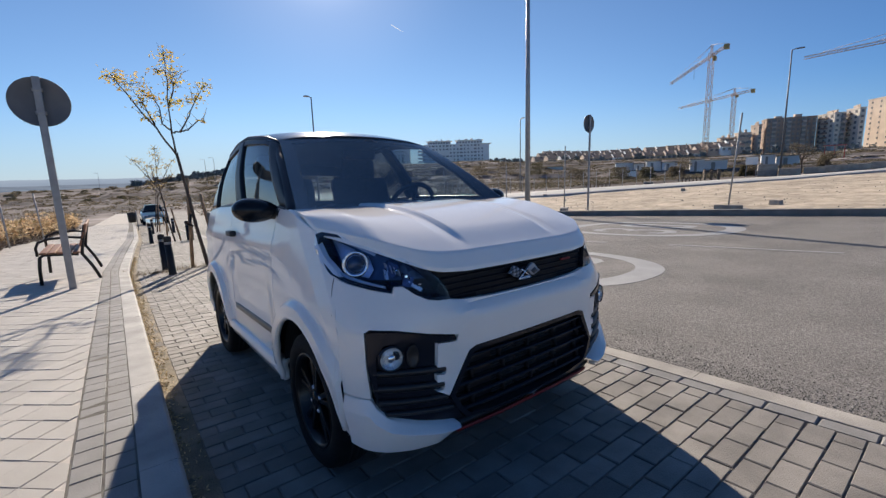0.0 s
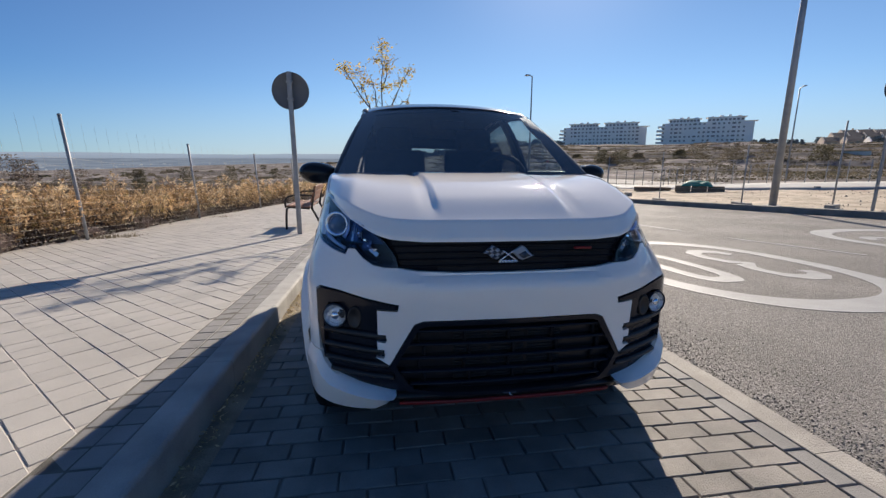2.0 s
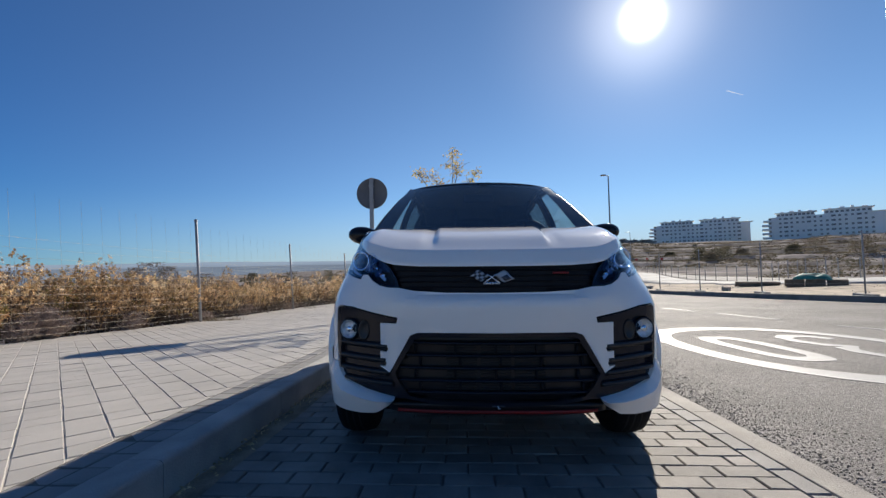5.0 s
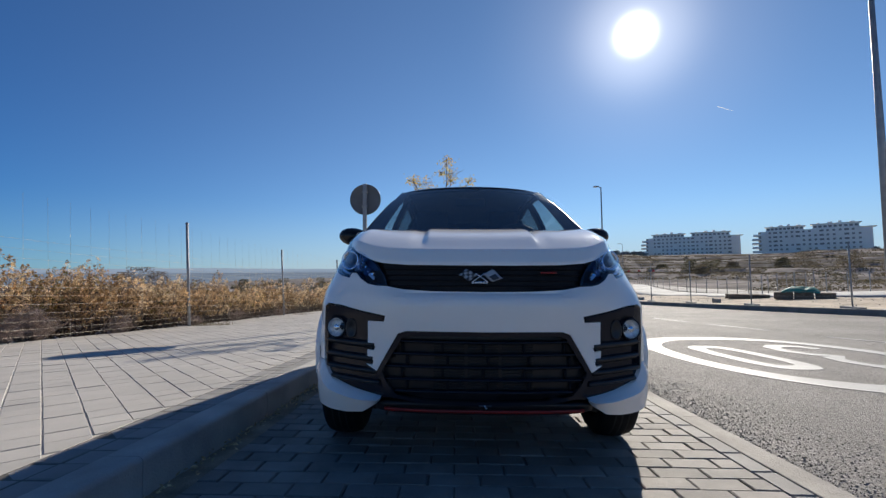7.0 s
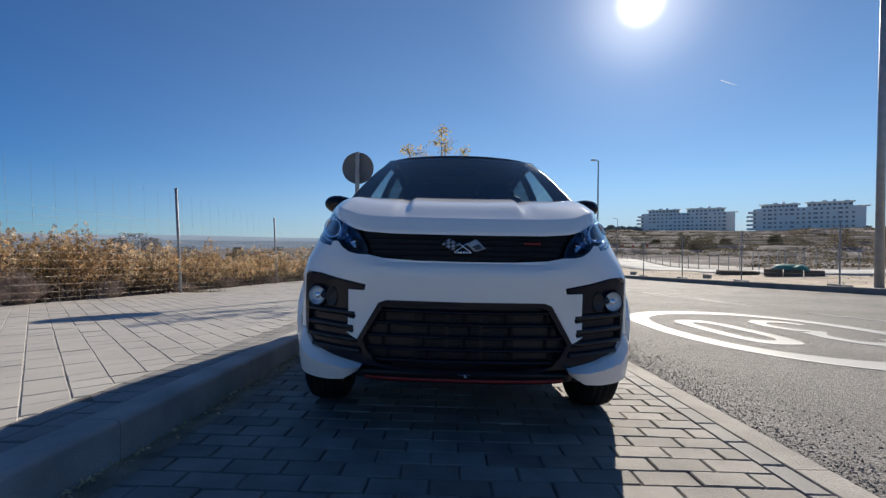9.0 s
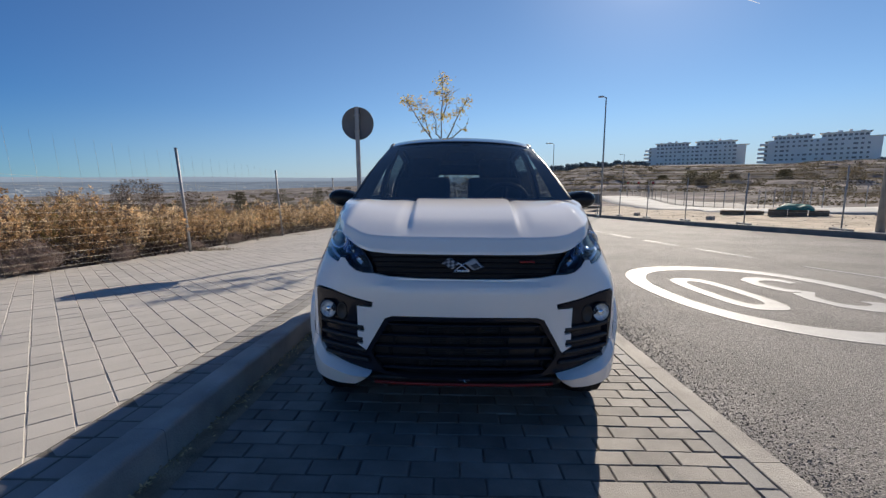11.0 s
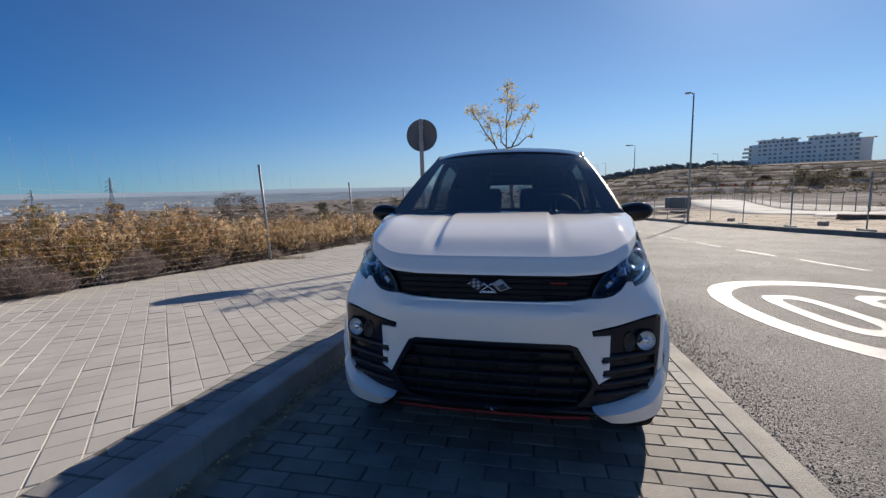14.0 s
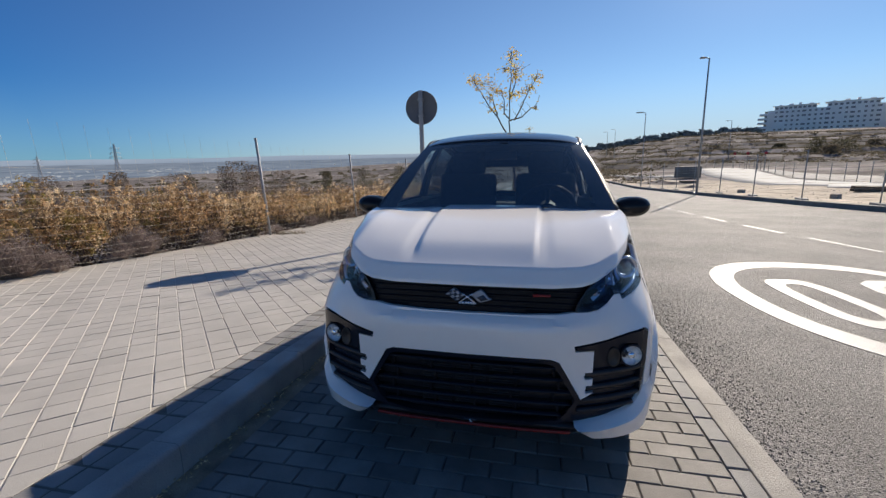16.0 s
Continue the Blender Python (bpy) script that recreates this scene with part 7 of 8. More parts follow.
# scrub on the slope
def scrub():
    dark, yel, woods, twiggy = bmesh.new(), bmesh.new(), bmesh.new(), bmesh.new()
    r = random.Random(13)

    def clump(bm, x, y, w, h, n, size):
        z = land_z(x, y)
        for _ in range(n):
            a, q = r.uniform(0, 2 * math.pi), r.random() ** 0.5
            hh = r.random()
            p = Vector((x + w * q * math.cos(a) * (1 - 0.5 * hh), y + w * q * math.sin(a) * (1 - 0.5 * hh), z + h * hh))
            leaf(bm, p, size * r.uniform(0.6, 1.3), r)
    for az, rad, w, h, yellow in ((28.9, 120, 2.4, 3.4, 0), (30.9, 118, 3.4, 2.8, 0), (30.0, 110, 2.0, 1.8, 1), (39.2, 130, 3.6, 3.6, 1), (42.5, 122, 3.2, 2.6, 1), (37.4, 126, 2.0, 2.4, 0), (46, 125, 4.0, 3.4, 1), (50, 120, 3.0, 3.0, 0), (33, 130, 2.0, 1.6, 1), (26, 140, 2, 1.6, 0), (55, 100, 2.6, 2.2, 1), (60, 90, 2.4, 2.2, 0), (66, 80, 1.8, 1.8, 1), (72.6, 47, 0.6, 0.9, 0), (79, 50, 0.6, 1.1, 1), (63, 85, 2, 2, 0)):
        x, y = around(az, rad)
        clump(yel if yellow else dark, x, y, w, h, 700, 0.22)
    for _ in range(4200):
        az, rad = r.uniform(8, 100), 46 + 190 * r.random() ** 0.9
        if 14 < az < 36:
            rad = max(rad, 92 + 40 * r.random())
        x, y = around(az, rad)
        w = r.uniform(0.3, 1.3)
        use = yel if r.random() < 0.75 else dark
        for q in range(3):
            x1, y1 = around(az + (q - 1) * math.degrees(1.3 * w / rad), rad + r.uniform(-0.4, 0.4))
            clump(use, x1, y1, w, w * 0.3, 9, 0.10 + 0.0011 * rad)
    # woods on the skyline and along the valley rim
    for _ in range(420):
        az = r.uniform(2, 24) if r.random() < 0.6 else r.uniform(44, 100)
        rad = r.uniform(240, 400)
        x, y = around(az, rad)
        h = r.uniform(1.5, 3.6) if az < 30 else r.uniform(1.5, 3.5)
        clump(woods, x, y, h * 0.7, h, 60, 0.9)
    for _ in range(260):
        az, rad = r.uniform(-80, 6), 130 + 330 * r.random()
        x, y = around(az, rad)
        h = r.uniform(0.5, 1.5) * (0.5 + rad / 300)
        clump(dark if r.random() < 0.35 else yel, x, y, h * 1.7, h * 0.62, 80, 0.16 + 0.0013 * rad)
    for _ in range(3000):
        az, rad = r.uniform(-85, 10), 22 + 260 * r.random() ** 1.3
        x, y = around(az, rad)
        if x > fence_x(y) - 2.5 and y < 62:
            continue
        w = r.uniform(0.5, 2.2)
        clump(yel, x, y, w, 0.15 + 0.12 * w, 16, 0.10 + 0.0011 * rad)
    for az, rad, w, top, use in ((-36.9, 46, 2.1, 0.69, twiggy), (-38.3, 45, 1.3, 0.1, twiggy), (-35.3, 47, 1.4, 0.2, twiggy), (-26.5, 46, 0.85, -0.85, dark), (-48.7, 40, 1.2, -0.19, twiggy), (-43, 52, 2.2, -0.5, twiggy), (-32, 55, 2.4, -0.7, twiggy), (-55, 45, 2.0, -0.4, twiggy), (-22, 70, 1.6, -0.6, dark), (-17.5, 80, 1.4, -0.5, dark)):
        x, y = around(az, rad)
        clump(use, x, y, w, 1.14 + rad * math.tan(radians(top)) - land_z(x, y), 2200, 0.075)
    for bm, m, lab in ((twiggy, M_BROWNS, "tall brown bare shrubs behind the fence"), (woods, M_FOL_HAZE, "woods on the skyline, greyed by painted haze"), (dark, M_FOL, "dark green scrub and trees on the slopes"), (yel, M_FOLY, "yellowed scrub and grass on the slopes")):
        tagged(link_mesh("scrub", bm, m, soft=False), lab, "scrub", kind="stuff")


scrub()


def dirt_mound(az, r, w, h):
    x, y = around(az, r)

    def f(u, v):
        a, q = 2 * math.pi * u, v
        hh = h * (1 - q) ** 1.2 * (1 + 0.5 * noise.noise(Vector((3 * math.cos(a), 3 * math.sin(a), 4 * q + az)))) - 0.05
        return Vector((w * q * math.cos(a), w * 0.6 * q * math.sin(a), hh))
    ob = link_mesh("dirt_mound", grid(f, 28, 8), M_LAND)
    ob.matrix_world = pose(x, y, lot_z(x, y), 0, 0, -az)
    tagged(ob, "low mound of dug brown earth on the plot", "dirt mound", "mounds of earth")


for az, r, w, h in ((15.6, 48, 2.6, 0.38), (17.0, 46, 2.0, 0.30), (12.6, 55, 2.6, 0.4), (19.2, 39, 1.2, 0.25)):
    dirt_mound(az, r, w, h)


def far_sign(az, r):
    x, y = around(az, r)
    e = thing("traffic_sign", pose(x, y, land_z(x, y), 0, 0, -az), "small red round traffic sign by the pale road", "traffic sign", "far traffic signs")
    part("post", tube([(0, 0, -0.2), (0, 0, 2.6)], 0.035, 6), M_GALV, e)
    part("disc", lathe([(0.0005, 0.02), (0.2, 0.02), (0.2, -0.02), (0.0005, -0.02)], 20, Matrix.Translation((0, -0.06, 2.3)) @ Matrix.Rotation(math.pi / 2, 4, "X"), False), M_REDP, e)


for az, r in ((22.4, 82), (23.6, 78), (25.2, 74)):
    far_sign(az, r)

M_WHITEB = mat("white_render", (0.90, 0.88, 0.84), 0.85, var=0.05, scale=0.1)
M_BEIGEB = mat("beige_brick", (0.60, 0.485, 0.385), 0.9, var=0.1, scale=0.2)
M_CREAMB = mat("cream_render", (0.74, 0.66, 0.56), 0.9, var=0.08, scale=0.2)
M_PALEBR = mat("pale_brick", (0.50, 0.43, 0.38), 0.9, var=0.1, scale=0.2)
M_SHED = mat("pale_sheet_walls", (0.66, 0.66, 0.65), 0.8, var=0.12, scale=0.3)
M_BROWNB = mat("brown_brick", (0.36, 0.265, 0.205), 0.9, var=0.12, scale=0.2)
M_WIN = mat("far_window", (0.20, 0.20, 0.20), 0.2, var=0.2, scale=0.3)
M_ROOFT = mat("roof_tiles", (0.13, 0.105, 0.095), 0.9, var=0.2, scale=0.5)
M_CRANE = mat("crane_paint", (0.50, 0.34, 0.22), 0.6, var=0.1)
M_CRANEY = mat("crane_yellow", (0.50, 0.36, 0.14), 0.6, var=0.1)
M_STEELF = mat("pylon_steel", (0.30, 0.32, 0.34), 0.6, 0.3, var=0.1)

WIN_MESH = {}


def window_piece(parent, x, z, w, h, y=-0.15):
    key = (w, h)
    if key not in WIN_MESH:
        me = bpy.data.meshes.new("window")
        b = box(-w / 2, w / 2, 0, 0.3, -h / 2, h / 2)
        b.to_mesh(me)
        b.free()
        me.materials.append(M_WIN)
        WIN_MESH[key] = me
    ob = new("window", WIN_MESH[key])
    ob.parent = parent
    ob.location = (x, y, z)
    return ob


def block_of_flats(az0, az1, r, z0, floors, label):
    """A long white block: storeys, windows, set-back top floors, curved-looking stacks of balconies at the end."""
    x0, y0 = around((az0 + az1) / 2, r)
    w = 2 * r * math.tan(radians(az1 - az0) / 2)
    e = thing("apartment_building", pose(x0, y0, z0, 0, 0, -(az0 + az1) / 2), label, "building", "white apartment blocks")
    H = floors * 3.0
    part("wall", box(-w / 2 + 3, w / 2, 0, 14, -8, H), M_WHITEB, e, soft=False)
    for a0, a1, h in ((-0.40, -0.06, 2.7), (0.02, 0.40, 3.0)):
        p = part("penthouse", box(w * a0, w * a1, 1.6, 12, H, H + h), M_WHITEB, e, soft=False)
        part("eave", box(w * a0 - 1.2, w * a1 + 1.2, 0.4, 12.5, H + h, H + h + 0.35), M_WHITEB, p, soft=False)
        for k in range(4):
            cx = w * lerp(a0, a1, (k + 0.4) / 4.2)
            part("roof_plant", box(cx, cx + 1.6 + (k % 2), 4, 8, H + h, H + h + 1.2 + (k % 3) * 0.4), M_WHITEB, e, soft=False)
        for k in range(9):
            window_piece(e, w * lerp(a0, a1, (k + 0.5) / 9), H + 1.4, 1.6, 1.3, 1.45)
    for f in range(floors):
        b = part("balcony", box(-w / 2 - 2.4 + 0.8 * (f == floors - 1), -w / 2 + 5, -1.2, 8, f * 3.0 - 0.25, f * 3.0 + 0.25), M_WHITEB, e, soft=False)
        part("railing", box(-w / 2 - 2.3 + 0.8 * (f == floors - 1), -w / 2 + 4.8, -1.15, -1.05, f * 3.0 + 0.25, f * 3.0 + 1.1), M_WHITEB, b, soft=False)
        # a dark box painted in where shade falls between the slabs
        part("balcony_shade", box(-w / 2 + 1.4, -w / 2 + 3.2, 0.4, 7.8, f * 3.0 + 0.3, f * 3.0 + 2.7), M_WIN, b, soft=False)
    part("canopy", box(w / 2 - 8, w / 2 + 2.0, -0.8, 8, H - 0.3, H), M_WHITEB, e, soft=False)
    rr = random.Random(int(az0 * 7))
    for f in range(floors):
        cols = int((w - 9) / 3.1)
        for k in range(cols):
            if rr.random() < 0.94:
                window_piece(e, -w / 2 + 6.5 + (k + 0.5) * 3.1, f * 3.0 + 1.6, 2.2 if k % 4 == 1 else 1.3, 1.2)
        if f % 2:
            for q in (0.18, 0.42, 0.66, 0.85):
                part("balcony", box(-w / 2 + w * q, -w / 2 + w * q + 5, -1.1, 0, f * 3.0 - 0.1, f * 3.0 + 0.95), M_WHITEB, e, soft=False)
    part("ground_floor", box(-w / 2 + 4, w / 2 - 2, -0.35, 0.2, -3.6, -1.0), M_WIN, e, soft=False)
    return e


block_of_flats(24.0, 33.7, 400, 14.8, 5, "long white apartment block on the hill")
block_of_flats(35.1, 44.1, 385, 14.8, 5, "long white apartment block beside its twin")


def brick_block(a0, a1, z1, m, floors, turn, share, label, bays, small):
    """A brick block seen at a corner: a sunny end wall of the given share and a shaded front with balconies."""
    r, z0 = 330, 11.0
    span = r * radians(a1 - a0)
    w, d = span * (1 - share) / math.cos(radians(turn)), span * share / math.sin(radians(turn))
    az = lerp(a0, a1, share)
    x0, y0 = around(az, r)
    e = thing("apartment_building", pose(x0, y0, z0, 0, 0, -az + turn), label, "building", "brick apartment blocks")
    H = z1 - z0
    part("wall", box(0, w, 0, d, -12, H), m, e, soft=False)
    part("parapet", box(-0.2, w + 0.2, -0.2, d + 0.2, H, H + 0.6), m, e, soft=False)
    for k in range(2):
        part("roof_plant", box(w * (0.2 + 0.4 * k), w * (0.34 + 0.4 * k), d * 0.3, d * 0.6, H + 0.6, H + 1.9 + 0.5 * k), M_BEIGEB, e, soft=False)
    for f in range(floors):
        zz = (f + 0.5) * H / floors
        for q in range(bays):
            cx = (q + 0.5) * w / bays
            bw = w / bays
            if q % 3 == 1:
                part("balcony", box(cx - bw * 0.42, cx + bw * 0.42, -1.2, 0, zz - 1.35, zz - 0.35), M_PALEBR, e, soft=False)
                window_piece(e, cx, zz + 0.4, 2.2, 1.5)
            else:
                window_piece(e, cx, zz + 0.1, 1.2, 1.35)
        n = max(1, int(d / (5.5 if small else 3.6)))
        for q in range(n):
            ob = window_piece(e, 0.0, zz, 1.0 if small else 1.5, 1.1 if small else 1.4)
            ob.rotation_euler = (0, 0, math.pi / 2)
            ob.location = (0.15, (q + 0.5) * d / n, zz)
            if not small and q % 2 == 1:
                part("balcony", box(-1.2, 0, (q + 0.05) * d / n, (q + 0.95) * d / n, zz - 1.4, zz - 0.4), M_BROWNB, e, soft=False)
    return e


brick_block(70.2, 71.9, 20.0, M_BEIGEB, 3, 20, 0.2, "low beige apartment block behind the cranes", 5, True)
brick_block(71.8, 73.3, 22.4, M_BEIGEB, 3, 20, 0.2, "low beige apartment block behind the cranes", 5, True)
brick_block(73.2, 74.15, 26.6, M_BEIGEB, 5, 30, 0.75, "narrow beige end of a brick apartment block", 1, True)
brick_block(74.1, 78.6, 29.4, M_BROWNB, 7, 15, 0.10, "long shaded brown brick apartment block with balconies", 10, True)
brick_block(78.5, 80.65, 29.7, M_CREAMB, 7, 35, 0.62, "cream and brown apartment block with stacked balconies", 2, False)
brick_block(80.6, 81.95, 31.2, M_CREAMB, 7, 35, 0.70, "cream and brown apartment block with stacked balconies", 1, False)
brick_block(81.9, 86.5, 36.6, M_BEIGEB, 9, 35, 0.55, "tall beige brick apartment block with small windows", 6, True)


def row_houses():
    """Terraces stepping along the slope: dark pitched roofs between pale party walls."""
    r = random.Random(31)
    for row, (rad, el0, el1) in enumerate(((255, 2.20, 2.35), (285, 2.42, 2.75), (320, 2.72, 3.00))):
        az = 50.5 + row * 0.6
        step, base = 0.0, 0.0
        while az < (68.5 if row == 0 else 72.5):
            w = rad * radians(1.12)
            x, y = around(az, rad)
            top = 1.16 + rad * math.tan(radians(float(np.interp(az, [50, 58, 66, 72], [el1, el0, lerp(el0, el1, 0.6), el1 + 0.1]))))
            if step <= 0:
                base, step = top, r.randint(2, 4)
            step -= 1
            z = lerp(base, top, 0.4) - 4.0 + r.uniform(-0.15, 0.15)
            e = thing("row_house", pose(x, y, z, 0, 0, -az + 14), "small terraced house with a dark tiled roof", "house", "terraced houses")
            mw = M_WHITEB if r.random() < 0.4 else M_BEIGEB
            part("wall", box(-w / 2, w / 2, 0, 8, -6, 2.0), mw, e, soft=False)
            bm = bmesh.new()
            vs = [bm.verts.new(p) for p in ((-w / 2, -0.6, 1.8), (w / 2, -0.6, 1.8), (w / 2, 4, 3.8), (-w / 2, 4, 3.8), (-w / 2, 8.5, 1.9), (w / 2, 8.5, 1.9))]
            for f in ((0, 1, 2, 3), (3, 2, 5, 4), (0, 3, 4), (1, 5, 2), (0, 4, 5, 1)):
                bm.faces.new([vs[i] for i in f])
            part("roof", bm, M_ROOFT, e, soft=False)
            bm = bmesh.new()
            side = [(-0.8, -2), (-0.8, 2.1), (4, 4.0), (8.6, 2.1), (8.6, -2)]
            for q in (-w / 2 - 0.45, -w / 2 - 0.003):
                bm.faces.new([bm.verts.new((q, a, b)) for a, b in side])
            bm.verts.ensure_lookup_table()
            for k in range(5):
                bm.faces.new([bm.verts[i] for i in (k, (k + 1) % 5, 5 + (k + 1) % 5, 5 + k)])
            bmesh.ops.recalc_face_normals(bm, faces=bm.faces[:])
            part("party_wall", bm, mw, e, soft=False)
            if r.random() < 0.6:
                part("chimney", box(w * 0.2, w * 0.2 + 0.6, 3.4, 4.0, 3.4, 4.6), mw, e, soft=False)
            for q in (-0.22, 0.24):
                window_piece(e, q * w, 0.6, 1.3, 1.3)
            az += 1.15 + (0.5 if r.random() < 0.15 else 0)
    for a0, a1, rad, top, gaps in ((59.6, 61.6, 125, 3.4, 0), (61.7, 62.8, 123, 3.0, 1), (63.0, 64.6, 121, 3.5, 1), (64.7, 66.3, 121, 3.1, 1), (67.6, 69.0, 118, 3.4, 1), (69.0, 71.2, 119, 3.1, 1), (51.2, 53.4, 150, 3.4, 0), (74.2, 75.4, 122, 3.9, 1), (75.5, 77.4, 124, 3.5, 1)):
        x, y = around((a0 + a1) / 2, rad)
        w = rad * radians(a1 - a0)
        z = land_z(x, y)
        h = top - z
        e = thing("shed", pose(x, y, z, 0, 0, -(a0 + a1) / 2 + 4), "long low white shed on the building land", "shed", "low white sheds")
        part("wall", box(-w / 2, w / 2, 0, 3, -0.5, h), M_SHED, e, soft=False)
        part("roof", box(-w / 2 - 0.2, w / 2 + 0.2, -0.3, 3.2, h, h + 0.14), M_SITE, e, soft=False)
        for q in range(gaps):
            part("doorway", box(-w / 2 + w * (0.3 + 0.26 * q), -w / 2 + w * (0.48 + 0.26 * q), -0.05, 0.2, 0.1, h - 0.4), M_WIN, e, soft=False)
    x, y = around(61.3, 112)
    e = thing("site_cabin", pose(x, y, land_z(x, y), 0, 0, -61), "small white site cabin on rough ground", "cabin")
    part("body", box(-1.15, 1.15, 0, 1.6, -0.2, 1.5, 0.03), M_WHITEB, e, soft=False)
    part("roof", box(-1.2, 1.2, -0.05, 1.65, 1.5, 1.58), M_SITE, e, soft=False)
    x, y = around(72.95, 43.3)
    e = thing("notice_board", pose(x, y, lot_z(x, y), 0, 0, -73), "blank white notice board on two posts", "board")
    z = 1.40 - lot_z(x, y)
    part("panel", box(-0.42, 0.42, -0.02, 0.02, z, z + 0.62), M_WHITEB, e, soft=False)
    for sx in (-0.34, 0.34):
        part("post", box(sx - 0.03, sx + 0.03, 0.02, 0.07, -0.1, z + 0.6), M_GALV, e, soft=False)
    x, y = around(80.0, 150)
    e = thing("site_shelter", pose(x, y, 3.6, 0, 0, -80), "open red steel shelter before the flats", "shelter")
    for sx in (-1.9, 0, 1.9):
        part("post", box(sx - 0.1, sx + 0.1, 0, 0.2, -4, 2.4), M_REDP, e, soft=False)
    part("roof", box(-2.3, 2.3, -0.6, 2.2, 2.4, 2.7), M_REDP, e, soft=False)


row_houses()


def small_tree(az, r, h, w, seed):
    x, y = around(az, r)
    rr = random.Random(seed)
    e = thing("small_tree", pose(x, y, lot_z(x, y) - 0.05), "small half-bare tree beside the track", "tree", "small trees by the track")
    part("trunk", tube([(0, 0, 0), (0.04, 0, h * 0.3), (0, 0.03, h * 0.55)], [0.07, 0.055, 0.04], 6), M_BARK, e)
    lf = bmesh.new()
    for k in range(7):
        a = k * 0.9
        end = Vector((w * 0.7 * math.cos(a), w * 0.7 * math.sin(a), h * rr.uniform(0.62, 0.95)))
        part("limb", tube([(0, 0.02, h * (0.28 + 0.04 * k)), end * 0.5 + Vector((0, 0, h * 0.25)), end], [0.03, 0.02, 0.008], 5), M_BARK, e)
        for _ in range(130):
            leaf(lf, end + Vector((rr.gauss(0, 0.24 * w), rr.gauss(0, 0.24 * w), rr.gauss(0, 0.09 * h))), rr.uniform(0.04, 0.08), rr)
    part("crown", lf, M_FOLY, e, "thin yellow-green crown", soft=False)


for az, r, h, w in ((77.2, 44.5, 2.3, 0.85), (66.75, 62, 2.7, 1.0), (79.2, 47, 1.55, 0.5), (60.0, 70, 2.2, 1.1), (73.3, 46, 1.0, 0.6)):
    small_tree(az, r, h, w, int(az * 10))


def lattice(bm, a, b, w, n, t):
    """A square lattice beam from a to b with n bays."""
    a, b = Vector(a), Vector(b)
    d = (b - a).normalized()
    s = d.cross(Vector((0, 0, 1)) if abs(d.z) < 0.8 else Vector((1, 0, 0))).normalized()
    u = d.cross(s)
    c = [(s * i + u * j) * w / 2 for i, j in ((1, 1), (1, -1), (-1, -1), (-1, 1))]
    for k in c:
        bm_tube(bm, [a + k, b + k], t, 4)
    for i in range(n):
        p, q = a.lerp(b, i / n), a.lerp(b, (i + 1) / n)
        for j in range(4):
            k0, k1 = c[j], c[(j + 1) % 4]
            bm_tube(bm, [p + (k0 if i % 2 else k1), q + (k1 if i % 2 else k0)], t * 0.7, 3)
            bm_tube(bm, [p + k0, p + k1], t * 0.7, 3)


def crane(az, r, z0, z1, end_az, end_r, back, label):
    x, y = around(az, r)
    ex, ey = around(end_az, end_r)
    jib, jib_turn = math.hypot(ex - x, ey - y), math.degrees(math.atan2(ey - y, ex - x))
    e = thing("tower_crane", pose(x, y, z0), label, "crane", "tower cranes")
    H = z1 - z0
    for name, a, b, w, n, m in (("mast", (0, 0, -6), (0, 0, H * 0.93), 2.0, 30, M_CRANE), ("jib", (0, 0, H * 0.9), (jib * math.cos(radians(jib_turn)), jib * math.sin(radians(jib_turn)), H * 0.9), 1.4, 30, M_CRANE), ("counter_jib", (0, 0, H * 0.9), (-back * math.cos(radians(jib_turn)), -back * math.sin(radians(jib_turn)), H * 0.9), 1.4, 8, M_CRANE), ("tower_head", (0, 0, H * 0.9), (0, 0, H), 1.0, 5, M_CRANE)):
        bm = bmesh.new()
        lattice(bm, a, b, w * (1.0 if name == "mast" else 0.8), n, 0.10 if name == "mast" else 0.07)
        part(name, bm, m, e, soft=False)
    c = Vector((-back * math.cos(radians(jib_turn)), -back * math.sin(radians(jib_turn)), H * 0.9))
    part("counterweight", box(c.x - 0.9, c.x + 0.9, c.y - 0.9, c.y + 0.9, c.z - 1.6, c.z + 0.6, 0.1), M_CRANEY, e, soft=False)
    part("cab", box(-0.8, 0.8, -2.2, -0.8, H * 0.85, H * 0.89, 0.1), M_CRANEY, e, soft=False)
    for f in (0.45, 0.85):
        part("tie_bar", tube([(0, 0, H), (jib * f * math.cos(radians(jib_turn)), jib * f * math.sin(radians(jib_turn)), H * 0.92)], 0.08, 4), M_CRANE, e)
    part("tie_bar", tube([(0, 0, H), c + Vector((0, 0, 1))], 0.08, 4), M_CRANE, e)
    k = Vector((jib * 0.35 * math.cos(radians(jib_turn)), jib * 0.35 * math.sin(radians(jib_turn)), H * 0.9))
    part("hoist_cable", tube([k, k - Vector((0, 0, 6))], 0.07, 4), M_IRON, e)
    return e


crane(69.1, 260, 10, 61.5, 65.3, 325, 18, "tall tower crane with an orange lattice mast")
crane(71.5, 330, 12, 50.0, 66.3, 372, 14, "lower tower crane with an orange lattice mast")
crane(86.5, 250, 8, 54.0, 77.0, 262, 12, "tower crane whose jib reaches over the brick flats")


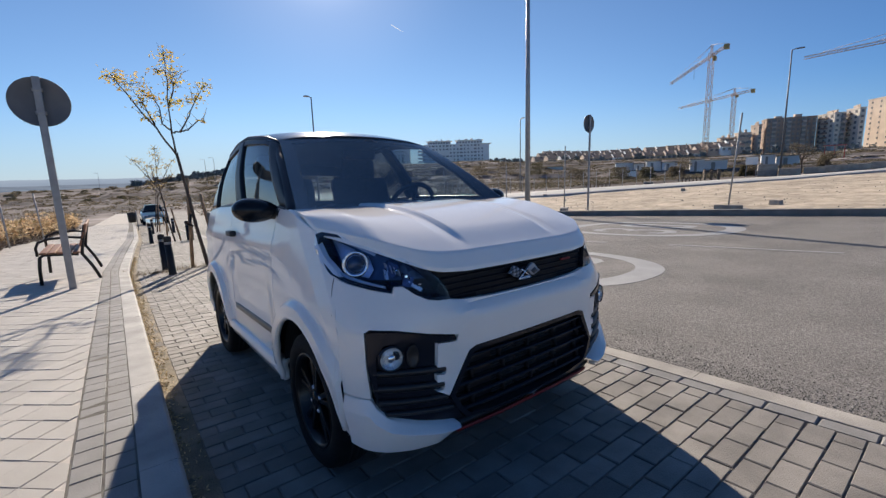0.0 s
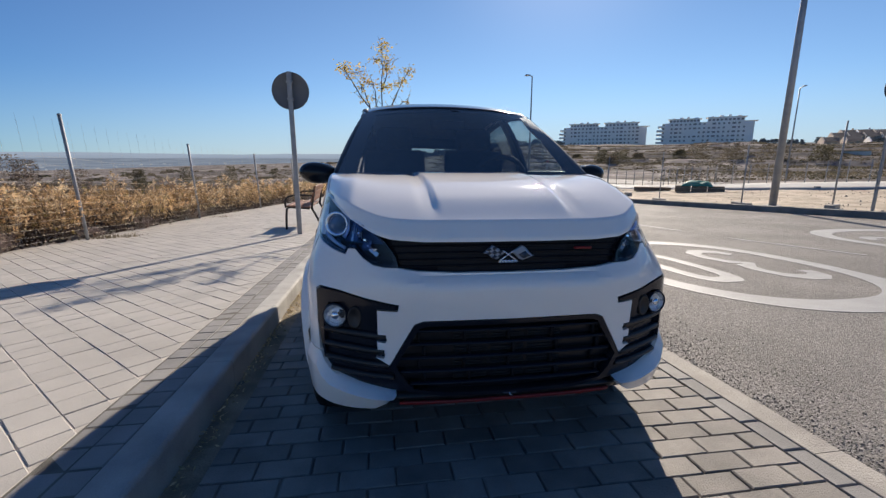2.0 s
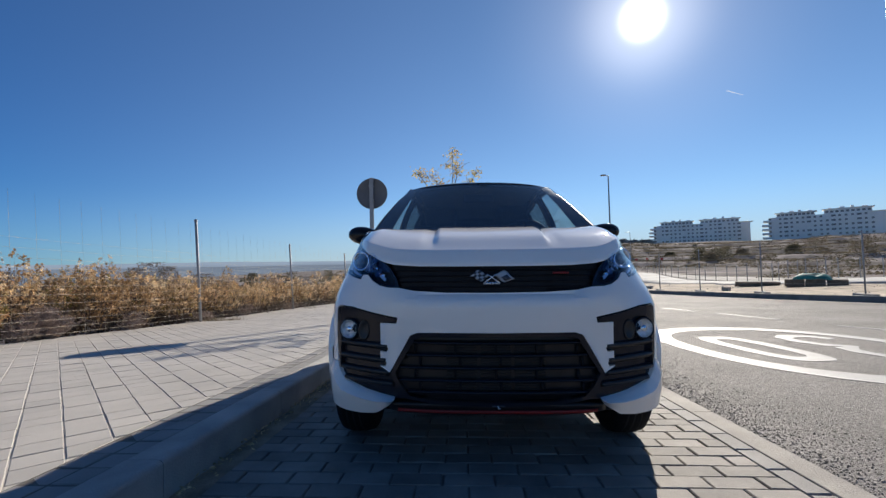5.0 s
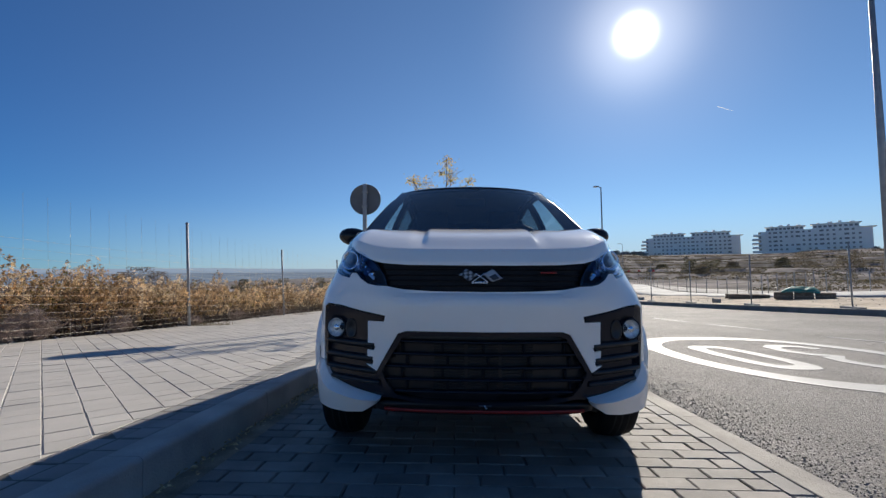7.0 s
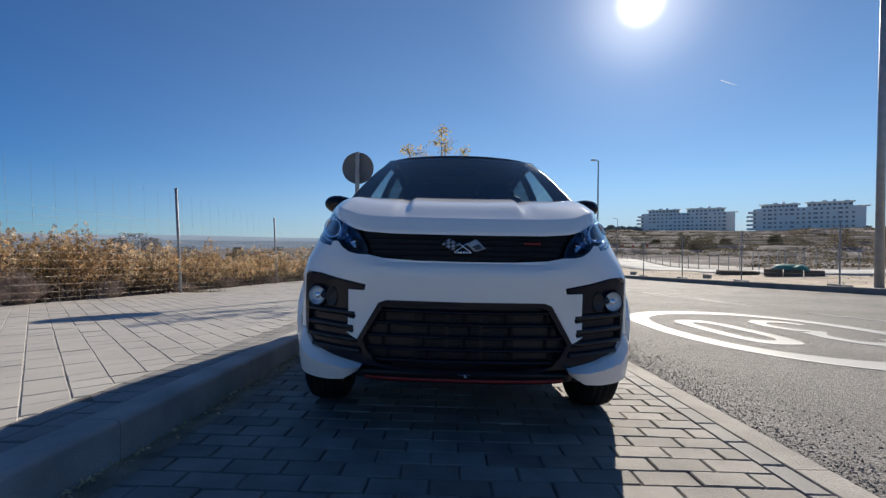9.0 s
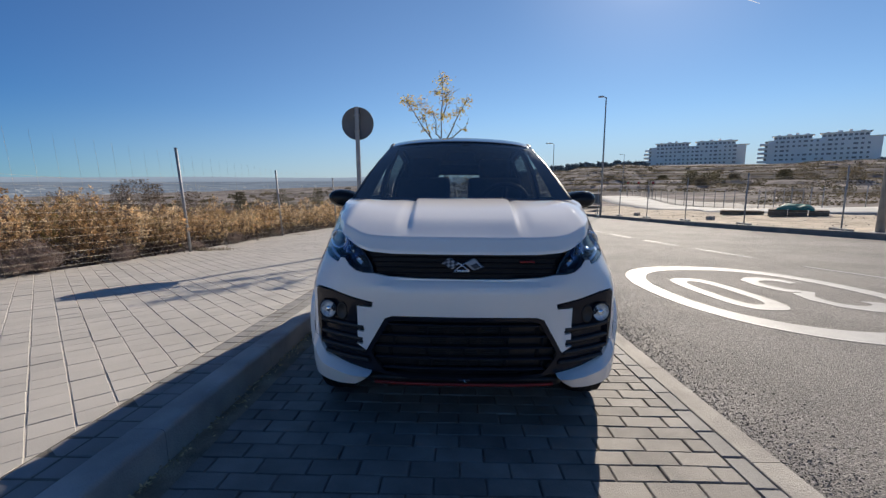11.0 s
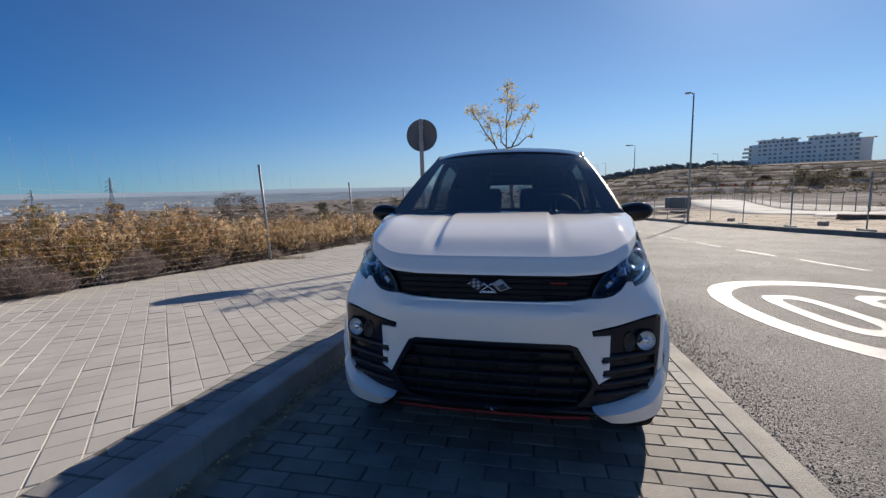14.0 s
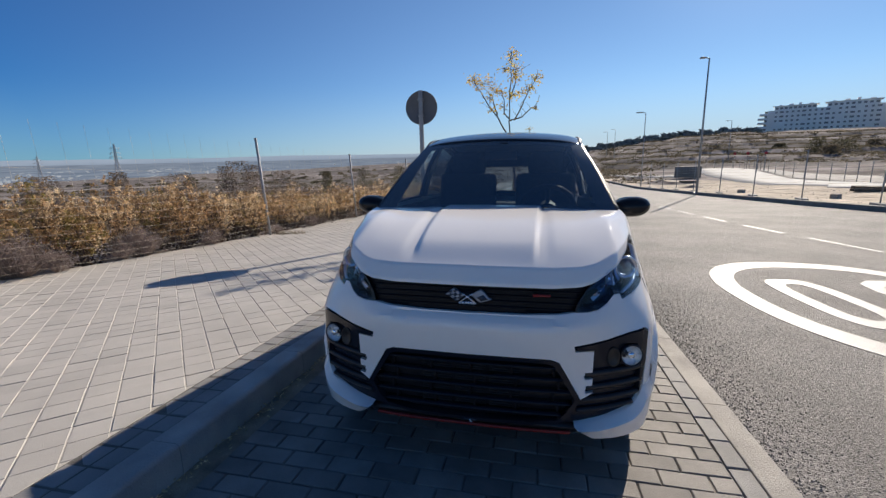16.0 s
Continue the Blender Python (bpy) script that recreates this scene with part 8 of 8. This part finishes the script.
def pylon(az, r, h, z0):
    x, y = around(az, r)
    e = thing("power_pylon", pose(x, y, z0, 0, 0, -az + 15), "steel lattice power pylon in the valley", "pylon", "power pylons")
    bm = bmesh.new()
    for sx in (-1, 1):
        for sy in (-1, 1):
            bm_tube(bm, [(sx * h * 0.09, sy * h * 0.09, 0), (sx * h * 0.03, sy * h * 0.03, h * 0.5), (sx * h * 0.012, sy * h * 0.012, h)], 0.006 * h, 4)
    for k in range(14):
        za, zb = h * k / 14, h * (k + 1) / 14
        wa, wb = (float(np.interp(q / h, [0, 0.5, 1], [0.09, 0.03, 0.012])) * h for q in (za, zb))
        for sy in (-1, 1):
            bm_tube(bm, [(-wa, sy * wa, za), (wb, sy * wb, zb)], 0.004 * h, 3)
            bm_tube(bm, [(wa, sy * wa, za), (-wb, sy * wb, zb)], 0.004 * h, 3)
    part("tower", bm, M_STEELF, e, soft=False)
    for f, w in ((0.62, 0.15), (0.74, 0.13), (0.88, 0.11)):
        a = part("cross_arm", tube([(-w * h, 0, f * h), (0, 0, f * h + 0.03 * h), (w * h, 0, f * h)], 0.008 * h, 4), M_STEELF, e)
        for sx in (-1, 1):
            part("insulator", tube([(sx * w * h * 0.95, 0, f * h), (sx * w * h * 0.95, 0, f * h - 0.045 * h)], 0.009 * h, 4), M_STEELF, a)


pylon(-49.05, 420, 26, -6.5)
pylon(-55.2, 700, 30, -13)

# valley floor and hills, kilometres away, with aerial haze painted into their glow
M_VALLEY = glow_mat("haze_glow_valley", (0.125, 0.165, 0.23), (0.20, 0.245, 0.31), 1.0, 0.006)
M_HILLS = glow_mat("haze_glow_hills", (0.25, 0.32, 0.42), (0.28, 0.35, 0.45), 1.0, 0.0012)
M_TOWN = glow_mat("haze_glow_town", (0.30, 0.345, 0.40), (0.46, 0.49, 0.53), 1.0, 0.02)


def backdrop():
    bm = bmesh.new()
    n = 200
    rows = []
    for k in range(n + 1):
        az = lerp(-120, 40, k / n)
        row = []
        for r, z in ((1300, -46), (2000, -36), (3000, -10), (3900, 20), (4150, 30)):
            x, y = around(az, r)
            row.append(bm.verts.new((x, y, z + (6 * noise.noise(Vector((x * 0.002, y * 0.002, 1))) if r > 1400 else 0))))
        rows.append(row)
    for a, b in zip(rows, rows[1:]):
        for i in range(4):
            bm.faces.new((a[i], b[i], b[i + 1], a[i + 1]))
    tagged(link_mesh("backdrop", bm, M_VALLEY), "valley floor far below the street, blue haze painted in", "backdrop", kind="structure")
    bm = bmesh.new()
    rows = []
    for k in range(n + 1):
        az = lerp(-120, 40, k / n)
        x, y = around(az, 4200)
        top = 74 + 10 * noise.noise(Vector((az * 0.08, 0, 5))) + 5 * noise.noise(Vector((az * 0.4, 0, 2)))
        x1, y1 = around(az, 4500)
        rows.append([bm.verts.new((x, y, -10)), bm.verts.new((x, y, 34)), bm.verts.new((x1, y1, top)), bm.verts.new((x1, y1, -60))])
    for a, b in zip(rows, rows[1:]):
        for i in range(3):
            bm.faces.new((a[i], b[i], b[i + 1], a[i + 1]))
    tagged(link_mesh("backdrop", bm, M_HILLS), "line of hills on the horizon, blue haze painted in", "backdrop", kind="structure")


backdrop()


def contrail(az0, el0, az1, el1, r):
    """A short vapour trail high over the hills."""
    ends = [Vector((*around(az, r * math.cos(radians(el))), r * math.sin(radians(el)))) for az, el in ((az0, el0), (az1, el1))]
    # the trail's sunlit white is put in as emission
    m = glow_mat("vapour", (0.72, 0.76, 0.82), (0.80, 0.84, 0.90), 1.0, 0.01)
    ob = link_mesh("backdrop", tube([ends[0].lerp(ends[1], k / 6) for k in range(7)], [1.6, 1.8, 1.8, 1.6, 1.3, 0.9, 0.4], 8), m)
    tagged(ob, "short white vapour trail in the blue sky", "vapour trail", kind="structure")


contrail(32.1, 18.4, 33.6, 17.6, 3000)


def far_town():
    """Sheds and houses strewn over the valley floor, paled by haze in their emission."""
    bm = bmesh.new()
    r = random.Random(77)
    for _ in range(420):
        az = r.choice((r.gauss(-52, 7), r.gauss(-40, 6), r.gauss(-62, 8), r.uniform(-80, 0)))
        rad = r.uniform(1500, 3000)
        x, y = around(az, rad)
        z = float(np.interp(rad, [1300, 2000, 3000], [-46, -36, -10]))
        w, h = r.uniform(3, 14), r.uniform(2, 6)
        bm_box(bm, -w / 2, w / 2, 0, 12, -4, h, m=pose(x, y, z, 0, 0, -az))
    tagged(link_mesh("town", bm, M_TOWN, soft=False), "far town spread over the valley, paled by painted haze", "town", kind="stuff")


far_town()


def pebbles():
    """Loose stones strewn over the sandy plot."""
    r = random.Random(91)
    v, f = [], []
    for _ in range(1300):
        y = r.uniform(-8, 40)
        x = kerb_x(y) + 0.4 + 18 * r.random() ** 1.5
        s = r.uniform(0.010, 0.036) * (2.0 if r.random() < 0.05 else 1)
        z = lot_z(x, y) - 0.01
        k = len(v)
        a0 = r.uniform(0, 6.3)
        for q in range(5):
            a = a0 + q * 1.257
            v.append((x + s * r.uniform(0.7, 1.3) * math.cos(a), y + s * r.uniform(0.7, 1.3) * math.sin(a), z))
        v.append((x, y, z + s * r.uniform(0.5, 1.0) + 0.02))
        f += [(k + q, k + (q + 1) % 5, k + 5) for q in range(5)]
    me = bpy.data.meshes.new("pebbles")
    me.from_pydata(v, [], f)
    me.materials.append(M_BLOCK)
    tagged(new("pebbles", me), "loose stones strewn over the sandy plot", "stones", kind="stuff")


pebbles()


# ---- paving pieces ----
def clip(poly, a, b, c):
    """The part of poly where a * x + b * y <= c."""
    out = []
    for p, q in zip(poly, poly[1:] + poly[:1]):
        dp, dq = a * p[0] + b * p[1] - c, a * q[0] + b * q[1] - c
        if dp <= 0:
            out.append(p)
        if dp * dq < 0:
            t = dp / (dp - dq)
            out.append((lerp(p[0], q[0], t), lerp(p[1], q[1], t)))
    return out


def slab(verts, faces, poly, zf, thick, chamfer, lift=0.0):
    """Adds one paving piece: top, worn edge and sides."""
    n = len(poly)
    cx, cy = sum(p[0] for p in poly) / n, sum(p[1] for p in poly) / n
    k = len(verts)
    for s, dz in ((1, -thick), (1, -chamfer), (0, 0)):
        for x, y in poly:
            if s == 0:
                d = math.hypot(x - cx, y - cy) or 1
                x, y = x - (x - cx) / d * chamfer * 1.2, y - (y - cy) / d * chamfer * 1.2
            verts.append((x, y, zf(x, y) + dz + lift))
    for ring in (0, 1):
        for i in range(n):
            j = (i + 1) % n
            faces.append((k + ring * n + i, k + ring * n + j, k + (ring + 1) * n + j, k + (ring + 1) * n + i))
    faces.append(tuple(k + 2 * n + i for i in range(n)))


def run(name, polys, zf, material, parent, thick, chamfer, seed, label):
    """Many pieces in one mesh, for those further off."""
    r = random.Random(seed)
    v, f = [], []
    for p in polys:
        dx, dy = r.gauss(0, 0.0009), r.gauss(0, 0.0009)
        slab(v, f, [(a + dx, b + dy) for a, b in p], zf, thick, chamfer, r.uniform(-0.002, 0.002))
    me = bpy.data.meshes.new(name)
    me.from_pydata(v, [], f)
    me.materials.append(material)
    ob = new(name, me)
    ob.parent = parent
    return tagged(ob, label, kind="stuff")


def single(name, polys, zf, material, parent, thick, chamfer, seed):
    """One object for each piece, all of one kind on one mesh laid to the slope."""
    r = random.Random(seed)
    shared = {}
    for p in polys:
        cx, cy = sum(q[0] for q in p) / len(p), sum(q[1] for q in p) / len(p)
        key = tuple((round(q[0] - cx, 3), round(q[1] - cy, 3)) for q in p)
        if key not in shared:
            v, f = [], []
            slab(v, f, [(a, b) for a, b in key], lambda x, y: zf(cx + x, cy + y) - zf(cx, cy), thick, chamfer)
            me = bpy.data.meshes.new(name)
            me.from_pydata(v, [], f)
            me.materials.append(material)
            shared[key] = me
        ob = new(name, shared[key])
        ob.parent = parent
        ob.location = (cx + r.gauss(0, 0.0009), cy + r.gauss(0, 0.0009), zf(cx, cy) + r.uniform(-0.002, 0.002))
        ob.rotation_euler = (r.gauss(0, 0.0045), r.gauss(0, 0.0045), r.gauss(0, 0.004))


def rect(x0, x1, y0, y1, g):
    return [(x0 + g, y0 + g), (x1 - g, y0 + g), (x1 - g, y1 - g), (x0 + g, y1 - g)]


def bay_paving():
    near, far = [], []
    for k in range(-68, 240):
        y0 = 0.70 + 0.10 * k
        left = BAY_X0 + edge_x(y0)
        x = 0.17 - 0.4 if k % 2 == 0 else 0.27 - 0.4
        while x < BAY_X1 - 0.02:
            a, b = max(x, left), min(x + 0.2, BAY_X1)
            if b - a > 0.03:
                p = rect(a, b, y0, y0 + 0.10, 0.0028)
                (near if 0.15 < y0 < 2.65 and a > 0.3 else far).append(p)
            x += 0.2
    bed = bpy.data.objects["sand_bed"]
    single("paver", near, bay_z, M_PAVER, bed, 0.03, 0.0045, 1)
    run("paver_run", far, bay_z, M_PAVERJ, bed, 0.03, 0.0045, 2, "pale concrete pavers in running bond")
    near, far = [], []
    for k in range(-36, 100):
        y0 = 0.77 + 0.2 * k
        p = rect(BAY_X1, STRIP_X0, y0, y0 + 0.2, 0.003)
        (near if -0.5 < y0 < 4 else far).append(p)
    single("border_paver", near, bay_z, M_BORDER, bed, 0.03, 0.0055, 3)
    run("border_run", far, bay_z, M_BORDERJ, bed, 0.03, 0.0055, 4, "dark concrete pavers edging the bay")


def pavement_paving():
    zf = lambda x, y: pave_z(y)
    bed = bpy.data.objects["pavement"]
    near, far = [], []
    for k in range(-62, 190):
        y0 = 0.05 + 0.125 * k
        for c in (0, 1):
            e = edge_x(y0)
            p = rect(e - 0.258 + 0.104 * c, e - 0.154 + 0.104 * c, y0, y0 + 0.125, 0.0035)
            (near if 0.4 < y0 < 8 else far).append(p)
    single("band_block", near, zf, M_BAND, bed, 0.03, 0.004, 5)
    run("band_run", far, zf, M_BANDJ, bed, 0.03, 0.004, 6, "grey blocks in a double band along the kerb")
    q = math.sqrt(0.5)
    near, far = [], []
    for i in range(-100, 330):
        u0 = 0.115 + 0.15 * i
        for j in range(-60, 330):
            v0 = 0.08 + 0.15 * j
            g0, g1 = 0.0026, 0.0018
            quad = [((u - v) * q, (u + v) * q) for u, v in ((u0 + g0, v0 + g1), (u0 + 0.15 - g0, v0 + g1), (u0 + 0.15 - g0, v0 + 0.15 - g1), (u0 + g0, v0 + 0.15 - g1))]
            cy = sum(p[1] for p in quad) / 4
            cx = sum(p[0] for p in quad) / 4
            if not (-6 < cy < 40 and fence_x(cy) - 0.3 < cx < 1.3):
                continue
            full = quad
            quad = clip(quad, 1, 0, edge_x(cy) - 0.261)
            if len(quad) > 2:
                quad = clip(quad, -1, 0, -(fence_x(cy) - 0.18))
            if len(quad) < 3:
                continue
            area = abs(sum(a[0] * b[1] - b[0] * a[1] for a, b in zip(quad, quad[1:] + quad[:1]))) / 2
            if area < 0.002:
                continue
            (near if len(quad) == 4 and quad == full and -2.0 < cx and 0.9 < cy < 4.6 and cy - cx < 5.0 else far).append(quad)
    single("pavement_tile", near, zf, M_TILE, bed, 0.03, 0.003, 7)
    run("tile_run", far, zf, M_TILEJ, bed, 0.03, 0.003, 8, "pale concrete tiles laid diagonally")


bay_paving()
pavement_paving()
